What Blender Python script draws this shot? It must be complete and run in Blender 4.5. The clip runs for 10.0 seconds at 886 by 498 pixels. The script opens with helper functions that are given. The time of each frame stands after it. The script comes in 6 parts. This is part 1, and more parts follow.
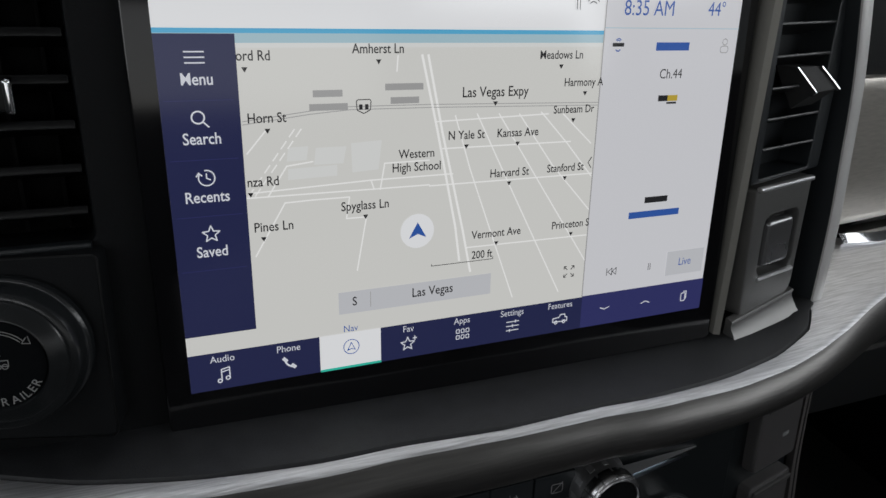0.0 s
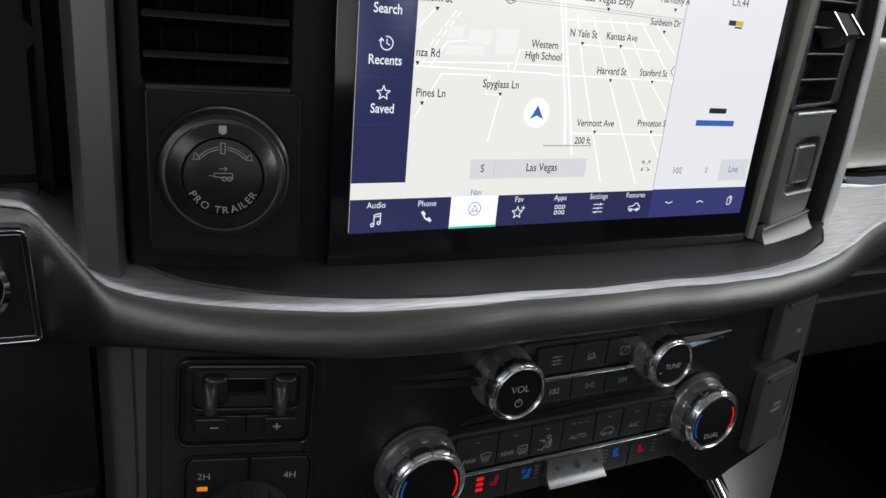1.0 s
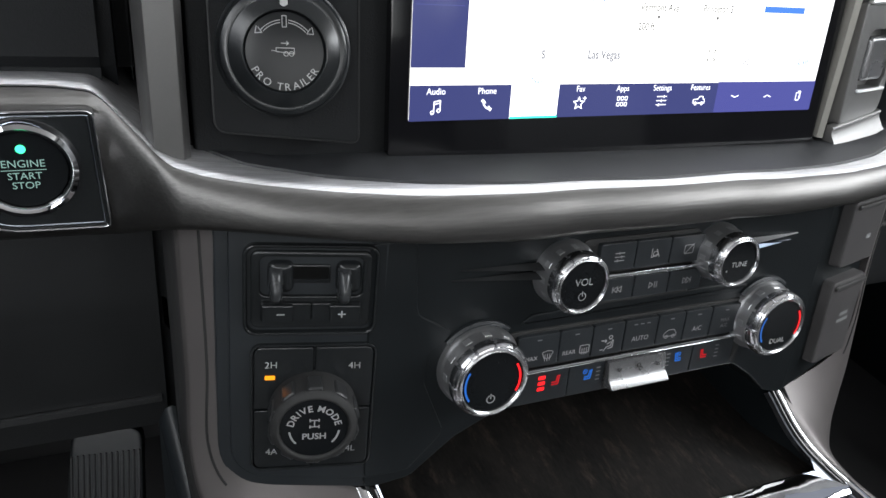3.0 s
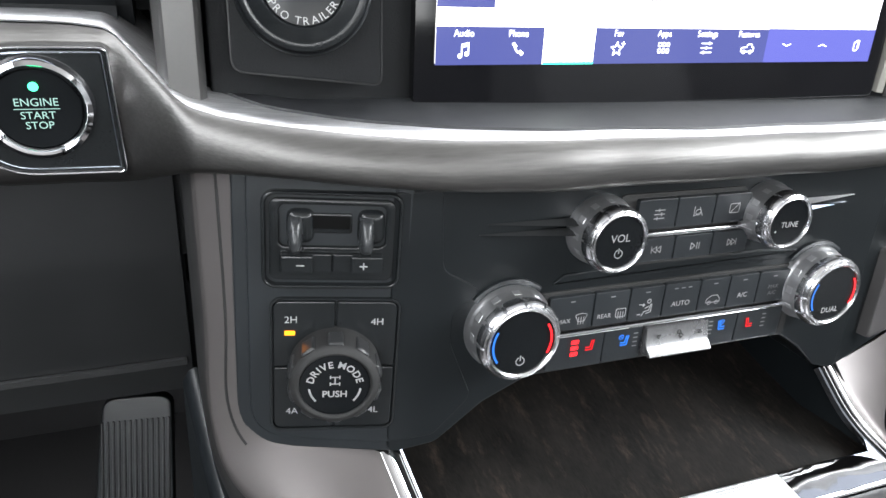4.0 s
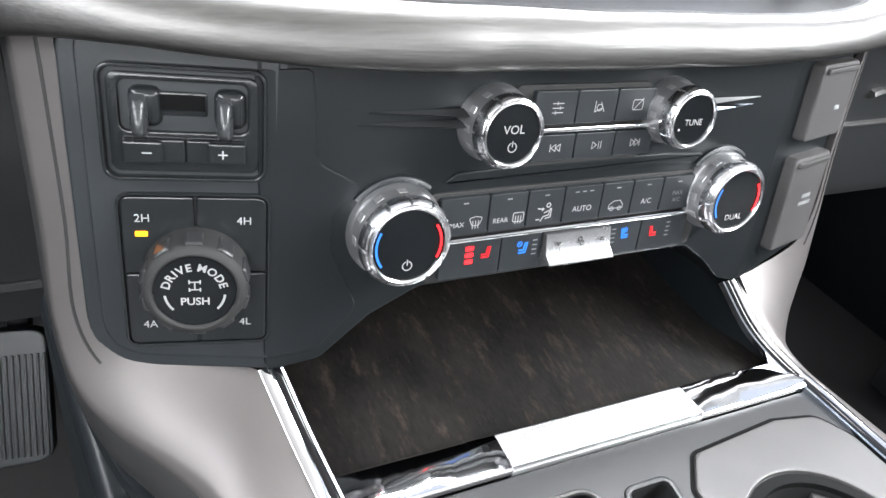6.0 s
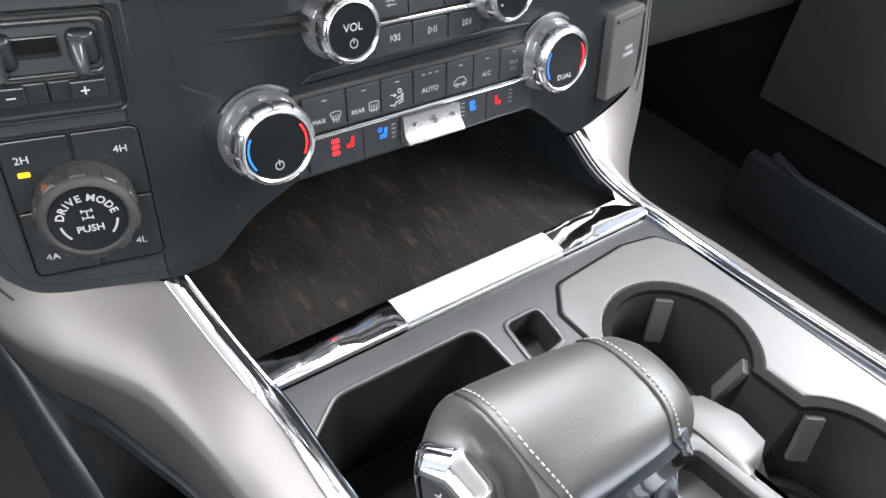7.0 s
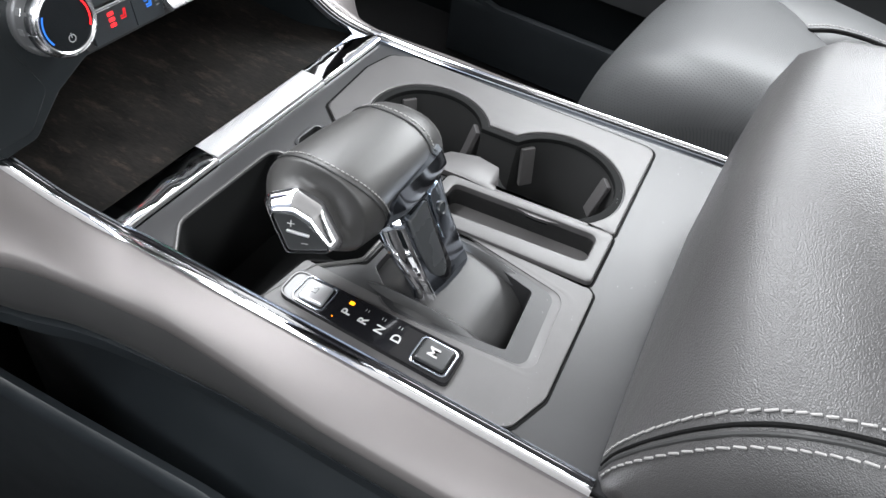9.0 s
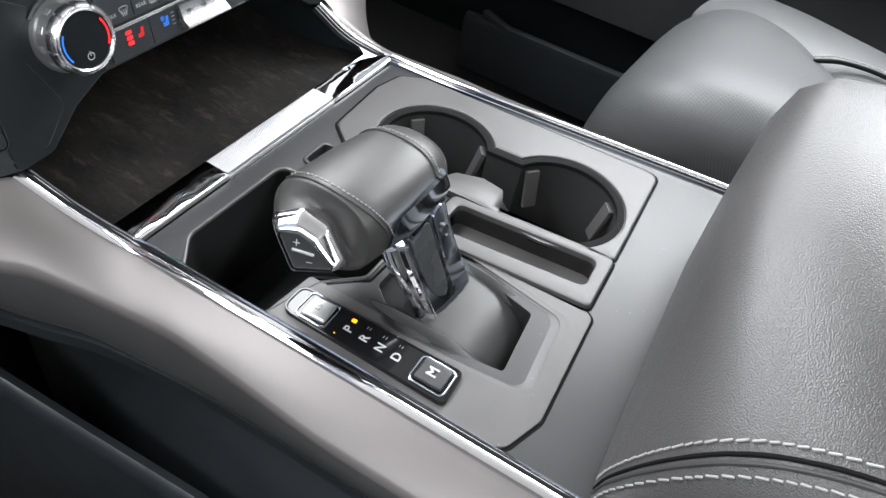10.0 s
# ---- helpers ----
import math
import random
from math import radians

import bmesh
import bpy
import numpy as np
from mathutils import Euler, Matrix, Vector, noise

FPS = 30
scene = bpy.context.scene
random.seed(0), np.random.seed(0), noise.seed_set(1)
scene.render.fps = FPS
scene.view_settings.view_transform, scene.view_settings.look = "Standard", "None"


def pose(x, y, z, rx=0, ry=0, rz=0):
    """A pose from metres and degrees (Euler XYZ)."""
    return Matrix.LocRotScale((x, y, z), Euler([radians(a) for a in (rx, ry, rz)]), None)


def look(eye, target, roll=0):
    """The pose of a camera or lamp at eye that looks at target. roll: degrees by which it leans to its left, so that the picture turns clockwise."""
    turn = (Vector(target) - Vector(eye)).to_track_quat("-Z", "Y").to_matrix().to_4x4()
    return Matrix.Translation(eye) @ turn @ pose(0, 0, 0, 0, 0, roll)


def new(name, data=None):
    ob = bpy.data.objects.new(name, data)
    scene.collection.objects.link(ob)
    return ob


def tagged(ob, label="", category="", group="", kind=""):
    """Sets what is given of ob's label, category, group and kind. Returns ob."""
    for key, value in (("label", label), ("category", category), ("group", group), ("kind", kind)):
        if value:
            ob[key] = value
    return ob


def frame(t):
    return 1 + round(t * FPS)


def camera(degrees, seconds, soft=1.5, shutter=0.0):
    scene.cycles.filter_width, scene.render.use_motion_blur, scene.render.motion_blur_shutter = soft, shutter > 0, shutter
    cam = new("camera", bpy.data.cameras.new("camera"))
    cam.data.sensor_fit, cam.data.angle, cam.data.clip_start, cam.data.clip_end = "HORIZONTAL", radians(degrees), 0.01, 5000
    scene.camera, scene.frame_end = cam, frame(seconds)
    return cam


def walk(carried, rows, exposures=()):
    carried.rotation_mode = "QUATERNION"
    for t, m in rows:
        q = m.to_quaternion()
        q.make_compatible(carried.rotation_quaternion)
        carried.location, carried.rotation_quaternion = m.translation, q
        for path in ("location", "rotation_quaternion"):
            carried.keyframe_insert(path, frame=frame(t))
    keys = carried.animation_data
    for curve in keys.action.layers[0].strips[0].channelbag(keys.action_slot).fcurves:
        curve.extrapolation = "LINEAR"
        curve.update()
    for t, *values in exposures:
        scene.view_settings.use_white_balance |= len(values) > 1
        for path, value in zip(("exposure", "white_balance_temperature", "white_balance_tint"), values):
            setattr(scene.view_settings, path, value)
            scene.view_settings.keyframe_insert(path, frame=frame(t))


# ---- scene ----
cam = camera(64.29, 10.0)
PATH = [
    (0, (-0.1323, 0.0644, 0.8211), (0.4544, 1.3502, 0.0712), 5.91),
    (0.5, (-0.1939, 0.0314, 0.8190), (0.4490, 1.2984, 0.0832), 7.17),
    (0.7, (-0.2142, 0.0243, 0.8036), (0.4489, 1.2928, 0.0887), 8.47),
    (0.9, (-0.2295, 0.0242, 0.7873), (0.4597, 1.2728, 0.0620), 10.29),
    (1, (-0.2337, 0.0231, 0.7821), (0.4638, 1.2607, 0.0459), 10.99),
    (1.5, (-0.2382, 0.0183, 0.7578), (0.4587, 1.2321, -0.0175), 10.90),
    (2, (-0.2427, 0.0170, 0.7568), (0.4388, 1.2323, -0.0297), 10.23),
    (2.5, (-0.2446, 0.0148, 0.7570), (0.4232, 1.2320, -0.0384), 9.94),
    (3, (-0.2452, 0.0146, 0.7471), (0.3722, 1.2414, -0.0737), 8.78),
    (3.2, (-0.2452, 0.0163, 0.7409), (0.3270, 1.2599, -0.0873), 7.49),
    (4.3, (-0.2312, 0.0142, 0.7156), (0.3015, 1.2571, -0.1396), 7.48),
    (4.5, (-0.2281, 0.0126, 0.7085), (0.3271, 1.2429, -0.1506), 8.53),
    (5, (-0.2084, 0.0175, 0.6905), (0.4011, 1.2003, -0.1981), 10.17),
    (5.2, (-0.2058, 0.0166, 0.6858), (0.4309, 1.1836, -0.2046), 10.50),
    (6.3, (-0.2063, 0.0155, 0.6913), (0.4691, 1.1148, -0.2549), 10.74),
    (6.5, (-0.2063, 0.0105, 0.6941), (0.4904, 1.0445, -0.3086), 9.99),
    (7, (-0.2149, -0.0242, 0.7138), (0.5817, 0.8582, -0.3571), 8.42),
    (7.5, (-0.2337, -0.0645, 0.7420), (0.6385, 0.6216, -0.4107), 6.85),
    (8, (-0.2657, -0.0878, 0.7484), (0.6582, 0.4306, -0.4506), 7.61),
    (8.5, (-0.3060, -0.0939, 0.7373), (0.6624, 0.3416, -0.4596), 8.54),
    (9, (-0.3257, -0.1011, 0.7443), (0.7052, 0.2937, -0.4138), 11.04),
    (9.5, (-0.3253, -0.1020, 0.7483), (0.7129, 0.2949, -0.4025), 11.48),
    (10, (-0.3266, -0.1036, 0.7551), (0.7122, 0.3174, -0.3868), 11.86),
]
EXPOSURES = [(0, -0.98), (0.5, -0.64), (0.7, -0.55), (1.0, -0.3), (1.4, 0.3), (2.0, 0.8), (3.2, 1.15), (4.3, 2.48), (5.0, 2.74), (6.5, 2.72), (7.5, 2.52), (8.0, 2.36), (8.6, 2.33), (9.0, 2.12), (10, 2.05)]
walk(cam, [(t, look(eye, target, roll)) for t, eye, target, roll in PATH], EXPOSURES)

# ---- daylight: an overcast sky through the cab's windows ----
world = bpy.data.worlds.new("sky")
scene.world = world
world.use_nodes = True
sky = world.node_tree.nodes.new("ShaderNodeTexSky")
sky.sky_type, sky.sun_disc = "NISHITA", False
sky.sun_elevation, sky.sun_rotation = radians(40), radians(200)
pale = world.node_tree.nodes.new("ShaderNodeHueSaturation")
pale.inputs["Saturation"].default_value = 0.35
world.node_tree.links.new(sky.outputs[0], pale.inputs["Color"])
world.node_tree.links.new(pale.outputs[0], world.node_tree.nodes["Background"].inputs[0])
world.node_tree.nodes["Background"].inputs[1].default_value = 0.08


def lamp(name, size_x, size_y, power, m, color=(1, 1, 1)):
    data = bpy.data.lights.new(name, "AREA")
    data.shape, data.size, data.size_y, data.energy, data.color = "RECTANGLE", size_x, size_y, power, color
    ob = new(name, data)
    ob.matrix_world = m
    return ob


sun_data = bpy.data.lights.new("sun", "SUN")
sun_data.energy, sun_data.angle, sun_data.color = 0.8, radians(20), (1, 0.97, 0.93)
sun = new("sun", sun_data)
sun.matrix_world = look((0, 0, 3), (0.55, 0.9, 1.6))
lamp("windscreen_daylight", 1.3, 0.55, 13.6, look((0.03, 0.60, 1.12), (0.03, 0.0, 0.45)), (0.945, 0.97, 1))
lamp("driver_window_daylight", 1.0, 0.26, 2.0, look((-0.83, -0.20, 1.10), (0.0, 0.0, 0.55)), (0.945, 0.975, 1))
lamp("passenger_window_daylight", 1.0, 0.26, 6.2, look((0.89, -0.20, 1.10), (0.0, 0.0, 0.55)), (0.945, 0.975, 1))
lamp("rear_door_daylight", 0.8, 0.30, 4.0, look((-0.83, -1.30, 1.03), (0.0, -0.9, 0.7)), (0.945, 0.975, 1))
lamp("rear_door_daylight", 0.8, 0.30, 6.0, look((0.89, -1.30, 1.03), (0.0, -0.9, 0.7)), (0.945, 0.975, 1))
lamp("rear_window_daylight", 1.2, 0.33, 1.3, look((0.03, -1.94, 1.03), (0.03, 0.0, 0.6)), (1, 1, 1))


# ---- materials ----
def mat(name, base, rough=0.5, metal=0.0, var=0.12, grain=0.0, scale=900.0, coat=0.0, blotch=30.0, rvar=0.08, stretch=(1, 1, 1), spec=0.5):
    """A surface with large soft blotches, fine grain in colour and relief, and uneven gloss."""
    m = bpy.data.materials.new(name)
    m.use_nodes = True
    n, links = m.node_tree.nodes, m.node_tree.links
    b = n["Principled BSDF"]
    b.inputs["Metallic"].default_value = metal
    b.inputs["Coat Weight"].default_value = coat
    b.inputs["Coat Roughness"].default_value = 0.08
    b.inputs["Specular IOR Level"].default_value = spec
    tc, mp = n.new("ShaderNodeTexCoord"), n.new("ShaderNodeMapping")
    mp.inputs["Scale"].default_value = stretch
    links.new(tc.outputs["Object"], mp.inputs["Vector"])
    big, fine = n.new("ShaderNodeTexNoise"), n.new("ShaderNodeTexNoise")
    big.inputs["Scale"].default_value, big.inputs["Detail"].default_value = blotch, 5
    fine.inputs["Scale"].default_value, fine.inputs["Detail"].default_value = scale, 3
    for tex in (big, fine):
        links.new(mp.outputs[0], tex.inputs["Vector"])
    mix = n.new("ShaderNodeMath")
    mix.operation = "MULTIPLY_ADD"
    links.new(fine.outputs[0], mix.inputs[0])
    mix.inputs[1].default_value = 0.5
    links.new(big.outputs[0], mix.inputs[2])
    ramp = n.new("ShaderNodeValToRGB")
    ramp.color_ramp.elements[0].position, ramp.color_ramp.elements[1].position = 0.45, 1.05
    ramp.color_ramp.elements[0].color = (*[c * (1 - var) for c in base], 1)
    ramp.color_ramp.elements[1].color = (*[min(1, c * (1 + var)) for c in base], 1)
    links.new(mix.outputs[0], ramp.inputs[0])
    links.new(ramp.outputs[0], b.inputs["Base Color"])
    rr = n.new("ShaderNodeMapRange")
    rr.inputs["To Min"].default_value, rr.inputs["To Max"].default_value = max(0.02, rough - rvar), min(1, rough + rvar)
    links.new(big.outputs[0], rr.inputs[0])
    links.new(rr.outputs[0], b.inputs["Roughness"])
    if grain:
        bump = n.new("ShaderNodeBump")
        bump.inputs["Strength"].default_value, bump.inputs["Distance"].default_value = grain, 0.0004
        links.new(fine.outputs[0], bump.inputs["Height"])
        links.new(bump.outputs[0], b.inputs["Normal"])
    return m


def leather(name, base, rough=0.42, cell=420.0, strength=0.55, holes=False):
    """Pebbled leather; with holes, rows of small punched perforations."""
    m = mat(name, base, rough, 0.0, 0.10, 0.0, 700.0, blotch=14.0, rvar=0.06)
    n, links = m.node_tree.nodes, m.node_tree.links
    b, tc = n["Principled BSDF"], n["Texture Coordinate"]
    cells = n.new("ShaderNodeTexVoronoi")
    cells.inputs["Scale"].default_value = cell
    warp = n.new("ShaderNodeMapping")
    warp.inputs["Scale"].default_value = (0.7, 1.0, 1.15)
    links.new(tc.outputs["Object"], warp.inputs["Vector"])
    links.new(warp.outputs[0], cells.inputs["Vector"])
    height = cells.outputs["Distance"]
    if holes:
        dots = n.new("ShaderNodeTexVoronoi")
        dots.voronoi_dimensions = "2D"
        dots.inputs["Scale"].default_value, dots.inputs["Randomness"].default_value = 290.0, 0.0
        turn = n.new("ShaderNodeMapping")
        turn.inputs["Rotation"].default_value = (0, 0, radians(45))
        links.new(tc.outputs["UV"], turn.inputs["Vector"])
        links.new(turn.outputs[0], dots.inputs["Vector"])
        step = n.new("ShaderNodeMapRange")
        step.inputs["From Min"].default_value, step.inputs["From Max"].default_value = 0.18, 0.26
        links.new(dots.outputs["Distance"], step.inputs[0])
        tint = n.new("ShaderNodeMixRGB")
        tint.inputs[1].default_value = (*[c * 0.7 for c in base], 1)
        links.new(step.outputs[0], tint.inputs[0])
        links.new(b.inputs["Base Color"].links[0].from_socket, tint.inputs[2])
        links.new(tint.outputs[0], b.inputs["Base Color"])
        height = step.outputs[0]
    bump = n.new("ShaderNodeBump")
    bump.inputs["Strength"].default_value, bump.inputs["Distance"].default_value = strength, 0.0005
    bump.invert = not holes
    links.new(height, bump.inputs["Height"])
    links.new(bump.outputs[0], b.inputs["Normal"])
    return m


def glow(name, color, strength=1.0, rough=0.12):
    """A lit display surface under smooth cover glass."""
    m = bpy.data.materials.new(name)
    m.use_nodes = True
    b = m.node_tree.nodes["Principled BSDF"]
    b.inputs["Base Color"].default_value = (0.01, 0.01, 0.012, 1)
    b.inputs["Roughness"].default_value = rough
    b.inputs["Emission Color"].default_value = (*color, 1)
    b.inputs["Emission Strength"].default_value = strength
    return m


BLACK = mat("black_soft_plastic", (0.0070, 0.0088, 0.0100), 0.38, grain=0.10, scale=1600, spec=0.3)
BLACK2 = mat("black_grained_plastic", (0.0150, 0.0180, 0.0206), 0.40, grain=0.12, scale=1400)
GLOSS = mat("gloss_black_plastic", (0.006, 0.006, 0.007), 0.08, rvar=0.03, spec=0.4)
BEZEL = mat("screen_glass_black", (0.006, 0.006, 0.007), 0.07, rvar=0.02)
GREY = mat("dark_grey_satin_plastic", (0.026, 0.027, 0.028), 0.32, grain=0.15, scale=1800, rvar=0.05)
PLATE = mat("grey_satin_console_plastic", (0.0590, 0.0562, 0.0564), 0.42, grain=0.12, scale=1800, rvar=0.05)
DRUM = mat("dark_grey_satin_cover", (0.036, 0.0355, 0.0355), 0.36, grain=0.1, scale=1800, rvar=0.05)
BASEP = mat("dark_satin_console_base", (0.016, 0.016, 0.017), 0.40, grain=0.12, scale=1800, rvar=0.05)
SILVER = mat("warm_silver_satin_paint", (0.131, 0.120, 0.118), 0.42, 0.5, var=0.05, grain=0.05, scale=2500, rvar=0.03)
STRIP = mat("bronze_grey_satin_paint", (0.27, 0.26, 0.235), 0.38, 0.3, var=0.06, rvar=0.05)
SILVER2 = mat("bright_satin_silver", (0.70, 0.69, 0.68), 0.38, 0.3, var=0.06, rvar=0.05)
TRIM = mat("warm_brushed_silver", (0.56, 0.53, 0.48), 0.34, 0.7, var=0.10, grain=0.2, scale=60, stretch=(1, 20, 20))
SWITCH = mat("silver_grey_satin_paint", (0.17, 0.168, 0.165), 0.36, 0.5, var=0.05, rvar=0.04)
POST = mat("graphite_satin_paint", (0.100, 0.098, 0.096), 0.36, 0.5, var=0.05, rvar=0.04)
BAR = mat("graphite_brushed_metal", (0.138, 0.134, 0.130), 0.40, 0.95, var=0.10, rvar=0.05, grain=0.25, scale=60, stretch=(1.0, 18, 18))
BRUSH = mat("brushed_aluminium", (0.58, 0.58, 0.59), 0.46, 0.9, var=0.30, grain=0.5, scale=60, stretch=(1.2, 28, 6), blotch=40)
CHROME = mat("polished_chrome", (0.78, 0.78, 0.80), 0.06, 1.0, var=0.03, rvar=0.03)
DCHROME = mat("dark_smoked_chrome", (0.45, 0.49, 0.55), 0.09, 1.0, var=0.04, rvar=0.03)
KNOBC = mat("polished_knob_chrome", (0.72, 0.72, 0.735), 0.24, 1.0, var=0.05, rvar=0.05)
KNURL = mat("knurled_chrome", (0.84, 0.84, 0.85), 0.42, 1.0, var=0.03, rvar=0.03)
FAN = mat("silver_satin_rocker", (0.27, 0.27, 0.275), 0.26, 0.8, var=0.10, rvar=0.08)
WELL = mat("matt_black_well_and_rim", (0.0045, 0.0048, 0.0048), 0.85, spec=0.15, grain=0.4, scale=900)
KNOBM = mat("gunmetal", (0.55, 0.55, 0.56), 0.34, 0.9, var=0.06, rvar=0.05)
SATIN = mat("satin_chrome", (0.74, 0.74, 0.75), 0.33, 0.85, var=0.05, rvar=0.05)
DASH = mat("black_matt_dash_skin", (0.0040, 0.0048, 0.0057), 0.60, grain=0.4, scale=1300, spec=0.22)
RUBBER = mat("black_rubber", (0.016, 0.016, 0.016), 0.7, grain=0.4, scale=900)
MAT_BROWN = mat("ash_wood_tray_liner", (0.0082, 0.0070, 0.0061), 0.72, var=1.0, grain=0.6, scale=260, stretch=(1.6, 0.6, 1), blotch=34, rvar=0.12, spec=0.25)
SHEEN = mat("black_gloss_edged_plastic", (0.0115, 0.0130, 0.0140), 0.24, grain=0.1, scale=1800, rvar=0.04)
VENT = mat("black_vent_plastic", (0.0045, 0.0048, 0.0052), 0.34, spec=0.3)
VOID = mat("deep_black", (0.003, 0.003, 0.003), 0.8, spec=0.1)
LEVER = mat("grey_gloss_lever", (0.034, 0.036, 0.038), 0.28, rvar=0.04)
CARPET = mat("black_carpet", (0.026, 0.026, 0.028), 0.95, grain=1.0, scale=1200)
HEADLINER = mat("grey_headliner", (0.36, 0.35, 0.34), 0.9, grain=0.3, scale=900)
LEATHER = leather("black_grey_leather", (0.0405, 0.0392, 0.0392), 0.39, 1300, 0.46)
LEATHER_FINE = leather("black_smooth_leather", (0.030, 0.0292, 0.0284), 0.43, 1400, 0.06)
LEATHER_SEAT = leather("grey_black_seat_leather", (0.052, 0.0535, 0.055), 0.50, 900, 0.25)
LEATHER_HOLES = leather("perforated_seat_leather", (0.052, 0.0535, 0.055), 0.50, 900, 0.3, True)
THREAD = mat("grey_thread", (0.21, 0.205, 0.20), 0.8, grain=0.5, scale=3000)
DUST = mat("dusty_dark_grey_plastic", (0.019, 0.020, 0.022), 0.50, var=0.35, grain=0.5, scale=1500, blotch=120)
WHITE_INK = mat("white_print", (0.36, 0.36, 0.36), 0.5)
GREY_INK = mat("grey_print", (0.20, 0.205, 0.205), 0.5)
FACE = mat("knob_face_black_glass", (0.008, 0.009, 0.010), 0.16, rvar=0.02, spec=0.25)

# the liner's pale worn streaks
n, links = MAT_BROWN.node_tree.nodes, MAT_BROWN.node_tree.links
streak, stretch, cut, blend = n.new("ShaderNodeTexNoise"), n.new("ShaderNodeMapping"), n.new("ShaderNodeMapRange"), n.new("ShaderNodeMixRGB")
stretch.inputs["Scale"].default_value, stretch.inputs["Rotation"].default_value = (3.2, 1.0, 1), (0, 0, radians(18))
streak.inputs["Scale"].default_value, streak.inputs["Detail"].default_value, streak.inputs["Roughness"].default_value = 42, 8, 0.72
cut.inputs["From Min"].default_value, cut.inputs["From Max"].default_value = 0.53, 0.84
links.new(n["Texture Coordinate"].outputs["Object"], stretch.inputs["Vector"])
links.new(stretch.outputs[0], streak.inputs["Vector"])
links.new(streak.outputs[0], cut.inputs[0])
links.new(cut.outputs[0], blend.inputs[0])
links.new(n["Color Ramp"].outputs[0], blend.inputs[1])
blend.inputs[2].default_value = (0.064, 0.047, 0.037, 1)
links.new(blend.outputs[0], n["Principled BSDF"].inputs["Base Color"])

# display colours
S_MAP = glow("display_map_grey", (0.68, 0.68, 0.655), 1.52)
S_ROAD = glow("display_road_white", (0.90, 0.90, 0.89), 1.52)
S_ROADG = glow("display_road_grey", (0.40, 0.40, 0.40), 1.4)
S_WHITE = glow("display_white", (0.82, 0.83, 0.85), 1.52)
S_PANEL = glow("display_pale_blue_grey", (0.66, 0.665, 0.70), 1.52)
S_NAVY = glow("display_navy", (0.020, 0.024, 0.082), 1.4)
S_VIOLET = glow("display_violet", (0.034, 0.037, 0.145), 1.4)
S_TEXTW = glow("display_white_text", (0.72, 0.74, 0.82), 1.4)
S_INK = glow("display_dark_text", (0.02, 0.02, 0.022), 1.4)
S_BLUE = glow("display_blue_text", (0.035, 0.11, 0.42), 1.4)
S_SKY = glow("display_sky_blue", (0.10, 0.45, 0.72), 1.4)
S_SKY2 = glow("display_pale_sky", (0.42, 0.60, 0.68), 1.4)
S_HAZE = glow("display_pale_map", (0.72, 0.73, 0.72), 1.52)
S_BOX = glow("display_box_grey", (0.56, 0.57, 0.60), 1.5)
S_TEAL = glow("display_teal", (0.04, 0.55, 0.42), 1.4)
S_GOLD = glow("display_gold", (0.55, 0.40, 0.05), 1.4)
L_AMBER = glow("amber_led", (1.0, 0.30, 0.005), 0.9)
L_RED = glow("red_led", (1.0, 0.014, 0.018), 0.75)
L_REDDIM = glow("red_icon", (0.8, 0.012, 0.018), 0.30)
L_BLUE = glow("blue_led", (0.02, 0.14, 0.55), 0.5)
L_GREEN = glow("green_led", (0.05, 0.9, 0.35), 1.5)
L_TEAL = glow("backlit_teal_grey", (0.25, 0.42, 0.38), 0.5)


# ---- mesh helpers ----
def thing(name, m, label, category, group="", kind=""):
    ob = new(name)
    ob.empty_display_size = 0.01
    ob.matrix_basis = m
    return tagged(ob, label, category, group, kind)


def finish(me, material, angle=38):
    me.materials.append(material)
    me.polygons.foreach_set("use_smooth", [True] * len(me.polygons))
    me.set_sharp_from_angle(angle=radians(angle))


def part(name, bm, material, parent=None, label="", world=False, angle=38, even=True):
    """Links a bmesh as one mesh object; in its thing's own frame, or in the world's where world is set."""
    top = parent
    while top is not None and top.parent is not None:
        top = top.parent
    if world and top is not None:
        bm.transform(top.matrix_basis.inverted())
    bmesh.ops.recalc_face_normals(bm, faces=bm.faces)
    me = bpy.data.meshes.new(name)
    bm.to_mesh(me)
    bm.free()
    finish(me, material, angle)
    ob = new(name, me)
    ob.parent = parent
    if even:
        weigh = ob.modifiers.new("even_normals", "WEIGHTED_NORMAL")
        weigh.keep_sharp = True
    return tagged(ob, label)


def rrect(w, h, r, n=5, cx=0.0, cy=0.0):
    """A rounded rectangle's outline, counter-clockwise."""
    out = []
    for sx, sy, a0 in ((1, -1, -90), (1, 1, 0), (-1, 1, 90), (-1, -1, 180)):
        for i in range(n + 1):
            a = radians(a0 + 90 * i / n)
            out.append((cx + sx * (w / 2 - r) + r * math.cos(a), cy + sy * (h / 2 - r) + r * math.sin(a)))
    return out


def circle(r, n=40, cx=0.0, cy=0.0, a0=0.0, a1=360.0):
    full = abs(a1 - a0) >= 360
    return [(cx + r * math.cos(radians(a0 + (a1 - a0) * i / (n if full else n - 1))), cy + r * math.sin(radians(a0 + (a1 - a0) * i / (n if full else n - 1)))) for i in range(n)]


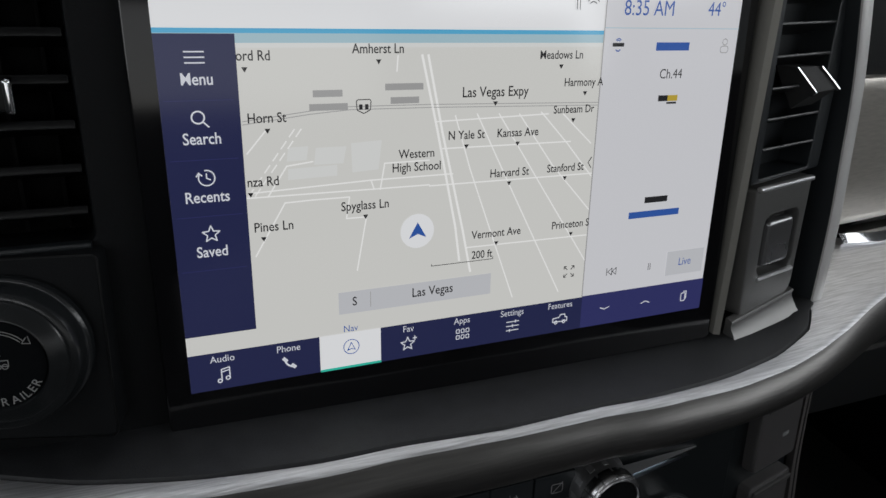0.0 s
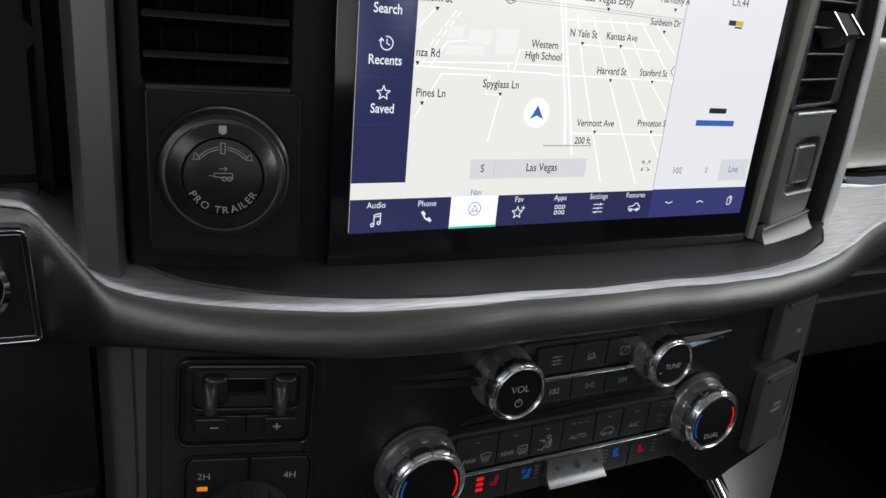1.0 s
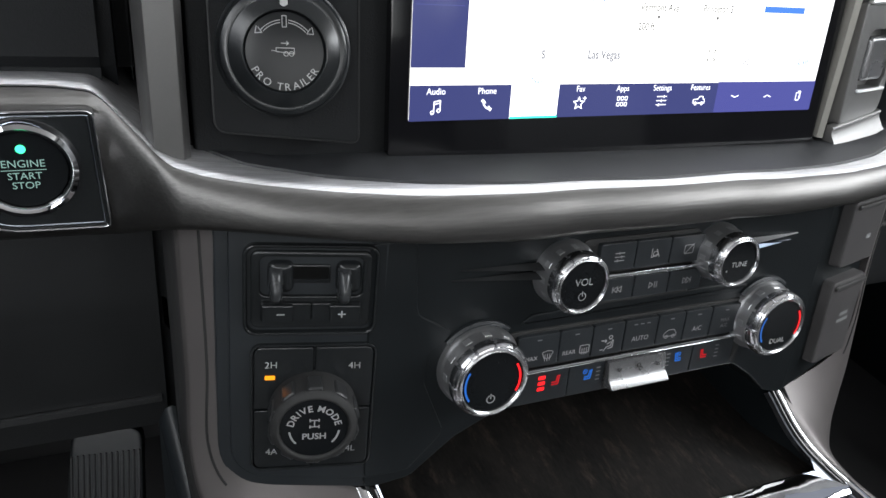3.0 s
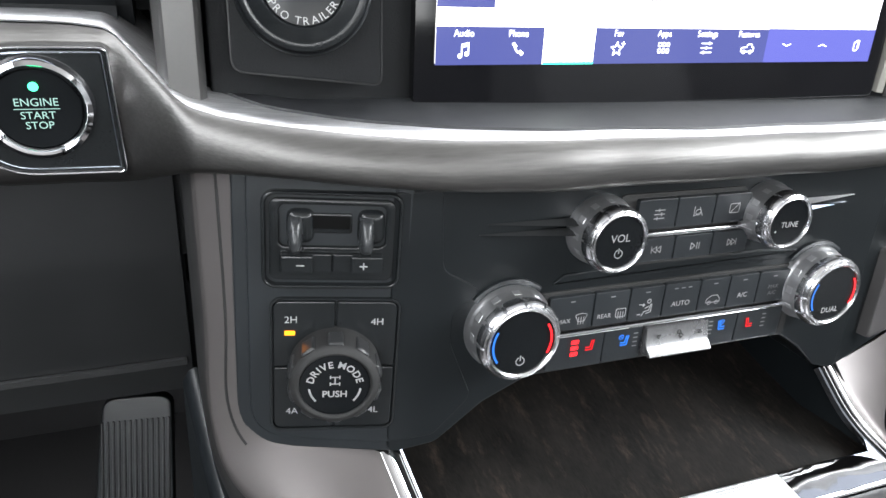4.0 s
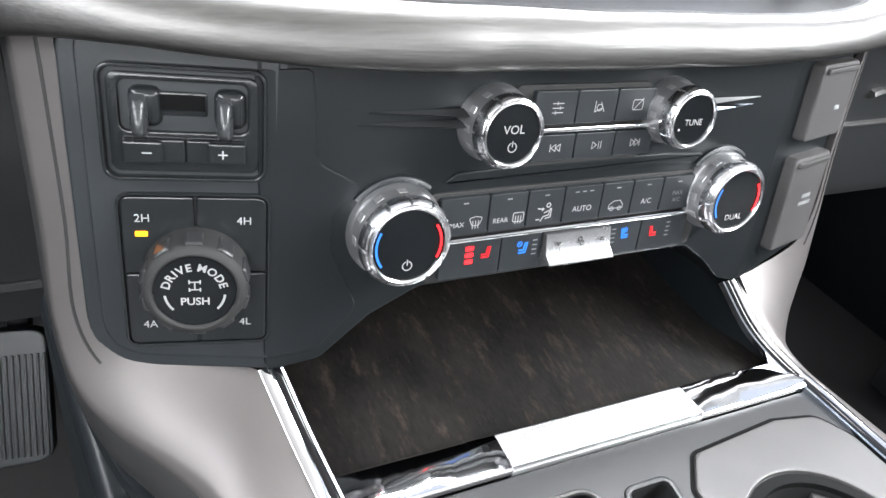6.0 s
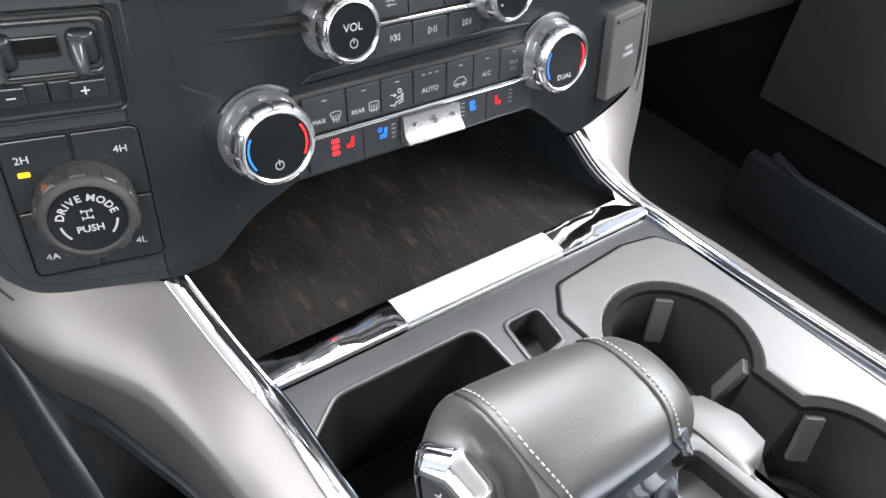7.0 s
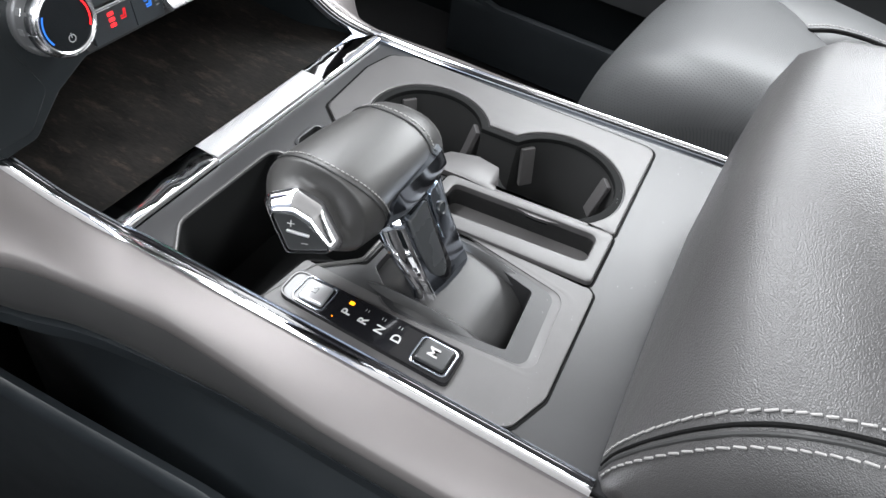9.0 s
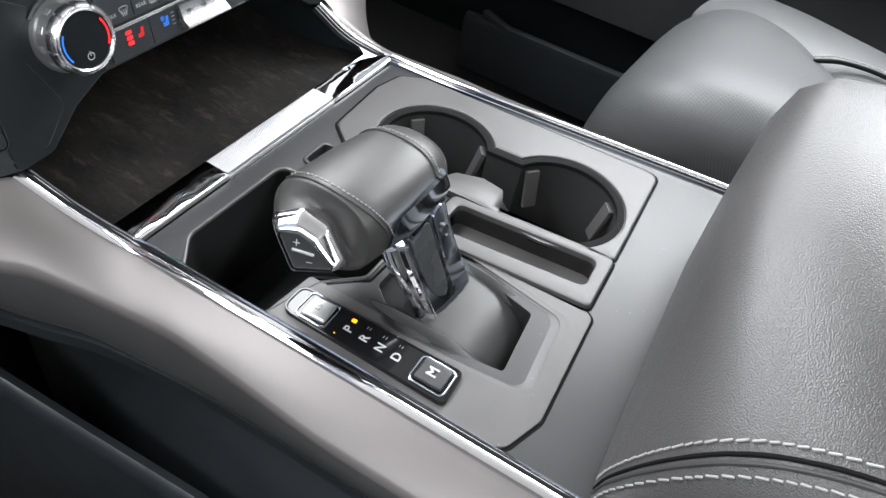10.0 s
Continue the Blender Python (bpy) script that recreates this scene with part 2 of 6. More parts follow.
def rpoly(corners, radius, n=5):
    """A polygon's outline with its corners rounded; radius one number or one per corner."""
    out = []
    k = len(corners)
    for i, c in enumerate(corners):
        r = radius[i] if isinstance(radius, (list, tuple)) else radius
        p, a, b = Vector(c), Vector(corners[i - 1]), Vector(corners[(i + 1) % k])
        da, db = (a - p), (b - p)
        half = da.angle(db) / 2
        t = min(r / max(math.tan(half), 1e-4), da.length * 0.48, db.length * 0.48)
        s, e = p + da.normalized() * t, p + db.normalized() * t
        for j in range(n + 1):
            f = j / n
            q = s * (1 - f) ** 2 + p * 2 * f * (1 - f) + e * f ** 2
            out.append((q.x, q.y))
    return out


def area(poly):
    return 0.5 * sum(poly[i - 1][0] * poly[i][1] - poly[i][0] * poly[i - 1][1] for i in range(len(poly)))


def ccw(poly):
    return list(poly) if area(poly) > 0 else list(reversed(poly))


def offset(poly, d):
    """The outline moved outwards by d."""
    poly = ccw(poly)
    out, k = [], len(poly)
    for i in range(k):
        a, p, b = Vector(poly[i - 1]), Vector(poly[i]), Vector(poly[(i + 1) % k])
        n1, n2 = (p - a), (b - p)
        if n1.length < 1e-9 or n2.length < 1e-9:
            n1 = n2 = b - a
        n1, n2 = Vector((n1.y, -n1.x)).normalized(), Vector((n2.y, -n2.x)).normalized()
        m = (n1 + n2)
        m = m / max(m.dot(n1), 0.3) if m.length > 1e-6 else n1
        out.append((p.x + m.x * d, p.y + m.y * d))
    return out


def ring(bm, poly, z):
    return [bm.verts.new((x, y, z)) for x, y in poly]


def band(bm, a, b, closed=True):
    k = len(a)
    for i in range(k if closed else k - 1):
        j = (i + 1) % k
        bm.faces.new((a[i], a[j], b[j], b[i]))


def plate(outer, z, thick, ch=0.001, holes=(), bm=None, back=True):
    """A plate with rounded edges and wells. holes: (outline, depth, floor) each."""
    bm = bm or bmesh.new()
    outer = ccw(outer)
    top = ring(bm, offset(outer, -ch), z)
    mid = ring(bm, offset(outer, -ch * 0.3), z - ch * 0.3)
    low = ring(bm, outer, z - ch)
    end = ring(bm, outer, z - thick)
    band(bm, top, mid), band(bm, mid, low), band(bm, low, end)
    if back and not holes:
        bm.faces.new(end)
    if not holes:
        bm.faces.new(top)
        return bm
    edges = [bm.edges.get((top[i - 1], top[i])) for i in range(len(top))]
    for hole, depth, floor in holes:
        hole = ccw(hole)
        h0 = ring(bm, offset(hole, ch), z)
        h1 = ring(bm, offset(hole, ch * 0.3), z - ch * 0.3)
        h2 = ring(bm, hole, z - ch)
        h3 = ring(bm, hole, z - depth)
        band(bm, h0, h1), band(bm, h1, h2), band(bm, h2, h3)
        edges += [bm.edges.get((h0[i - 1], h0[i])) for i in range(len(h0))]
        if floor:
            bm.faces.new(h3)
    bmesh.ops.triangle_fill(bm, use_beauty=True, use_dissolve=False, edges=edges, normal=(0, 0, 1))
    return bm


def lathe(profile, n=48, bm=None, m=None):
    """Turns (radius, height) pairs about z."""
    bm = bm or bmesh.new()
    made, rows = [], []
    for r, z in profile:
        if r < 1e-6:
            rows.append([bm.verts.new((0, 0, z))])
        else:
            rows.append([bm.verts.new((r * math.cos(2 * math.pi * i / n), r * math.sin(2 * math.pi * i / n), z)) for i in range(n)])
        made += rows[-1]
    for a, b in zip(rows, rows[1:]):
        for i in range(n):
            j = (i + 1) % n
            if len(a) == 1:
                bm.faces.new((a[0], b[j], b[i]))
            elif len(b) == 1:
                bm.faces.new((a[i], a[j], b[0]))
            else:
                bm.faces.new((a[i], a[j], b[j], b[i]))
    if m is not None:
        bmesh.ops.transform(bm, matrix=m, verts=made)
    return bm


def rbox(w, d, h, bev, m=None, bm=None, seg=2):
    """A box with rounded edges about its own centre."""
    tmp = bmesh.new()
    bmesh.ops.create_cube(tmp, size=1, matrix=Matrix.Diagonal((w, d, h, 1)))
    bmesh.ops.bevel(tmp, geom=tmp.edges[:] + tmp.verts[:], offset=bev, segments=seg, profile=0.5, affect="EDGES")
    if m is not None:
        tmp.transform(m)
    return merge(bm, tmp)


def merge(bm, tmp):
    if bm is None:
        return tmp
    me = bpy.data.meshes.new("tmp")
    tmp.to_mesh(me)
    tmp.free()
    bm.from_mesh(me)
    bpy.data.meshes.remove(me)
    return bm


def loft(sections, closed=True, caps=True, bm=None):
    """Skins equal-length rings of points."""
    bm = bm or bmesh.new()
    rows = [[bm.verts.new(p) for p in s] for s in sections]
    for a, b in zip(rows, rows[1:]):
        band(bm, a, b, closed)
    if caps and closed:
        bm.faces.new(rows[0]), bm.faces.new(rows[-1])
    return bm


def smooth_path(points, n=8):
    """A Catmull-Rom line through the points."""
    pts = [Vector(p) for p in points]
    pts = [pts[0] * 2 - pts[1]] + pts + [pts[-1] * 2 - pts[-2]]
    out = []
    for i in range(1, len(pts) - 2):
        a, b, c, d = pts[i - 1:i + 3]
        for j in range(n):
            t = j / n
            out.append(0.5 * (2 * b + (c - a) * t + (2 * a - 5 * b + 4 * c - d) * t * t + (3 * b - a - 3 * c + d) * t ** 3))
    return out + [pts[-2]]


def sweep(path, section, up=(0, 0, 1), closed=False):
    """Carries a closed 2D section (side, up) along a line."""
    path, up, rows = [Vector(p) for p in path], Vector(up), []
    for i, p in enumerate(path):
        if closed:
            t = path[(i + 1) % len(path)] - path[i - 1]
        else:
            t = path[min(i + 1, len(path) - 1)] - path[max(i - 1, 0)]
        side = t.cross(up).normalized()
        top = side.cross(t).normalized()
        rows.append([p + side * s + top * h for s, h in section])
    return loft(rows + ([rows[0]] if closed else []), caps=not closed)


def text_mesh(body, size, bold=0.0):
    data = bpy.data.curves.new("lettering", "FONT")
    data.body, data.size, data.align_x, data.align_y, data.offset, data.resolution_u = body, size, "CENTER", "CENTER", bold, 3
    tmp = bpy.data.objects.new("lettering", data)
    scene.collection.objects.link(tmp)
    me = bpy.data.meshes.new_from_object(tmp.evaluated_get(bpy.context.evaluated_depsgraph_get()))
    bm = bmesh.new()
    bm.from_mesh(me)
    bpy.data.objects.remove(tmp)
    bpy.data.curves.remove(data)
    bpy.data.meshes.remove(me)
    return bm


def write(body, size, x, y, z, material, parent, turn=0.0, bold=0.0, squeeze=1.0, name="lettering"):
    bm = text_mesh(body, size, bold)
    bm.transform(pose(x, y, z, 0, 0, turn) @ Matrix.Diagonal((squeeze, 1, 1, 1)))
    return flat_part(name, bm, material, parent)


def flat_part(name, bm, material, parent):
    me = bpy.data.meshes.new(name)
    bm.to_mesh(me)
    bm.free()
    me.materials.append(material)
    ob = new(name, me)
    ob.parent = parent
    return ob


def write_arc(body, size, radius, middle, z, material, parent, bold=0.0, cx=0.0, cy=0.0, inward=False, gap=0.16):
    """Letters along a circle round its middle angle, each as wide as it is; clockwise unless inward."""
    made = []
    for c in body:
        tmp = None if c == " " else text_mesh(c, size, bold)
        made.append((tmp, size * 0.22 if tmp is None else max(v.co.x for v in tmp.verts) - min(v.co.x for v in tmp.verts)))
    total, run, bm = sum(w for _, w in made) + size * gap * (len(made) - 1), 0.0, bmesh.new()
    for tmp, w in made:
        turn = math.degrees((run + w / 2 - total / 2) / radius)
        run += w + size * gap
        if tmp is None:
            continue
        a = middle + turn if inward else middle - turn
        x0 = (max(v.co.x for v in tmp.verts) + min(v.co.x for v in tmp.verts)) / 2
        tmp.transform(pose(cx + radius * math.cos(radians(a)), cy + radius * math.sin(radians(a)), z, 0, 0, a + 90 if inward else a - 90) @ pose(-x0, 0, 0))
        bm = merge(bm, tmp)
    return flat_part("lettering", bm, material, parent)


def flat(poly, z, material, parent, name="symbol", bm=None):
    """A thin printed or lit shape."""
    bm = bm or bmesh.new()
    bm.faces.new([bm.verts.new((x, y, z)) for x, y in ccw(poly)])
    return flat_part(name, bm, material, parent)


def line_bm(points, width, z, closed=False, bm=None):
    bm = bm or bmesh.new()
    k = len(points)
    for i in range(k if closed else k - 1):
        a, b = Vector(points[i]), Vector(points[(i + 1) % k])
        d = (b - a)
        if d.length < 1e-9:
            continue
        d.normalize()
        s = Vector((-d.y, d.x)) * width / 2
        a, b = a - d * width * 0.3, b + d * width * 0.3
        bm.faces.new([bm.verts.new((p.x, p.y, z)) for p in (a - s, b - s, b + s, a + s)])
    return bm


def lines(polys, width, z, material, parent, name="symbol"):
    bm = bmesh.new()
    for pts, closed in polys:
        line_bm(pts, width, z, closed, bm)
    return flat_part(name, bm, material, parent)


def lerp(table, x):
    """Smooth interpolation in a table of (x, values...)."""
    if x <= table[0][0]:
        return table[0][1:]
    for a, b in zip(table, table[1:]):
        if x <= b[0]:
            f = (x - a[0]) / (b[0] - a[0])
            return tuple(p + (q - p) * f for p, q in zip(a[1:], b[1:]))
    return table[-1][1:]


# ---- the cab's shell ----
def box_wall(name, boxes, material, label):
    bm = bmesh.new()
    for x0, x1, y0, y1, z0, z1 in boxes:
        bmesh.ops.create_cube(bm, size=1, matrix=Matrix.Translation(((x0 + x1) / 2, (y0 + y1) / 2, (z0 + z1) / 2)) @ Matrix.Diagonal((x1 - x0, y1 - y0, z1 - z0, 1)))
    return tagged(part(name, bm, material), label, "cab shell", kind="structure")


box_wall("floor", [(-0.80, 0.86, -1.95, 0.90, 0.0, 0.05)], CARPET, "black carpeted cab floor")
box_wall("ceiling", [(-0.80, 0.86, -1.95, 0.28, 1.30, 1.34)], HEADLINER, "grey fabric headliner over the cab")
for side, x0, x1 in (("left", -0.86, -0.80), ("right", 0.86, 0.92)):
    box_wall("wall_" + side, [(x0, x1, -1.95, 0.90, 0.0, 0.82), (x0, x1, -1.95, 0.30, 1.22, 1.34), (x0, x1, -1.95, -1.75, 0.82, 1.22),
                              (x0, x1, -0.86, -0.74, 0.82, 1.22), (x0, x1, 0.26, 0.30, 0.82, 1.22)], BLACK, "black door wall with window openings")
box_wall("wall_front", [(-0.80, 0.86, 0.84, 0.90, 0.05, 0.93)], BLACK, "black bulkhead below the windscreen")
box_wall("wall_rear", [(-0.80, 0.86, -1.98, -1.92, 0.05, 0.86), (-0.80, 0.86, -1.98, -1.92, 1.20, 1.34), (-0.80, -0.62, -1.98, -1.92, 0.86, 1.20), (0.68, 0.86, -1.98, -1.92, 0.86, 1.20)],
         BLACK, "black rear cab wall round a window")

# ---- dashboard ----
dash = thing("dashboard", pose(0, 0.5, 0.5), "black moulded dashboard with graphite posts beside the screen", "dashboard")
# upper body behind the centre stack, and the two sides
bm = bmesh.new()
for x0, x1, prof in ((-0.236, 0.236, [(0.345, 0.585), (0.372, 0.86), (0.40, 0.885), (0.80, 0.92), (0.80, 0.585)]),
                     (-0.80, -0.2500, [(0.331, 0.6405), (0.346, 0.70), (0.368, 0.84), (0.40, 0.885), (0.80, 0.92), (0.80, 0.60), (0.352, 0.60)]),
                     (-0.2495, -0.238, [(0.352, 0.628), (0.368, 0.84), (0.40, 0.885), (0.80, 0.92), (0.80, 0.60)]),
                     (0.239, 0.86, [(0.375, 0.735), (0.385, 0.84), (0.42, 0.885), (0.80, 0.92), (0.80, 0.60), (0.40, 0.60)])):
    tmp = loft([[(x, y, z) for y, z in prof] for x in (x0, x1)])
    bmesh.ops.bevel(tmp, geom=tmp.edges[:], offset=0.006, segments=2, affect="EDGES")
    bm = merge(bm, tmp)
part("upper_body", bm, DASH, dash, world=True)
# knee panel on the driver's side and glove box on the passenger's
bm = loft([[(x, y, z) for y, z in [(0.352, 0.590), (0.358, 0.50), (0.390, 0.372), (0.45, 0.368), (0.78, 0.40), (0.78, 0.590)]] for x in (-0.80, -0.234)])
bmesh.ops.bevel(bm, geom=bm.edges[:], offset=0.008, segments=2, affect="EDGES")
part("knee_panel", bm, GREY, dash, world=True)
bm = loft([[(x, y, z) for y, z in [(0.39, 0.572), (0.405, 0.50), (0.43, 0.36), (0.48, 0.33), (0.78, 0.36), (0.78, 0.572)]] for x in (0.232, 0.86)])
bmesh.ops.bevel(bm, geom=bm.edges[:], offset=0.010, segments=2, affect="EDGES")
part("glove_box", bm, GREY, dash, world=True)
bm = sweep([(0.24, 0.4135, 0.4560), (0.45, 0.4118, 0.4585), (0.56, 0.4110, 0.4620), (0.84, 0.4110, 0.4620)], circle(0.0030, 8))
part("glove_box_edge", bm, POST, dash, "rounded satin edge of the glove box", world=True)
bm = loft([[(x, 0.408, 0.5005 - d), (x, 0.4005, 0.4995 - d), (x, 0.3985, 0.4960 - d), (x, 0.403, 0.4925 - d), (x, 0.41, 0.4925 - d)] for x, d in ((0.440, 0.003), (0.450, 0.0), (0.56, 0.0), (0.57, 0.003))])
part("glove_box_handle", bm, POST, dash, "satin grey glove box handle", world=True)
bm = sweep([(-0.78, 0.3790, 0.4120), (-0.40, 0.3790, 0.4115), (-0.2450, 0.3785, 0.4130)], [(-0.0022, -0.003), (-0.0016, 0.0008), (0.0, 0.0016), (0.0016, 0.0008), (0.0022, -0.003)])
part("knee_panel_crease", bm, GREY, dash, world=True)
# lower footwell backs
for x0, x1 in ((-0.80, -0.20), (0.22, 0.86)):
    part("footwell_back", rbox(x1 - x0, 0.04, 0.34, 0.004, pose((x0 + x1) / 2, 0.72, 0.22)), CARPET, dash, world=True)
bm = loft([[(0.142, 0.300 + s, z), (0.1455, 0.2985 + s, z), (0.1545, 0.3085 + s, z), (0.1545, 0.335 + s, z), (0.142, 0.335 + s, z)] for z, s in ((0.612, -0.001), (0.66, 0.006), (0.74, 0.018), (0.86, 0.036))])
part("screen_side_strip", bm, STRIP, dash, "satin graphite strip beside the screen", world=True)

# centre surround: two columns beside the screen, and the ledge below it
SCREEN = pose(0.0012, 0.3058, 0.6273, 79.7, 0, -0.25) @ pose(0, 0, 0, 0, 0, 0.48)
bm = plate(rpoly([(-0.224, -0.020), (-0.136, -0.028), (0.136, -0.028), (0.147, -0.024), (0.147, 0.235), (-0.224, 0.235)], 0.004), -0.004, 0.03, 0.002,
           [(rrect(0.060, 0.096, 0.004, cx=-0.186, cy=0.1135), 0.026, False)])
bm.transform(SCREEN)
part("centre_surround", bm, DASH, dash, world=True)


def bar_line(x):
    """Plan of the metal bar: depth of its back edge, and the heights of top and bottom."""
    return lerp([(-0.50, 0.354, 0.640, 0.566), (-0.275, 0.3475, 0.639, 0.569), (-0.259, 0.3440, 0.638, 0.570), (-0.234, 0.3165, 0.616, 0.587),
                 (-0.222, 0.311, 0.6135, 0.589), (-0.20, 0.303, 0.6115, 0.590), (-0.17, 0.2935, 0.610, 0.588), (-0.13, 0.284, 0.6090, 0.5855), (-0.08, 0.278, 0.608, 0.5832), (0.0, 0.2755, 0.607, 0.5835),
                 (0.08, 0.2755, 0.607, 0.5855), (0.13, 0.280, 0.607, 0.5880), (0.17, 0.288, 0.608, 0.5895), (0.20, 0.297, 0.6105, 0.5905), (0.225, 0.305, 0.6135, 0.5910),
                 (0.26, 0.318, 0.617, 0.589), (0.32, 0.336, 0.620, 0.586), (0.45, 0.358, 0.622, 0.587), (0.84, 0.375, 0.622, 0.587)], x)


def bar_out(x):
    return max(0, min(1, (abs(x) - 0.05) / 0.15))


def bar_soft(x):
    k = 0.0034 if x < -0.215 else 0.010
    vals = [bar_line(x + d * k) for d in (-1, -0.75, -0.5, -0.25, 0, 0.25, 0.5, 0.75, 1)]
    out = [sum(v[i] for v in vals) / 9 for i in range(3)]
    out[0] -= 0.007 * (1 - bar_out(x))
    return out


def bar_depth(x):
    """How far the bar's front stands before its back edge, and the depth of its brushed top."""
    return (0.0145 + 0.0185 * bar_out(x)) if abs(x) < 0.2 else 0.033, lerp([(0.0, 0.0125), (0.10, 0.0150), (0.17, 0.0185), (0.205, 0.0230), (0.222, 0.033), (1.0, 0.033)], abs(x))[0]


secs = []
for i in range(61):
    x = -0.226 + 0.452 * i / 60
    yb, zt, zb = bar_soft(x)
    deep, brushed = bar_depth(x)
    yb += brushed - deep
    side = max(0, abs(x) - 0.14)
    secs.append([(x, yb + 0.0008, zt - 0.0015), (x, yb + 0.0026, zt + 0.0010), (x, max(yb + 0.009, 0.2900 + side * 0.1), zt + 0.0008), (x, max(yb + 0.014, 0.2945 + side * 0.1), zt + 0.0009), (x, max(yb + 0.020, 0.3000 + side * 0.12), zt + 0.0012 - side * 0.03), (x, yb + 0.05, zt + 0.0014 - side * 0.03)])
bm = loft(secs, closed=False)
part("ledge", bm, DUST, dash, "dark grey dusty ledge below the screen", world=True)

# graphite post on the driver's side; on the passenger's side a black one with a silver front edge
secs = []
for z, y in ((0.612, 0.300), (0.66, 0.309), (0.74, 0.3225), (0.80, 0.334), (0.90, 0.350)):
    secs.append([(-0.2245, y, z), (-0.2275, y - 0.004, z), (-0.2385, y - 0.003, z), (-0.2425, y + 0.003, z), (-0.2425, y + 0.07, z), (-0.2245, y + 0.07, z)])
part("post", loft(secs), POST, dash, "upright graphite satin post", world=True)
line = smooth_path([(0.2315, 0.3095, 0.608), (0.2303, 0.3165, 0.66), (0.2268, 0.3220, 0.70), (0.2222, 0.3272, 0.74), (0.2133, 0.3330, 0.784), (0.1980, 0.3450, 0.86)], 5)
part("post", loft([[p + Vector(d) for d in ((-0.012, 0.016, 0), (-0.0045, 0.0006, 0), (0.0045, 0.0010, 0), (0.0055, 0.0040, 0), (0.0055, 0.060, 0), (-0.012, 0.060, 0))] for p in line]), BLACK2, dash, "upright black post", world=True)
part("post_edge", loft([[p + Vector(d) for d in ((-0.0046, 0.0018, 0), (-0.0040, -0.0004, 0), (-0.0020, -0.0014, 0), (0.0022, -0.0012, 0), (0.0044, 0.0002, 0), (0.0052, 0.0030, 0), (0.0040, 0.0030, 0))] for p in line]), SILVER2, dash, "silver front edge of the post", world=True)

# passenger side: satin panel between black pads, with a chrome pull
bm = loft([[(x, 0.366 + dx, 0.63), (x, 0.362 + dx, 0.64), (x, 0.366 + dx, 0.725), (x, 0.37 + dx, 0.733), (x, 0.41 + dx, 0.733), (x, 0.41 + dx, 0.63)] for x, dx in ((0.240, -0.008), (0.262, -0.004), (0.40, 0.010), (0.60, 0.02), (0.85, 0.03))])
part("passenger_trim_panel", bm, TRIM, dash, "wide satin silver trim panel", world=True)
bm = loft([[(x, y, 0.617 + h) for y, h in ((0.352 + dx, 0), (0.350 + dx, 0.006), (0.356 + dx, 0.010), (0.372 + dx, 0.008), (0.372 + dx, 0))] for x, dx in ((0.30, 0.004), (0.33, 0.0), (0.45, 0.01), (0.80, 0.02))])
part("chrome_pull", bm, CHROME, dash, "slim chrome pull", world=True)

# ---- the metal bar across the dashboard ----
metal_bar = thing("trim_bar", pose(0, 0.27, 0.597), "graphite metal trim bar with brushed top across the dashboard", "trim bar")
front, top, lip = [], [], []
xs = sorted([-0.50 + 1.32 * i / 180 for i in range(181)] + [c + 0.0006 * d for c in (-0.259, -0.234) for d in range(-8, 9)])
for x in xs:
    yb, zt, zb = bar_soft(x)
    w, brushed = bar_depth(x)
    h = zt - zb
    yf = yb - w
    zb += 0.0012
    b = h * 0.78
    ring_pts = [(x, yf + 0.0140 * (1 - math.cos(radians(a))), zt - b + b * math.sin(radians(a))) for a in (72, 67, 62, 55, 48, 41, 34, 27, 20, 13, 6, 0)]
    ring_pts += [(x, yf + 0.008 * (1 - math.cos(radians(a))), zt - b - (h - b) * math.sin(radians(a))) for a in (18, 36, 54, 72, 90)]
    lip.append(Vector((x, yf + 0.0058, zb + 0.0009)))
    front.append(ring_pts + [(x, yb + 0.02, zb), (x, yb + 0.02, zt - 0.004), (x, yf + 0.0105, zt - 0.003)])
    if x < 0.80:
        deep = 0.0006 + 0.040 * max(0, min(1, (abs(x) - 0.222) / 0.02)) * (max(0.08, min(1, (x + 0.275) / 0.015)) if x < 0 else 1)
        y0 = yf + 0.0090
        back = yf + brushed
        top.append([(x, y0, zt - 0.0012), (x, y0 + 0.0018, zt - 0.0001), (x, y0 + 0.004, zt + 0.0004), (x, back, zt + 0.0004), (x, back + deep, zt + 0.0004), (x, back + deep, zt - 0.003), (x, y0 + 0.0004, zt - 0.002)])
part("bar_front", loft(front), BAR, metal_bar, "rounded glossy graphite front", world=True, angle=50, even=False)
part("lower_lip", sweep(lip[::2], circle(0.0008, 8)), SATIN, metal_bar, "thin bright lower lip", world=True)
part("bar_top", loft(top), BRUSH, metal_bar, "brushed aluminium top face", world=True)

# start button in its recessed panel at the bar's end
START = pose(-0.287, 0.3145, 0.6075, 86, 0, 0)
start = thing("start_button", START, "round black engine start button with chrome ring and green light", "button")
rim = rpoly([(-0.026, -0.0275), (0.0292, -0.0283), (0.0272, 0.0242), (-0.026, 0.0242)], [0.024, 0.003, 0.004, 0.024], 10)
part("panel_rim", plate(rim, 0.0056, 0.007, 0.0005, [(offset(rim, -0.0011), 0.003, False)]), CHROME, start, "thin chrome rim")
part("panel_floor", plate(offset(rim, -0.0009), 0.0042, 0.005, 0.0004), SHEEN, start, "black panel")
part("inner_rim", plate(offset(rim, -0.0022), 0.0048, 0.003, 0.0003, [(offset(rim, -0.0030), 0.003, False)]), DCHROME, start)
part("chrome_ring", lathe([(0.0205, -0.001), (0.0205, 0.005), (0.0195, 0.0080), (0.0178, 0.0088), (0.0163, 0.0075), (0.0156, 0.0050), (0.0156, 0.0)], 56), CHROME, start, "polished chrome ring")
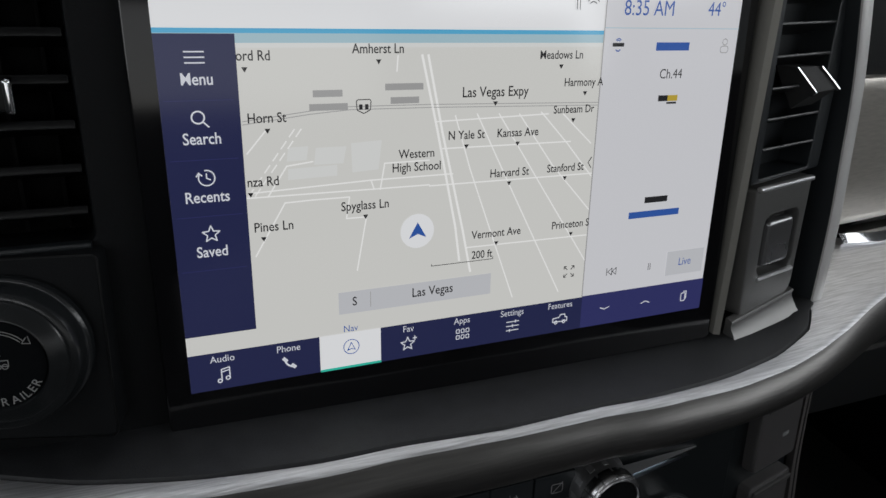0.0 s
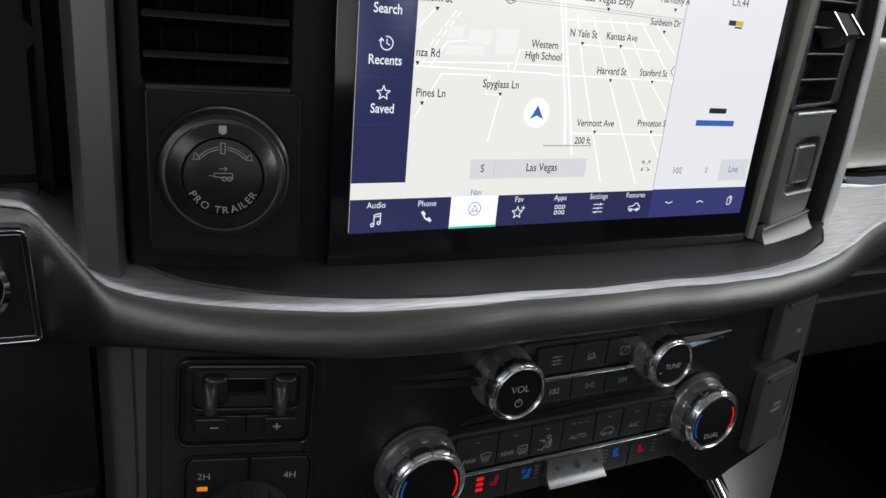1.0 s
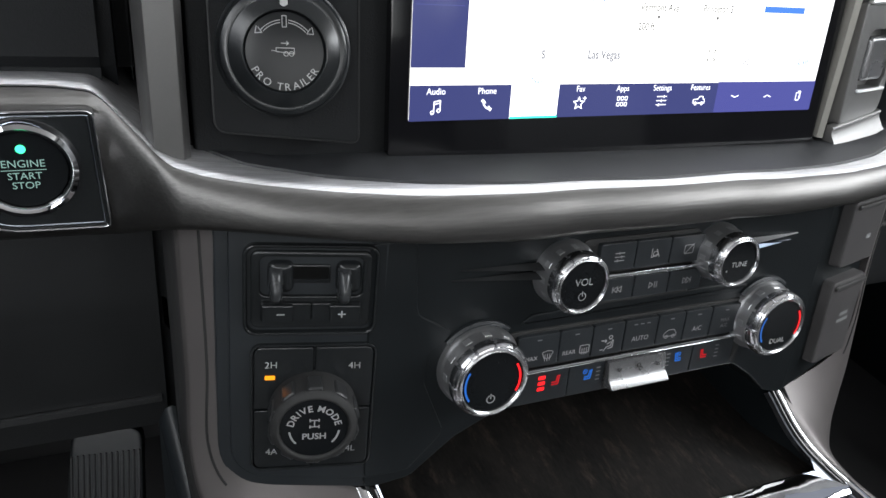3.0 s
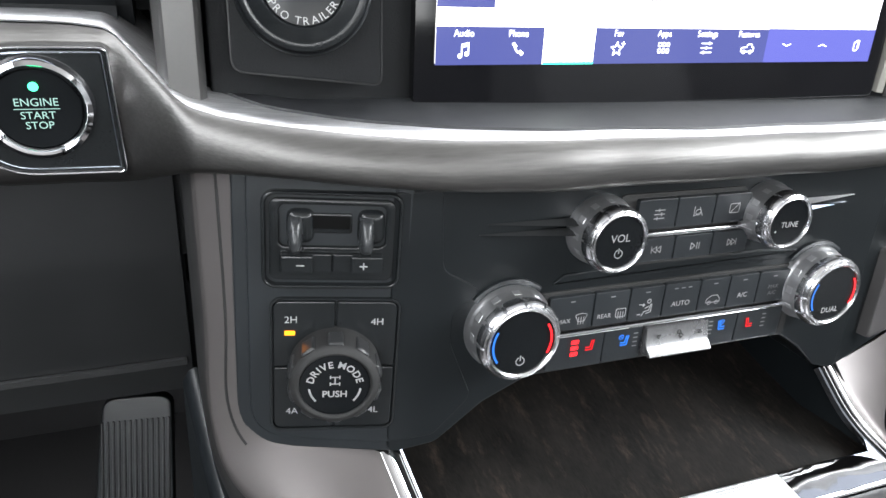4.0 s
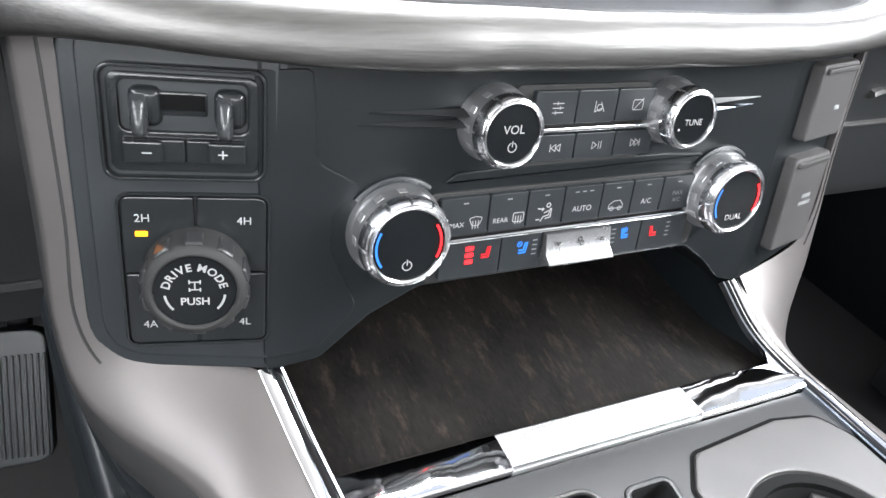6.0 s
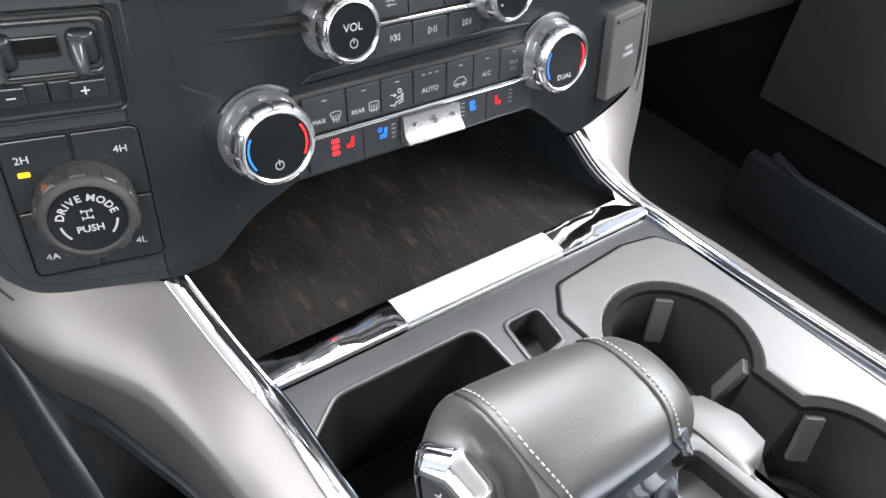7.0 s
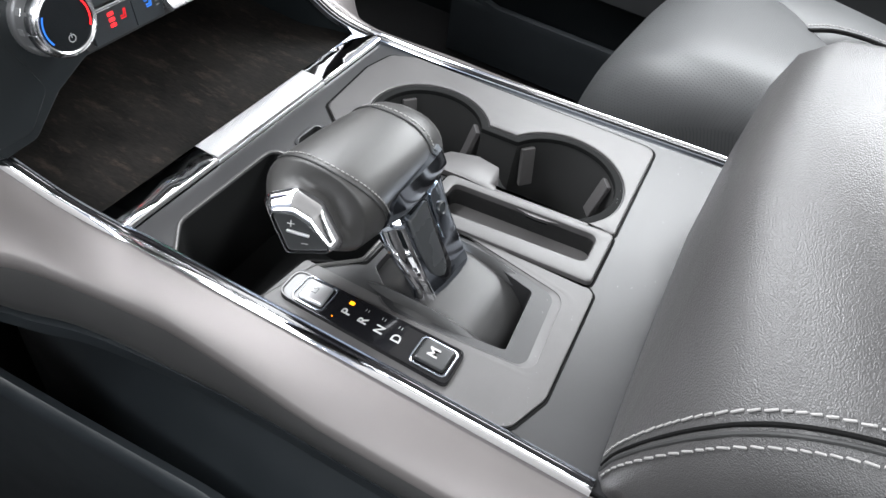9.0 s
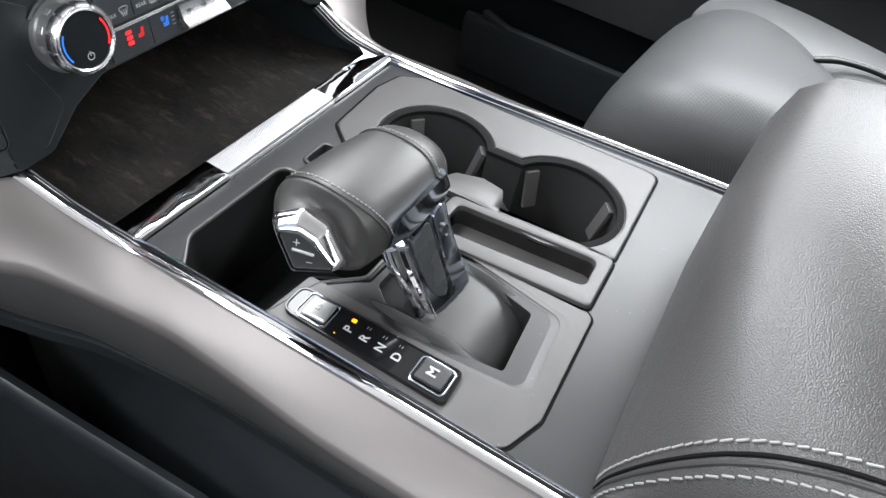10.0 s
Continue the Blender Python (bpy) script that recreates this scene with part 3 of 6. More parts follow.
part("button_face", lathe([(0.016, 0.003), (0.0155, 0.0062), (0.0, 0.0066)], 48), FACE, start)
flat(circle(0.0018, 16, 0, 0.0092), 0.0072, L_GREEN, start, "indicator_light")
write("ENGINE", 0.0044, 0, 0.0030, 0.0072, L_TEAL, start)
flat([(-0.0080, 0.0003), (0.0080, 0.0003), (0.0080, 0.0006), (-0.0080, 0.0006)], 0.0072, L_TEAL, start)
write("START", 0.0042, 0, -0.0022, 0.0072, L_TEAL, start)
write("STOP", 0.0042, 0, -0.0062, 0.0072, L_TEAL, start)

# ---- left column: vent and trailer knob ----
vent = thing("air_vent", SCREEN @ pose(-0.186, 0.1126, -0.005), "black louvred air vent with a chrome-tipped tab", "air vent", "dashboard vents")
part("vent_back", rbox(0.060, 0.096, 0.002, 0.0005, pose(0, 0, -0.022)), VOID, vent)
for i in range(6):
    part("slat", rbox(0.0585, 0.0035, 0.016, 0.001, pose(0, -0.037 + 0.0155 * i, -0.008, -16)), VENT, vent)
for i in range(4):
    part("vane", rbox(0.0016, 0.09, 0.012, 0.0005, pose(-0.021 + 0.014 * i, 0, -0.0195)), VOID, vent)
part("lip", rbox(0.058, 0.003, 0.005, 0.001, pose(0, -0.0475, 0.002)), BLACK2, vent)
tab = part("vent_tab", rbox(0.0195, 0.0105, 0.007, 0.0015, pose(0.0012, 0.007, 0.006)), VENT, vent)
for sx in (-1, 1):
    part("tab_tip", rbox(0.0032, 0.0118, 0.0075, 0.0014, pose(0.0012 + sx * 0.0104, 0.007, 0.006), None, 3), CHROME, tab, "chrome tab tip")

KF = 0.0108
trailer = thing("trailer_steering_control", SCREEN @ pose(-0.1862, 0.0320, 0.0042, -4, -9, 0) @ Matrix.Diagonal((1, 1, 1.6, 1)), "large round black trailer steering knob with white markings", "knob")
part("knob_panel", plate(rpoly([(-0.0295, -0.034), (0.0315, -0.039), (0.0315, 0.033), (-0.0295, 0.033)], [0.006, 0.004, 0.003, 0.003]), 0.001, 0.016, 0.0012), DASH, trailer)
part("panel_edge", sweep([(x, y, 0.0006) for x, y in offset(rpoly([(-0.0295, -0.034), (0.0315, -0.039), (0.0315, 0.033), (-0.0295, 0.033)], [0.006, 0.004, 0.003, 0.003]), -0.0003)], circle(0.0005, 6), closed=True), VENT, trailer)
part("knob_body", lathe([(0.0268, 0.0), (0.0275, 0.0025), (0.0271, 0.0038), (0.0263, 0.0042), (0.0258, 0.0048), (0.0254, 0.0080), (0.0247, 0.0092), (0.0234, 0.0097), (0.0219, 0.0096), (0.0213, 0.0101), (0.0170, 0.0112), (0.0162, 0.0113), (0.0157, 0.0103), (0.0153, 0.0100)], 72), SHEEN, trailer)
part("knob_face", lathe([(0.0155, 0.0090), (0.0151, 0.0103), (0.0, 0.0105)], 56), FACE, trailer)
flat(rpoly([(-0.0015, 0.0178), (0, 0.0170), (0.0015, 0.0178), (0.0015, 0.0206), (-0.0015, 0.0206)], 0.0004, 2), 0.0112, WHITE_INK, trailer, "marker")
write_arc("PRO TRAILER", 0.0042, 0.0136, -90, KF, WHITE_INK, trailer, inward=True, gap=0.20)
lines([([(-0.0008, 0.0095), (0.0008, 0.0095), (0.0008, 0.0137), (-0.0008, 0.0137)], True), (circle(0.0122, 8, 0, 0, 98, 138), False), (circle(0.0122, 8, 0, 0, 82, 42), False),
       (circle(0.0112, 8, 0, 0, 98, 136), False), (circle(0.0112, 8, 0, 0, 82, 44), False), ([(-0.0112, 0.0070), (-0.0086, 0.0072), (-0.0100, 0.0092)], False), ([(-0.0112, 0.0070), (-0.0106, 0.0096)], False),
       ([(0.0112, 0.0070), (0.0086, 0.0072), (0.0100, 0.0092)], False), ([(0.0112, 0.0070), (0.0106, 0.0096)], False)], 0.0003, KF, WHITE_INK, trailer)
lines([([(-0.0034, 0.0016), (0.0036, 0.0016), (0.0036, -0.0006), (-0.0034, 0.0002)], True), ([(-0.0034, 0.0004), (-0.0052, 0.0006)], False), (circle(0.0009, 10, 0.0004, -0.0006), True), (circle(0.0009, 10, 0.0025, -0.0006), True),
       ([(-0.0014, 0.0034), (0.0014, 0.0034)], False), ([(0.0006, 0.0041), (0.0015, 0.0034), (0.0006, 0.0027)], False)], 0.0003, KF, WHITE_INK, trailer)

# ---- right column: vent and button panel, turned outwards ----
RIGHT = pose(0.180, 0.3175, 0.662, 81, 0, 12)
vent = thing("air_vent", RIGHT @ pose(0, 0.082, 0), "black louvred air vent with a chrome tab beside the screen", "air vent", "dashboard vents")
part("vent_frame", plate(rpoly([(-0.029, -0.051), (0.034, -0.049), (0.040, 0.075), (-0.029, 0.075)], 0.003), 0.003, 0.02, 0.001, [(rpoly([(-0.023, -0.048), (0.023, -0.047), (0.027, 0.072), (-0.023, 0.072)], 0.002), 0.018, True)]), BLACK2, vent)
for i in range(7):
    part("slat", rbox(0.047 + 0.0006 * i, 0.0016, 0.024, 0.0006, pose(0.0008, -0.0368 + 0.0155 * i, -0.0085, -20)), GREY, vent)
fins = [[Vector(p) for p in q] for q in (((-0.0039, 0.0077, 0.0020), (0.0073, -0.0052, 0.0080)), ((0.0161, 0.0071, 0.0030), (0.0262, -0.0043, 0.0090)))]
tab = part("vent_tab", loft([[top, low, low + Vector((-0.005, -0.009, -0.009)), top + Vector((0.001, 0.0, -0.012))] for top, low in (fins[0], fins[0], fins[1], fins[1])]), RUBBER, vent)
for top, low, side in ((*fins[0], -0.0006), (*fins[1], 0.0002)):
    part("tab_tip", sweep([p + Vector((side, 0, 0.0010)) for p in (top, top.lerp(low, 0.5), low, low + Vector((-0.001, -0.002, -0.002)))], circle(0.0006, 8), up=(1, 0, 0)), CHROME, tab, "angled chrome fin")
hazard = thing("button_panel", RIGHT, "dark satin panel with one square push button", "switch panel")
part("panel", plate(rpoly([(-0.0215, -0.046), (0.0265, -0.041), (0.0290, 0.030), (-0.0235, 0.029)], [0.004, 0.010, 0.004, 0.003]), 0.004, 0.014, 0.0014, [(rrect(0.033, 0.036, 0.006, cx=0.0055, cy=-0.006), 0.009, True)]), SWITCH, hazard, "satin graphite panel")
part("push_button", rbox(0.0250, 0.0270, 0.008, 0.0030, pose(0.0050, -0.0055, 0.0006), None, 3), FAN, hazard, "satin square button")
part("button_lip", rbox(0.034, 0.0022, 0.003, 0.001, pose(0.0055, -0.0245, 0.0045)), SATIN, hazard)
part("top_lip", rbox(0.050, 0.0028, 0.004, 0.0012, pose(0.0025, 0.0285, 0.0045)), SATIN, hazard)
secs = []
for x in (-0.029, -0.0245, -0.012, 0.0, 0.014, 0.024, 0.0285):
    b = -0.0455 + 0.104 * (x + 0.0215)
    secs.append([(x, b + 0.0015, 0.001), (x, b + 0.0006, 0.0050), (x, b - 0.0004, 0.0055), (x, b - 0.0016, 0.0048), (x, b - 0.0040, 0.0052), (x, b - 0.0095, 0.0085), (x, b - 0.0150, 0.0145), (x, b - 0.0170, 0.0160), (x, b - 0.0175, 0.0)])
part("column_foot", loft(secs), SWITCH, hazard, "satin silver foot below the panel")

# ---- touchscreen ----
screen = thing("touchscreen", SCREEN, "wide lit touchscreen showing a street map in a black bezel", "touchscreen")
part("bezel", plate(rpoly([(-0.1385, -0.0210), (0.1400, -0.0200), (0.1400, 0.178), (-0.1385, 0.178)], [0.008, 0.004, 0.004, 0.004]), 0.0015, 0.012, 0.001), BEZEL, screen, "gloss black glass bezel")
W, T = 0.1289, 0.0022
T2, T3, RT = T + 0.0004, T + 0.0008, T + 0.0002


def pane(x0, x1, y0, y1, material, z=T, name="screen_area"):
    return flat([(x0, y0), (x1, y0), (x1, y1), (x0, y1)], z, material, screen, name)


pane(-W, 0.0543, 0.0005, 0.1330, S_MAP, name="map_area")
for k in range(5):
    pane(-W, 0.0543, 0.1330 + 0.0017 * k, 0.1347 + 0.0017 * k, (S_MAP, S_HAZE, S_SKY2, S_SKY2, S_SKY)[k], name="sky_band")
pane(-W, 0.0543, 0.1415, 0.1650, S_WHITE, name="status_bar")
pane(0.0543, W, 0.0168, 0.1650, S_PANEL, name="audio_panel")
pane(-W, -0.1016, 0.0246, 0.1396, S_NAVY, T2, "side_bar")
pane(-W, -0.0760, 0.0, 0.0166, S_NAVY, T2, "menu_bar")
pane(-0.0489, 0.0543, 0.0, 0.0166, S_NAVY, T2, "menu_bar")
pane(0.0543, W, 0.0, 0.0170, S_VIOLET, T2, "menu_bar")
pane(-0.0760, -0.0489, 0.0, 0.0166, S_WHITE, T2, "menu_tab")
pane(-0.0760, -0.0489, 0.0, 0.0011, S_TEAL, T3, "tab_line")
pane(-0.0672, 0.0038, 0.0255, 0.0355, S_BOX, T2, "place_box")
pane(-0.0535, -0.0532, 0.0275, 0.0345, S_ROADG, T3, "divider")
pane(0.0537, 0.0543, 0.0168, 0.164, S_ROADG, T2, "divider")
pane(0.0543, W, 0.1425, 0.1428, S_SKY2, T2, "divider")
pane(0.1033, 0.1267, 0.0214, 0.0344, S_BOX, T2, "live_key")
# streets
for street in ([(-0.0302, 0.1317), (-0.0235, 0.1025), (-0.0143, 0.059), (-0.0121, 0.0435)], [(-0.0276, 0.1317), (-0.0211, 0.1009), (-0.0107, 0.057), (-0.0066, 0.0376)]):
    lines([(street, False)], 0.0010, RT, S_ROAD, screen, "road")
for street in ([(-0.0154, 0.1075), (-0.0081, 0.0846), (0.0048, 0.0503), (0.0155, 0.022)], [(-0.0055, 0.1079), (0.0108, 0.0768), (0.0403, 0.0214)], [(0.0048, 0.1075), (0.0265, 0.0757), (0.0540, 0.0356)],
               [(0.0145, 0.1071), (0.0325, 0.0836), (0.0536, 0.0613)], [(0.0252, 0.1075), (0.0393, 0.0932), (0.0536, 0.0771)], [(0.0363, 0.1063), (0.0519, 0.0925)], [(-0.0244, 0.1053), (0.0289, 0.1066)],
               [(-0.0209, 0.094), (0.0411, 0.0939)], [(-0.0267, 0.0785), (0.0540, 0.0785)], [(-0.0087, 0.0491), (0.0540, 0.0486)], [(-0.1014, 0.0792), (-0.0515, 0.079), (-0.0267, 0.079)],
               [(-0.1008, 0.081), (-0.0521, 0.0828), (-0.0160, 0.083)], [(-0.0996, 0.0554), (-0.0871, 0.0762), (-0.0762, 0.0765), (-0.0612, 0.0765), (-0.0627, 0.0676), (-0.0543, 0.0675), (-0.0587, 0.0445)],
               [(-0.0934, 0.0792), (-0.0857, 0.0907), (-0.0755, 0.0919)], [(-0.0929, 0.1046), (-0.1002, 0.0963)], [(-0.0482, 0.0787), (-0.0462, 0.0894), (-0.0268, 0.0895)], [(-0.0408, 0.1257), (-0.0403, 0.1317)],
               [(-0.0508, 0.0789), (-0.0521, 0.0828)]):
    lines([(street, False)], 0.00055, RT, S_ROAD, screen, "road")
for k in range(6):
    a, b = Vector((-0.1008, 0.0798)), Vector((-0.0808, 0.1064))
    for d in (0.0, 0.0026):
        p, q = a.lerp(b, k / 6), a.lerp(b, (k + 0.62) / 6)
        lines([([(p.x + d, p.y), (q.x + d, q.y)], False)], 0.0005, RT, S_ROAD, screen, "rail_line")
for d in (0.0, 0.0012):
    lines([([(-0.101, 0.1084 - d), (-0.0759, 0.1114 - d), (-0.0602, 0.1126 - d), (-0.0271, 0.1124 - d), (0.0540, 0.1108 - d)], False)], 0.00032, RT, S_ROADG, screen, "road")
for block in ([(-0.0847, 0.0978), (-0.077, 0.098), (-0.0779, 0.0926), (-0.0856, 0.0925)], [(-0.0741, 0.0972), (-0.0619, 0.0972), (-0.0633, 0.0905), (-0.075, 0.0906)], [(-0.06, 0.0983), (-0.0473, 0.0989), (-0.0488, 0.0871), (-0.0597, 0.0865)], [(-0.0852, 0.0895), (-0.0658, 0.09), (-0.066, 0.0857), (-0.0854, 0.0852)]):
    flat(block, T + 0.0001, S_HAZE, screen, "map_block")
# map names, each with its pointer
for body, x, y, size in (("ord Rd", -0.0957, 0.1319, 0.0052), ("Amherst Ln", -0.0484, 0.1342, 0.0052), ("Meadows Ln", 0.0332, 0.1314, 0.0050), ("Harmony A", 0.0452, 0.1198, 0.0050), ("Las Vegas Expy", 0.0025, 0.1167, 0.0060), ("Horn St", -0.0922, 0.1094, 0.0053),
                         ("Sunbeam Dr", 0.0412, 0.1082, 0.0049), ("N Yale St", -0.0104, 0.0992, 0.0052), ("Kansas Ave", 0.0139, 0.0992, 0.0052), ("Western", -0.0325, 0.0926, 0.0052), ("High School", -0.0325, 0.0871, 0.0053), ("Harvard St", 0.0107, 0.0818, 0.0052), ("Stanford St", 0.0390, 0.0821, 0.0051),
                         ("nza Rd", -0.0950, 0.0853, 0.0053), ("Spyglass Ln", -0.0548, 0.0726, 0.0054), ("Pines Ln", -0.0920, 0.0672, 0.0055), ("Vermont Ave", 0.0056, 0.0546, 0.0053), ("Princeton S", 0.0440, 0.0550, 0.0052), ("200 ft", -0.0013, 0.0452, 0.0052), ("S", -0.0603, 0.0308, 0.0056), ("Las Vegas", -0.0248, 0.0310, 0.0060)):
    write(body, size, x, y, T3, S_INK, screen, bold=0.00005, squeeze=0.84)
    if body not in ("Western", "High School", "200 ft", "S", "Las Vegas"):
        px = {"ord Rd": -0.0990, "Harmony A": 0.0462, "Pines Ln": -0.0962, "Princeton S": 0.0445, "nza Rd": -0.1000}.get(body, x)
        flat([(px - 0.0011, y - 0.0039), (px, y - 0.0058), (px + 0.0011, y - 0.0039)], T3, S_INK, screen, "name_pointer")
for x, y, w in ((-0.0688, 0.1179, 0.0115), (-0.0686, 0.1128, 0.0150), (-0.0379, 0.1198, 0.0160), (-0.0377, 0.1145, 0.0120)):
    pane(x - w / 2, x + w / 2, y - 0.0013, y + 0.0013, S_ROADG, T3, "name_bar")
flat(circle(0.0076, 32, -0.0320, 0.0592), T2, S_WHITE, screen, "position_disc")
flat([(-0.0320, 0.0632), (-0.0360, 0.0562), (-0.0320, 0.0580), (-0.0280, 0.0562)], T3, S_BLUE, screen, "position_arrow")
lines([([(-0.0255, 0.0434), (-0.0255, 0.0426), (0.0042, 0.0426), (0.0042, 0.0436)], False)], 0.0003, T3, S_INK, screen, "scale_line")
lines([([(0.0451 + sx * 0.0010, 0.0313 + sy * 0.0010), (0.0451 + sx * 0.0026, 0.0313 + sy * 0.0026)], False) for sx in (-1, 1) for sy in (-1, 1)] + [([(0.0451 + sx * 0.0014, 0.0313 + sy * 0.0027), (0.0451 + sx * 0.0027, 0.0313 + sy * 0.0027), (0.0451 + sx * 0.0027, 0.0313 + sy * 0.0014)], False) for sx in (-1, 1) for sy in (-1, 1)], 0.0004, T3, S_INK, screen, "expand_icon")
lines([([(0.0525, 0.0862), (0.0508, 0.0838), (0.0525, 0.0814)], False)], 0.0004, T3, S_INK, screen, "fold_icon")
lines([(rpoly([(-0.0577, 0.1152), (-0.0517, 0.1152), (-0.0520, 0.1112), (-0.0547, 0.1098), (-0.0574, 0.1112)], 0.0008, 2), True)], 0.00035, T3, S_INK, screen, "road_shield")
for d in (-0.0012, 0.0012):
    pane(-0.0547 + d - 0.0007, -0.0547 + d + 0.0007, 0.1113, 0.1134, S_INK, T3, "number_bar")
# side bar entries
for body, y in (("Menu", 0.1239), ("Search", 0.1027), ("Recents", 0.0809), ("Saved", 0.0594)):
    write(body, 0.0060, -0.1157, y, T3, S_TEXTW, screen, bold=0.00008, squeeze=0.84)
lines([([(-0.1192, 0.1316 + d), (-0.1126, 0.1316 + d)], False) for d in (-0.0019, 0, 0.0019)], 0.0005, T3, S_TEXTW, screen, "menu_icon")
lines([(circle(0.0022, 18, -0.1165, 0.1106), True), ([(-0.1149, 0.1090), (-0.1130, 0.1071)], False)], 0.0006, T3, S_TEXTW, screen, "search_icon")
lines([(circle(0.0029, 20, -0.1154, 0.0883, 150, 460), False), ([(-0.1154, 0.0900), (-0.1154, 0.0882), (-0.1141, 0.0876)], False), ([(-0.1190, 0.0890), (-0.1181, 0.0903), (-0.1170, 0.0892)], False)], 0.0005, T3, S_TEXTW, screen, "clock_icon")


def star(cx, cy, r):
    return [(cx + (r if i % 2 == 0 else r * 0.45) * math.cos(radians(90 + 36 * i)), cy + (r if i % 2 == 0 else r * 0.45) * math.sin(radians(90 + 36 * i))) for i in range(10)]


lines([(star(-0.1156, 0.0665, 0.0033), True)], 0.0005, T3, S_TEXTW, screen, "star_icon")
for y in (0.1165, 0.0950, 0.0735, 0.0520):
    pane(-0.1275, -0.1035, y, y + 0.0002, S_VIOLET, T3, "divider")
# bottom bar entries
for body, x in (("Audio", -0.1158), ("Phone", -0.0892), ("Fav", -0.0362), ("Apps", -0.0101), ("Settings", 0.0157), ("Features", 0.0418)):
    write(body, 0.0043, x, 0.0137 if x < -0.08 else 0.0141, T3, S_TEXTW, screen, squeeze=0.92)
write("Nav", 0.0043, -0.0624, 0.0186, T3, S_BLUE, screen, squeeze=0.92)
lines([(circle(0.0034, 24, -0.0623, 0.0100), True), ([(-0.0623, 0.0120), (-0.0640, 0.0084), (-0.0623, 0.0091), (-0.0606, 0.0084)], True)], 0.00035, T3, S_BLUE, screen, "nav_icon")
lines([([(-0.1166, 0.0040), (-0.1166, 0.0090), (-0.1134, 0.0097), (-0.1134, 0.0049)], False), ([(-0.1166, 0.0078), (-0.1134, 0.0085)], False), (circle(0.0008, 8, -0.1174, 0.0040), True), (circle(0.0008, 8, -0.1142, 0.0049), True)], 0.0005, T3, S_TEXTW, screen, "note_icon")
lines([(circle(0.0042, 8, -0.0868, 0.0092, 180, 270), False)], 0.0008, T3, S_TEXTW, screen, "phone_icon")
lines([([(-0.0914, 0.0093), (-0.0903, 0.0081)], False), ([(-0.0869, 0.0048), (-0.0880, 0.0059)], False)], 0.0015, T3, S_TEXTW, screen, "phone_icon")
lines([(star(-0.0365, 0.0069, 0.0033), True), ([(-0.0340, 0.0094), (-0.0322, 0.0094)], False), ([(-0.0331, 0.0103), (-0.0331, 0.0085)], False)], 0.0005, T3, S_TEXTW, screen, "star_icon")
for i in range(3):
    for j in range(2):
        lines([(rrect(0.0015, 0.0018, 0.0003, 2, -0.0121 + 0.0024 * i, 0.0060 + 0.0030 * j), True)], 0.0004, T3, S_TEXTW, screen, "grid_icon")
lines([([(0.0129, 0.0052 + 0.0022 * i), (0.0193, 0.0052 + 0.0022 * i)], False) for i in range(3)] + [([(0.0146 + 0.0015 * i, 0.0045 + 0.0022 * i), (0.0146 + 0.0015 * i, 0.0059 + 0.0022 * i)], False) for i in range(3)], 0.00045, T3, S_TEXTW, screen, "sliders_icon")
lines([([(0.0382, 0.0056), (0.0382, 0.0075), (0.0414, 0.0078), (0.0424, 0.0092), (0.0446, 0.0092), (0.0450, 0.0078), (0.0460, 0.0076), (0.0460, 0.0056)], True), (circle(0.0008, 8, 0.0399, 0.0054), True), (circle(0.0008, 8, 0.0443, 0.0054), True)], 0.0005, T3, S_TEXTW, screen, "truck_icon")
lines([([(0.0651, 0.0094), (0.0677, 0.0084), (0.0703, 0.0094)], False), ([(0.0898, 0.0082), (0.0924, 0.0092), (0.0950, 0.0082)], False), (rrect(0.0026, 0.0044, 0.0006, 2, 0.1165, 0.0082), True), ([(0.1165, 0.0112), (0.1184, 0.0112), (0.1184, 0.0070)], False)], 0.0005, T3, S_TEXTW, screen, "arrow_icon")
# audio panel
write("8:35 AM", 0.0092, 0.0765, 0.1508, T3, S_BLUE, screen, squeeze=0.86)
write("44\u00b0", 0.0086, 0.1140, 0.1509, T3, S_BLUE, screen, squeeze=0.86)
pane(0.0820, 0.1005, 0.1330, 0.1366, S_BLUE, T3, "name_bar")
pane(0.0585, 0.0645, 0.1348, 0.1364, S_INK, T3, "logo_bar")
lines([(circle(0.0016, 8, 0.0615, 0.1366, 35, 145), False), (circle(0.0009, 8, 0.0615, 0.1366, 35, 145), False)], 0.0004, T3, S_BLUE, screen, "logo_mark")
lines([(circle(0.0014, 8, 0.0615, 0.1343, 215, 325), False)], 0.0005, T3, S_BLUE, screen, "logo_mark")
write("Ch.44", 0.0062, 0.0919, 0.1225, T3, S_INK, screen, squeeze=0.86)
pane(0.0862, 0.0916, 0.1103, 0.1130, S_INK, T3, "logo_bar")
pane(0.0916, 0.0972, 0.1103, 0.1130, S_GOLD, T3, "logo_bar")
pane(0.0912, 0.0968, 0.1090, 0.1099, S_INK, T3, "logo_bar")
pane(0.0850, 0.0985, 0.0616, 0.0646, S_INK, T3, "name_bar")
pane(0.0765, 0.1065, 0.0543, 0.0576, S_BLUE, T3, "name_bar")
write("Live", 0.0058, 0.1145, 0.0283, T3, S_BLUE, screen, squeeze=0.86)
lines([([(0.0699, 0.0300), (0.0675, 0.0282), (0.0699, 0.0264)], True), ([(0.0724, 0.0300), (0.0700, 0.0282), (0.0724, 0.0264)], True), ([(0.0669, 0.0300), (0.0669, 0.0264)], False), ([(0.0918, 0.0298), (0.0918, 0.0264)], False), ([(0.0929, 0.0298), (0.0929, 0.0264)], False)], 0.00035, T3, S_INK, screen, "player_icon")
lines([(circle(0.0014, 12, 0.1212, 0.1368), True), (rrect(0.0046, 0.0030, 0.0012, 2, 0.1212, 0.1334), True)], 0.0004, T3, S_ROADG, screen, "account_icon")
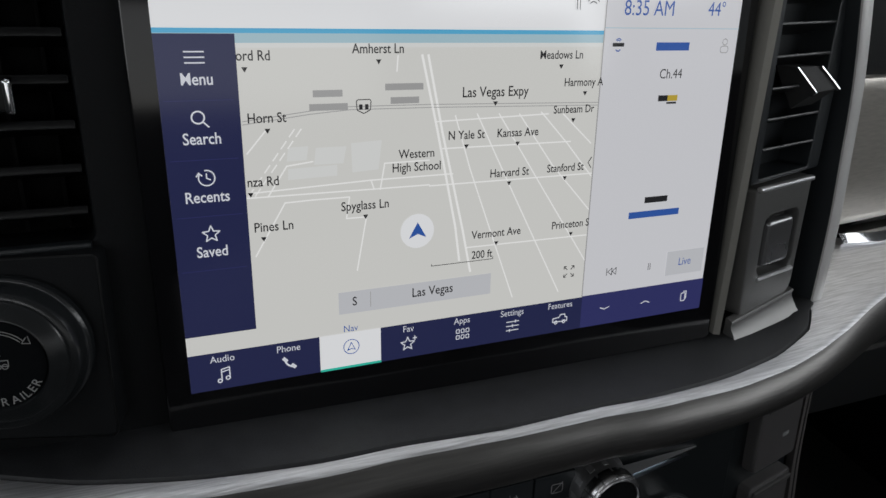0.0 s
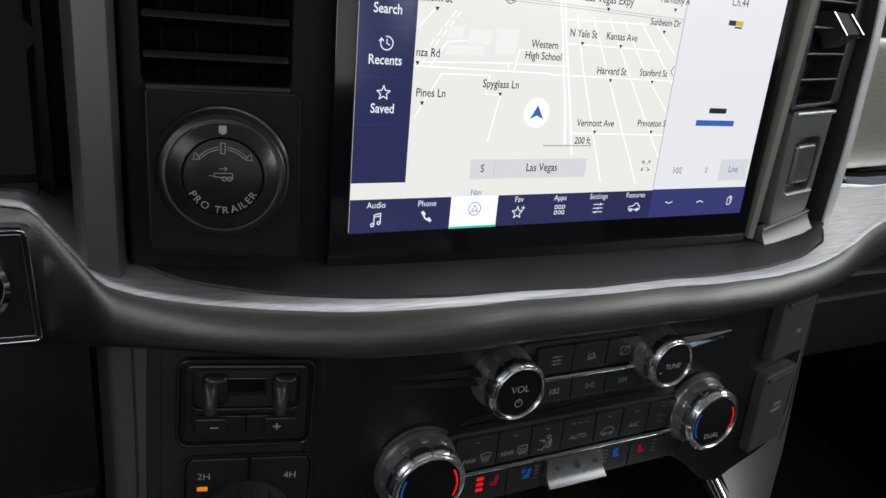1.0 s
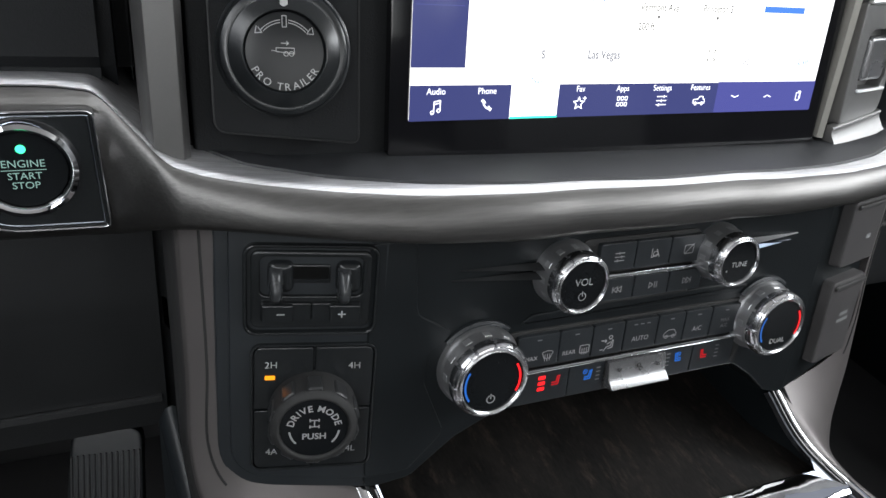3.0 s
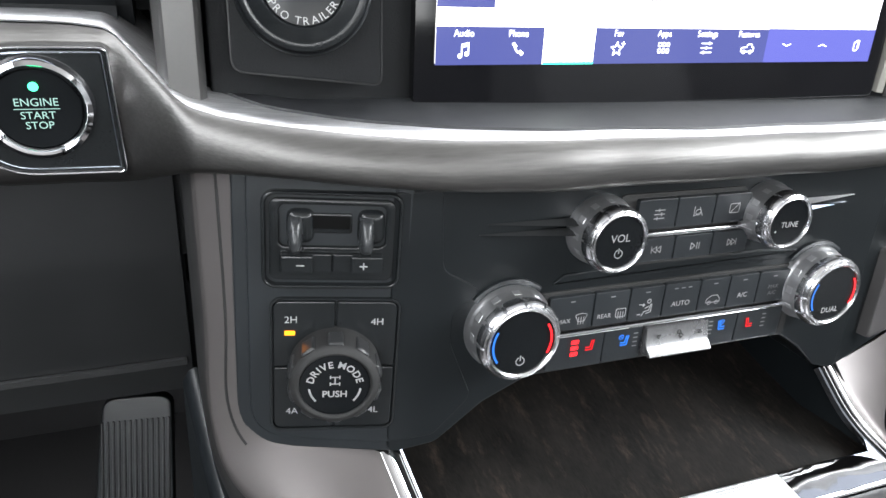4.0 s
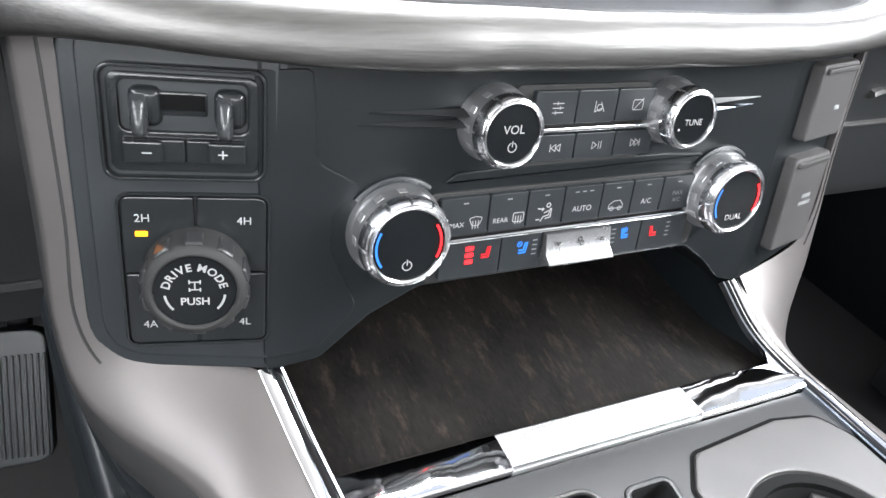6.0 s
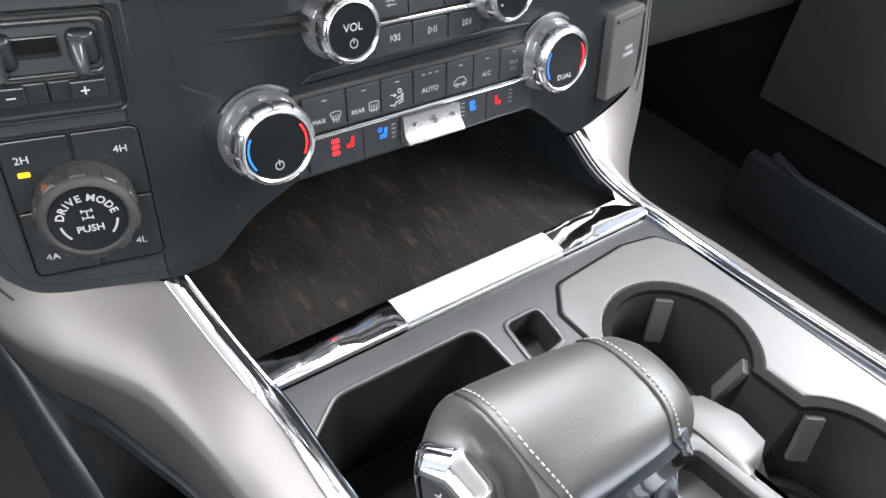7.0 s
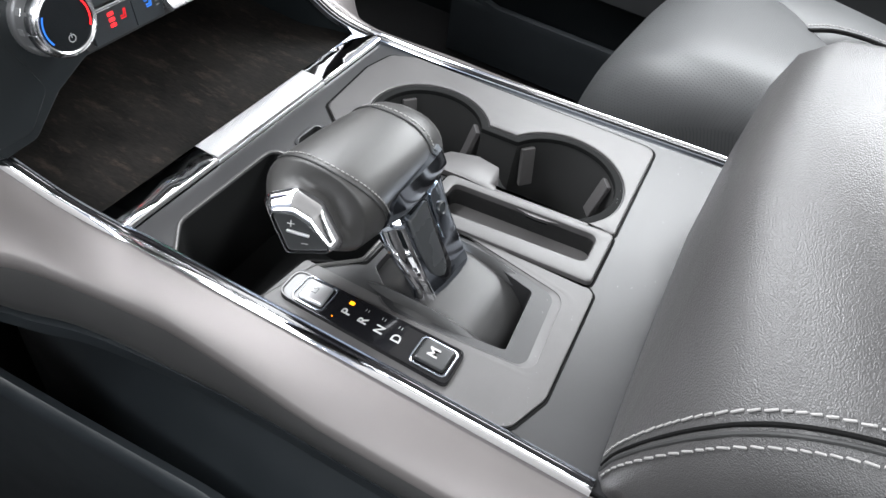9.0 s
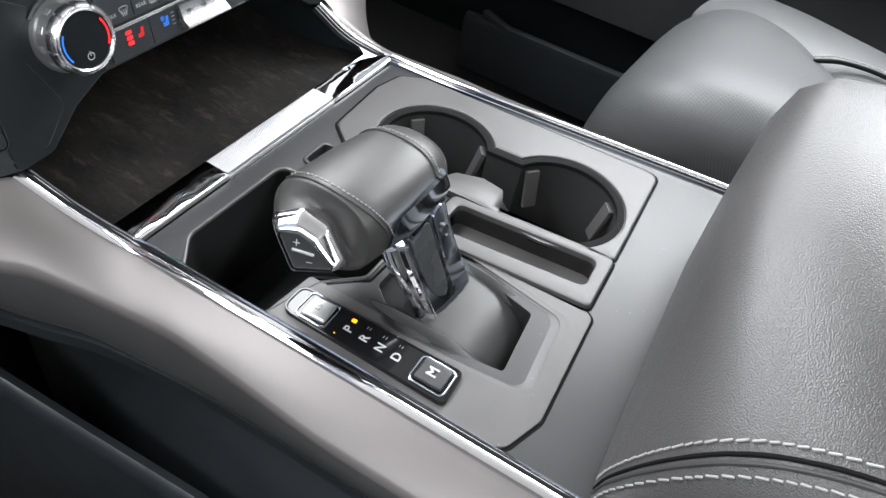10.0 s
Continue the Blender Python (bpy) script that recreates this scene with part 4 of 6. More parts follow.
lines([(circle(0.0022, 8, 0.0470, 0.1510, 40, 140), False), (circle(0.0036, 8, 0.0470, 0.1510, 40, 140), False), ([(0.0390, 0.1550), (0.0390, 0.1500)], False), ([(0.0405, 0.1500), (0.0405, 0.1550)], False)], 0.0004, T3, S_INK, screen, "signal_icon")

# ---- climate and audio controls ----
CLIMATE = pose(0, 0.257, 0.50, 80.35)
climate = thing("climate_panel", CLIMATE, "black audio and climate panel with four chrome-ringed knobs", "control panel")
part("panel_body", plate(rpoly([(-0.152, -0.058), (-0.126, -0.056), (-0.101, -0.036), (-0.076, -0.0245), (0.095, -0.0245), (0.112, -0.036), (0.130, -0.052), (0.150, -0.058), (0.150, 0.0955), (0.080, 0.0905), (-0.050, 0.0870), (-0.100, 0.0880), (-0.152, 0.0905)], [0.006, 0.010, 0.012, 0.012, 0.012, 0.012, 0.010, 0.006, 0.005, 0.01, 0.01, 0.01, 0.005]), -0.002, 0.045, 0.0018), BLACK, climate)
part("shoulder", plate(rpoly([(-0.152, -0.050), (-0.128, -0.050), (-0.108, -0.030), (-0.121, 0.002), (-0.121, 0.020), (-0.105, 0.030), (-0.127, 0.043), (-0.1290, 0.0825), (-0.152, 0.0825)], [0.004, 0.006, 0.008, 0.008, 0.008, 0.005, 0.008, 0.004, 0.004]), -0.0010, 0.003, 0.0009), BLACK, climate)
part("lower_ridge", plate(rpoly([(-0.070, 0.0285), (0.082, 0.0285), (0.092, 0.0335), (0.060, 0.0355), (-0.020, 0.0355), (-0.062, 0.034)], 0.003), -0.0006, 0.004, 0.0013), BLACK, climate)


def control_knob(x, y, r, h, lower_label):
    """A turned knob: dark gunmetal sides with bright pads, a notched bright crown and a black glass face."""
    here = pose(x, y, 0)
    knob = part("knob", lathe([(r * 1.09, -0.004), (r * 1.09, 0.0005), (r * 1.05, 0.0020), (r * 1.025, 0.0036), (r * 0.995, h * 0.62), (r * 0.97, h * 0.70)], 64, None, here), KNOBM, climate, lower_label)
    part("chrome_ring", lathe([(r * 0.985, h * 0.58), (r * 0.985, h * 0.74), (r * 0.955, h * 0.86), (r * 0.885, h * 0.985), (r * 0.845, h * 1.0), (r * 0.805, h * 0.965), (r * 0.79, h * 0.88)], 64, None, here), KNOBC, knob, "bright satin chrome ring")
    arcs = [radians(a) for a in (-13.4, -12.4, -6, 0, 6, 12.4, 13.4)]
    rows = []
    for a in arcs:
        e = 1.0 if abs(a) < radians(13) else 0.55
        rows.append([(f * math.cos(a), f * math.sin(a), g) for f, g in ((r * 0.92, h * 0.52), (r * (0.965 + 0.045 * e), h * 0.57), (r * (0.965 + 0.052 * e), h * 0.60), (r * (0.965 + 0.052 * e), h * 0.78), (r * (0.955 + 0.042 * e), h * 0.85), (r * (0.925 + 0.025 * e), h * 0.925), (r * 0.89, h * 0.95))])
    tmp = loft(rows)
    bmesh.ops.recalc_face_normals(tmp, faces=tmp.faces)
    pad = bpy.data.meshes.new("crown_pad")
    tmp.to_mesh(pad)
    tmp.free()
    finish(pad, KNOBC, 30)
    for i in range(12):
        g = new("crown_pad", pad)
        g.parent = knob
        g.matrix_basis = here @ pose(0, 0, 0, 0, 0, 30 * i + 15)
    tmp = rbox(r * 0.035, r * 0.20, h * 0.24, r * 0.012, None, None, 1)
    grip = bpy.data.meshes.new("grip")
    tmp.to_mesh(grip)
    tmp.free()
    grip.materials.append(SATIN)
    for i in range(12):
        g = new("grip", grip)
        g.parent = knob
        g.matrix_basis = here @ pose(0, 0, 0, 0, 0, 30 * i) @ pose(r * 1.005, 0, h * 0.30, 0, -4, 0)
    part("knob_face", lathe([(r * 0.80, h * 0.86), (r * 0.79, h * 0.92), (0, h * 0.935)], 56, None, here), FACE, knob, "gloss black face")
    return knob, h * 0.935 + 0.0004


KN_V, KN_T = (-0.0460, 0.0572), (0.0570, 0.0590)
KN_L, KN_R = (-0.0913, 0.0088), (0.1050, 0.0110)
knob, fz = control_knob(*KN_V, 0.0166, 0.0185, "volume knob")
write("VOL", 0.0056, KN_V[0], KN_V[1] + 0.0020, fz, WHITE_INK, knob)
lines([(circle(0.0021, 16, KN_V[0], KN_V[1] - 0.0058, 110, 430), False), ([(KN_V[0], KN_V[1] - 0.0030), (KN_V[0], KN_V[1] - 0.0055)], False)], 0.00045, fz, WHITE_INK, knob)
knob, fz = control_knob(*KN_T, 0.0157, 0.0185, "tuning knob")
write("TUNE", 0.0044, KN_T[0], KN_T[1] - 0.0012, fz, WHITE_INK, knob)
flat(circle(0.0006, 10, KN_T[0] - 0.0085, KN_T[1] - 0.0045), fz, WHITE_INK, knob, "dot")
for (x, y), labels in ((KN_L, "driver"), (KN_R, "dual")):
    knob, fz = control_knob(x, y, 0.0213, 0.0175, "temperature knob")
    for a0, a1, material in ((150, 215, L_BLUE), (-28, 35, L_RED)):
        outer, inner = circle(0.0160, 14, x, y, a0, a1), circle(0.0149, 14, x, y, a0, a1)
        flat(outer + inner[::-1], fz, material, knob, "temperature_arc")
    if labels == "dual":
        write("DUAL", 0.0048, x, y - 0.0098, fz, WHITE_INK, knob)
    else:
        lines([(circle(0.0022, 16, x - 0.0005, y - 0.0098, 110, 430), False), ([(x - 0.0005, y - 0.0068), (x - 0.0005, y - 0.0095)], False)], 0.0005, fz, WHITE_INK, knob)
for x, y in (KN_L, KN_R):
    bm = sweep([(x + 0.0245 * math.cos(radians(a)), y + 0.0245 * math.sin(radians(a)), -0.001) for a in range(50, 145, 5)], [(-0.0018, -0.003), (-0.0014, 0.0008), (0.0, 0.0014), (0.0014, 0.0008), (0.0018, -0.003)])
    part("knob_hood", bm, BLACK2, climate, "raised hood over the knob")
# finned chrome slivers beside the upper knobs
for x0, x1, y, material in ((0.070, 0.122, 0.0625, SATIN), (0.070, 0.117, 0.0585, DCHROME), (-0.106, -0.062, 0.0625, GREY), (-0.110, -0.062, 0.0575, GREY)):
    tip = x1 if x0 > 0 else x0
    root = x0 if x0 > 0 else x1
    bm = loft([[(root, y - 0.0022, 0.0), (root, y + 0.0022, 0.0), (root, y, 0.006)], [(tip, y + 0.0012, -0.002), (tip, y + 0.0016, -0.002), (tip, y + 0.0014, -0.0012)]])
    part("fin", bm, material, climate, "tapering trim fin")


def key(x0, x1, y0, y1, z=0.0015, material=BLACK2, name="key"):
    return part(name, plate(rpoly([(x0, y0), (x1, y0), (x1, y1), (x0, y1)], 0.0011, 3), z, 0.006, 0.0006), material, climate)


# upper keys between the audio knobs
part("key_recess", plate(rrect(0.078, 0.040, 0.003, cx=0.0035, cy=0.054), -0.0008, 0.004, 0.0008), RUBBER, climate)
for i in range(3):
    x0 = -0.0265 + 0.0236 * i
    k = key(x0, x0 + 0.0230, 0.0555, 0.0715, 0.0022)
    cx, cy = x0 + 0.0125, 0.0635
    if i == 0:
        lines([([(cx - 0.003, cy + d), (cx + 0.003, cy + d)], False) for d in (-0.0022, 0, 0.0022)] + [([(cx + d, cy + e - 0.0008), (cx + d, cy + e + 0.0008)], False) for d, e in ((-0.0012, -0.0022), (0.0012, 0), (-0.0004, 0.0022))], 0.0004, 0.0024, WHITE_INK, k)
    elif i == 1:
        lines([([(cx - 0.0022, cy + 0.0026), (cx - 0.0022, cy - 0.0026), (cx + 0.0016, cy - 0.001)], False), (circle(0.0016, 10, cx + 0.0004, cy - 0.0006), True), ([(cx + 0.001, cy + 0.002), (cx + 0.0032, cy - 0.0026)], False)], 0.0004, 0.0024, WHITE_INK, k)
    else:
        lines([(rrect(0.0062, 0.0050, 0.0008, 2, cx, cy), True), ([(cx - 0.0026, cy - 0.0026), (cx + 0.0030, cy + 0.0030)], False)], 0.0004, 0.0024, WHITE_INK, k)
    x0 = -0.0245 + 0.0240 * i
    k = key(x0, x0 + 0.0234, 0.0375, 0.0505, 0.0022)
    cx, cy = x0 + 0.0125, 0.0440
    if i == 1:
        lines([([(cx - 0.0024, cy + 0.0018), (cx + 0.0002, cy), (cx - 0.0024, cy - 0.0018)], True), ([(cx + 0.0014, cy + 0.0018), (cx + 0.0014, cy - 0.0018)], False), ([(cx + 0.0028, cy + 0.0018), (cx + 0.0028, cy - 0.0018)], False)], 0.0004, 0.0024, WHITE_INK, k)
    else:
        s = -1 if i == 0 else 1
        lines([([(cx - s * 0.0026, cy + 0.0018), (cx, cy), (cx - s * 0.0026, cy - 0.0018)], True), ([(cx, cy + 0.0018), (cx + s * 0.0026, cy), (cx, cy - 0.0018)], True), ([(cx + s * 0.0030, cy + 0.0018), (cx + s * 0.0030, cy - 0.0018)], False)], 0.0004, 0.0024, WHITE_INK, k)
part("chrome_strip", rbox(0.080, 0.0022, 0.003, 0.0008, pose(0.0035, 0.0530, 0.0022)), CHROME, climate, "thin chrome strip")
# lower rows
part("key_recess", plate(rrect(0.170, 0.047, 0.003, cx=0.010, cy=0.001), -0.0008, 0.004, 0.0008), RUBBER, climate)
xs = (-0.0700, -0.0440, -0.0225, -0.0010, 0.0225, 0.0425, 0.0630, 0.0855)
names = ("MAX", "REAR", "", "AUTO", "", "A/C", "MAX A/C")
for i in range(7):
    k = key(xs[i] + 0.0003, xs[i + 1] - 0.0003, 0.0030, 0.0225, 0.0020)
    cx = (xs[i] + xs[i + 1]) / 2
    flatbars = [([(cx - 0.0012, 0.0195), (cx + 0.0012, 0.0195)], False)]
    if i == 3:
        flatbars = [([(cx + d - 0.001, 0.0195), (cx + d + 0.001, 0.0195)], False) for d in (-0.0045, 0, 0.0045)]
    lines(flatbars, 0.0007, 0.0022, GREY_INK, k, "lamp_mark")
    if i in (0, 1):
        write(names[i], 0.0036, cx - 0.0040, 0.0085, 0.0022, WHITE_INK, k)
        lines([(rpoly([(cx + 0.0042, 0.0075), (cx + 0.0078, 0.0075), (cx + 0.0096, 0.0115), (cx + 0.0060, 0.0122), (cx + 0.0024, 0.0115)] if i == 0 else [(cx + 0.0030, 0.0070), (cx + 0.0090, 0.0070), (cx + 0.0090, 0.0118), (cx + 0.0030, 0.0118)], 0.0008, 2), True)] + [([(cx + 0.0045 + 0.0015 * j, 0.0060), (cx + 0.0045 + 0.0015 * j, 0.0100)], False) for j in range(3)], 0.0004, 0.0022, WHITE_INK, k)
    elif i == 2:
        lines([(circle(0.0011, 12, cx + 0.0016, 0.0140), True), ([(cx + 0.0030, 0.0122), (cx + 0.0022, 0.0086), (cx - 0.0008, 0.0080), (cx - 0.0022, 0.0056)], False), ([(cx + 0.0020, 0.0110), (cx - 0.0004, 0.0100)], False), ([(cx + 0.0036, 0.0120), (cx + 0.0034, 0.0074), (cx + 0.0006, 0.0068)], False),
               ([(cx - 0.0044, 0.0126), (cx - 0.0012, 0.0120)], False), ([(cx - 0.0018, 0.0128), (cx - 0.0010, 0.0120), (cx - 0.0019, 0.0113)], False), ([(cx - 0.0048, 0.0066), (cx - 0.0030, 0.0066)], False)], 0.0006, 0.0022, WHITE_INK, k)
    elif i == 4:
        lines([([(cx - 0.0045, 0.0080), (cx - 0.0045, 0.0100), (cx - 0.0015, 0.0122), (cx + 0.0025, 0.0122), (cx + 0.0045, 0.0098), (cx + 0.0045, 0.0080)], True), (circle(0.0011, 8, cx - 0.0024, 0.0078), True), (circle(0.0011, 8, cx + 0.0026, 0.0078), True)], 0.0004, 0.0022, WHITE_INK, k)
    elif i == 6:
        write("MAX", 0.0034, cx, 0.0128, 0.0022, GREY_INK, k)
        write("A/C", 0.0034, cx, 0.0088, 0.0022, GREY_INK, k)
    else:
        write(names[i], 0.0043, cx, 0.0100, 0.0022, WHITE_INK, k)
part("chrome_strip", rbox(0.156, 0.0022, 0.003, 0.0008, pose(0.0120, 0.0008, 0.0022)), CHROME, climate, "thin chrome strip")
for x0, x1 in ((-0.0685, -0.0350), (-0.0345, -0.0105), (0.0320, 0.0535), (0.0540, 0.0865)):
    key(x0, x1, -0.0205, -0.0012, 0.0018)
for i in range(3):
    flat(rrect(0.0046, 0.0024, 0.0005, 2, -0.0525, -0.0120 + 0.0036 * i), 0.0022, L_RED, climate, "seat_heat_light")


def seat_icon(x, y, material, s=1):
    lines([([(x - s * 0.0020, y + 0.0035), (x - s * 0.0012, y - 0.0020), (x + s * 0.0026, y - 0.0020)], False), ([(x - s * 0.0008, y + 0.0035), (x, y - 0.0006), (x + s * 0.0026, y - 0.0004)], False)], 0.0009, 0.0022, material, climate, "seat_icon")


seat_icon(-0.0430, -0.0085, L_REDDIM, -1)
seat_icon(-0.0215, -0.0090, L_BLUE, -1)
seat_icon(0.0425, -0.0085, L_BLUE)
seat_icon(0.0625, -0.0095, L_REDDIM)
for x in (-0.0215, 0.0455):
    lines([(circle(0.0014, 8, x - 0.0025, -0.0060), True), ([(x - 0.0035, -0.0050), (x - 0.0015, -0.0070)], False)], 0.0005, 0.0022, L_BLUE, climate, "fan_icon")
for x in (-0.0150, 0.0350, 0.0730):
    lines([([(x - 0.0012, -0.0125 + 0.0026 * j), (x + 0.0012, -0.0125 + 0.0026 * j)], False) for j in range(4)], 0.0007, 0.0022, GREY_INK, climate, "level_marks")
toggle = part("fan_toggle", loft([[(x, -0.0178, 0.003), (x, -0.0174, 0.0098), (x, -0.0164, 0.0104), (x, -0.0118, 0.0056), (x, -0.0020, 0.0040), (x, -0.0010, 0.0), (x, -0.0178, 0.0)] for x in (-0.0095, 0.0310)]), FAN, climate, "satin chrome fan rocker")
lines([([(-0.0040, -0.0060), (-0.0028, -0.0078), (-0.0016, -0.0060)], True), ([(0.0235, -0.0078), (0.0247, -0.0060), (0.0259, -0.0078)], True), (circle(0.0012, 8, 0.0104, -0.0055), True), (circle(0.0012, 8, 0.0120, -0.0080), True)], 0.0006, 0.0060, RUBBER, toggle)

# ---- left switch bank ----
BANK = pose(-0.18, 0.269, 0.515, 80.4, 0, -11.3)
bank = thing("switch_bank", BANK, "black switch panel beside the climate controls", "switch panel")
part("panel", plate(rpoly([(-0.042, -0.066), (0.040, -0.074), (0.040, 0.0745), (-0.042, 0.0745)], [0.026, 0.005, 0.005, 0.005], 8), 0.0, 0.04, 0.0018), BLACK2, bank)
part("side_strip", plate(rpoly([(-0.0480, -0.045), (-0.0400, -0.056), (-0.0400, 0.074), (-0.0480, 0.074)], 0.002), -0.0075, 0.02, 0.0012), SILVER, bank)
part("inner_panel", plate(rpoly([(-0.0355, -0.060), (0.036, -0.0665), (0.036, 0.0745), (-0.0355, 0.0745)], [0.022, 0.005, 0.005, 0.005], 8), 0.0014, 0.004, 0.0009), BLACK2, bank)
brake = thing("trailer_brake_controller", BANK @ pose(0.0012, 0.0440, 0) @ Matrix.Diagonal((0.965, 0.955, 1, 1)), "black trailer brake controller with two sliding levers and keys", "controller")
part("frame", plate(rrect(0.063, 0.0475, 0.006), 0.0050, 0.006, 0.0014, [(rrect(0.0590, 0.0435, 0.0045), 0.0070, True)]), SHEEN, brake)
part("inner_frame", plate(rrect(0.0560, 0.0400, 0.004), 0.0034, 0.005, 0.0010, [(rrect(0.0475, 0.0200, 0.003, cy=0.0070), 0.005, True)]), SHEEN, brake)
part("slot_block", rbox(0.0185, 0.0100, 0.006, 0.0012, pose(-0.0005, 0.0080, -0.0006)), SHEEN, brake)
part("slot", rbox(0.0165, 0.0062, 0.0012, 0.0004, pose(-0.0005, 0.0088, 0.0025)), VOID, brake)
for x in (-0.0165, 0.0150):
    part("lever_hood", rbox(0.0125, 0.0165, 0.0085, 0.0038, pose(x + 0.0022, 0.0068, 0.0008), None, 3), SHEEN, brake)
    part("lever", loft([[(x + dx * s * 0.9, y, z) for dx, z in ((-0.0056, -0.001), (-0.0056, d * 0.55), (-0.0042, d * 0.88), (-0.0016, d), (0.0016, d), (0.0042, d * 0.88), (0.0056, d * 0.55), (0.0056, -0.001))] for y, d, s in ((0.0130, 0.001, 0.55), (0.0118, 0.0062, 0.62), (0.0090, 0.0084, 0.66), (0.004, 0.0105, 0.66), (-0.0010, 0.0115, 0.62), (-0.0036, 0.0100, 0.55), (-0.0046, 0.004, 0.45))]), LEVER, brake, "glossy grey finger lever", angle=60)
for x, mark in ((-0.0118, "-"), (0.0118, "+")):
    k = part("key", plate(rrect(0.0235, 0.0100, 0.0014, 3, x, -0.0105), 0.0056, 0.004, 0.0010), SHEEN, brake)
    part("key_pad", plate(rrect(0.0150, 0.0092, 0.0012, 3, x * 1.33, -0.0105), 0.0074, 0.003, 0.0012), SHEEN, k)
    lines([([(x * 1.2 - 0.0016, -0.0105), (x * 1.2 + 0.0016, -0.0105)], False)] + ([([(x * 1.2, -0.0121), (x * 1.2, -0.0089)], False)] if mark == "+" else []), 0.0006, 0.0077, WHITE_INK, k)
modes = thing("drive_mode_switch", BANK @ pose(0.0036, -0.0197, 0) @ Matrix.Diagonal((1.03, 1.02, 1, 1)), "black four-key drive selector with a ribbed round knob", "switch")
part("frame", plate(rrect(0.0575, 0.0700, 0.005), 0.0034, 0.004, 0.001, [(rrect(0.0555, 0.0680, 0.0042), 0.003, True)]), SHEEN, modes)
for sx in (-1, 1):
    for sy in (-1, 1):
        part("key", plate(rpoly([(sx * 0.0004, sy * 0.0004), (sx * 0.0272, sy * 0.0004), (sx * 0.0272, sy * 0.0335), (sx * 0.0004, sy * 0.0335)], [0.0014, 0.0014, 0.004, 0.0014], 4), 0.0036, 0.004, 0.0010), SHEEN, modes)
write("2H", 0.0048, -0.0195, 0.0245, 0.0039, WHITE_INK, modes)
write("4H", 0.0048, 0.0185, 0.0235, 0.0039, WHITE_INK, modes)
write("4A", 0.0048, -0.0190, -0.0240, 0.0039, WHITE_INK, modes)
write("4L", 0.0048, 0.0185, -0.0240, 0.0039, WHITE_INK, modes)
flat(rrect(0.0046, 0.0023, 0.0004, 2, -0.0200, 0.0180), 0.0040, L_AMBER, modes, "indicator_light")
KH = 0.0205
knob = part("mode_knob", lathe([(0.0208, 0.002), (0.0206, 0.005), (0.0202, 0.007), (0.0200, KH - 0.0035), (0.0190, KH - 0.0012), (0.0170, KH), (0.0160, KH - 0.0003), (0.0155, KH - 0.0014)], 64), RUBBER, modes, "ribbed rubber knob", angle=50)
bm = bmesh.new()
for i in range(10):
    rbox(0.0026, 0.0068, 0.0110, 0.0008, pose(0, 0, 0, 0, 0, 36 * i + 18) @ pose(0.0196, 0, KH - 0.0078), bm, 1)
part("rib_ring", bm, GREY, knob)
part("knob_face", lathe([(0.0156, KH - 0.003), (0.0153, KH - 0.0014), (0, KH - 0.0010)], 48), FACE, knob)
FZ = KH - 0.0006
write_arc("DRIVE MODE", 0.0046, 0.0108, 90, FZ, WHITE_INK, knob, bold=0.00010, gap=0.14)
write("PUSH", 0.0046, 0, -0.0042, FZ, WHITE_INK, knob, bold=0.00008)
lines([([(-0.0018, 0.0046), (0.0018, 0.0046)], False), ([(-0.0018, 0.0012), (0.0018, 0.0012)], False), ([(0, 0.0046), (0, 0.0012)], False), ([(-0.0020, 0.0053), (-0.0020, 0.0039)], False), ([(0.0020, 0.0053), (0.0020, 0.0039)], False), ([(-0.0020, 0.0019), (-0.0020, 0.0005)], False), ([(0.0020, 0.0019), (0.0020, 0.0005)], False)], 0.0005, FZ, WHITE_INK, knob)
lines([(circle(0.0112, 6, 0, 0, 188, 222), False), (circle(0.0112, 6, 0, 0, -8, -42), False)], 0.0009, FZ, WHITE_INK, knob)

# ---- right wing with two hinged socket covers ----
WING = pose(0.183, 0.269, 0.515, 80.4, 0, 11.3)
wing = thing("power_outlet_panel", WING, "black panel carrying two socket covers", "panel")
part("panel", plate(rpoly([(-0.040, -0.074), (0.026, -0.062), (0.030, -0.02), (0.030, 0.080), (-0.040, 0.080)], [0.006, 0.008, 0.01, 0.006, 0.006], 6), -0.001, 0.04, 0.002), BLACK, wing)
for y, h, mark in ((0.0445, 0.046, 1), (-0.020, 0.062, 2)):
    cover = thing("socket_cover", WING @ pose(0.002, y - 0.0027, -0.0062), "dark grey hinged power socket cover with white print", "cover", "socket covers")
    part("cover_body", plate(rpoly([(-0.020, -h / 2), (0.021, -h / 2), (0.021, h / 2), (-0.020, h / 2)], 0.0035), 0.0130, 0.014, 0.0022), PLATE, cover)
    part("cover_lip", rbox(0.036, 0.0035, 0.003, 0.001, pose(0.0005, h / 2 - 0.004, 0.0135)), POST, cover)
    if mark == 1:
        flat(rrect(0.0060, 0.0030, 0.0003, 2, 0.006, -0.004), 0.0134, GREY_INK, cover, "print_bar")
    else:
        flat(rrect(0.0100, 0.0026, 0.0003, 2, 0.003, 0.004), 0.0134, GREY_INK, cover, "print_bar")
        flat(rrect(0.0140, 0.0026, 0.0003, 2, 0.003, -0.001), 0.0134, GREY_INK, cover, "print_bar")

# ---- centre console ----
Z = 0.40
console = thing("centre_console", pose(0.03, 0.0, 0.05), "grey and black centre console with silver flanks and chrome edging", "centre console")


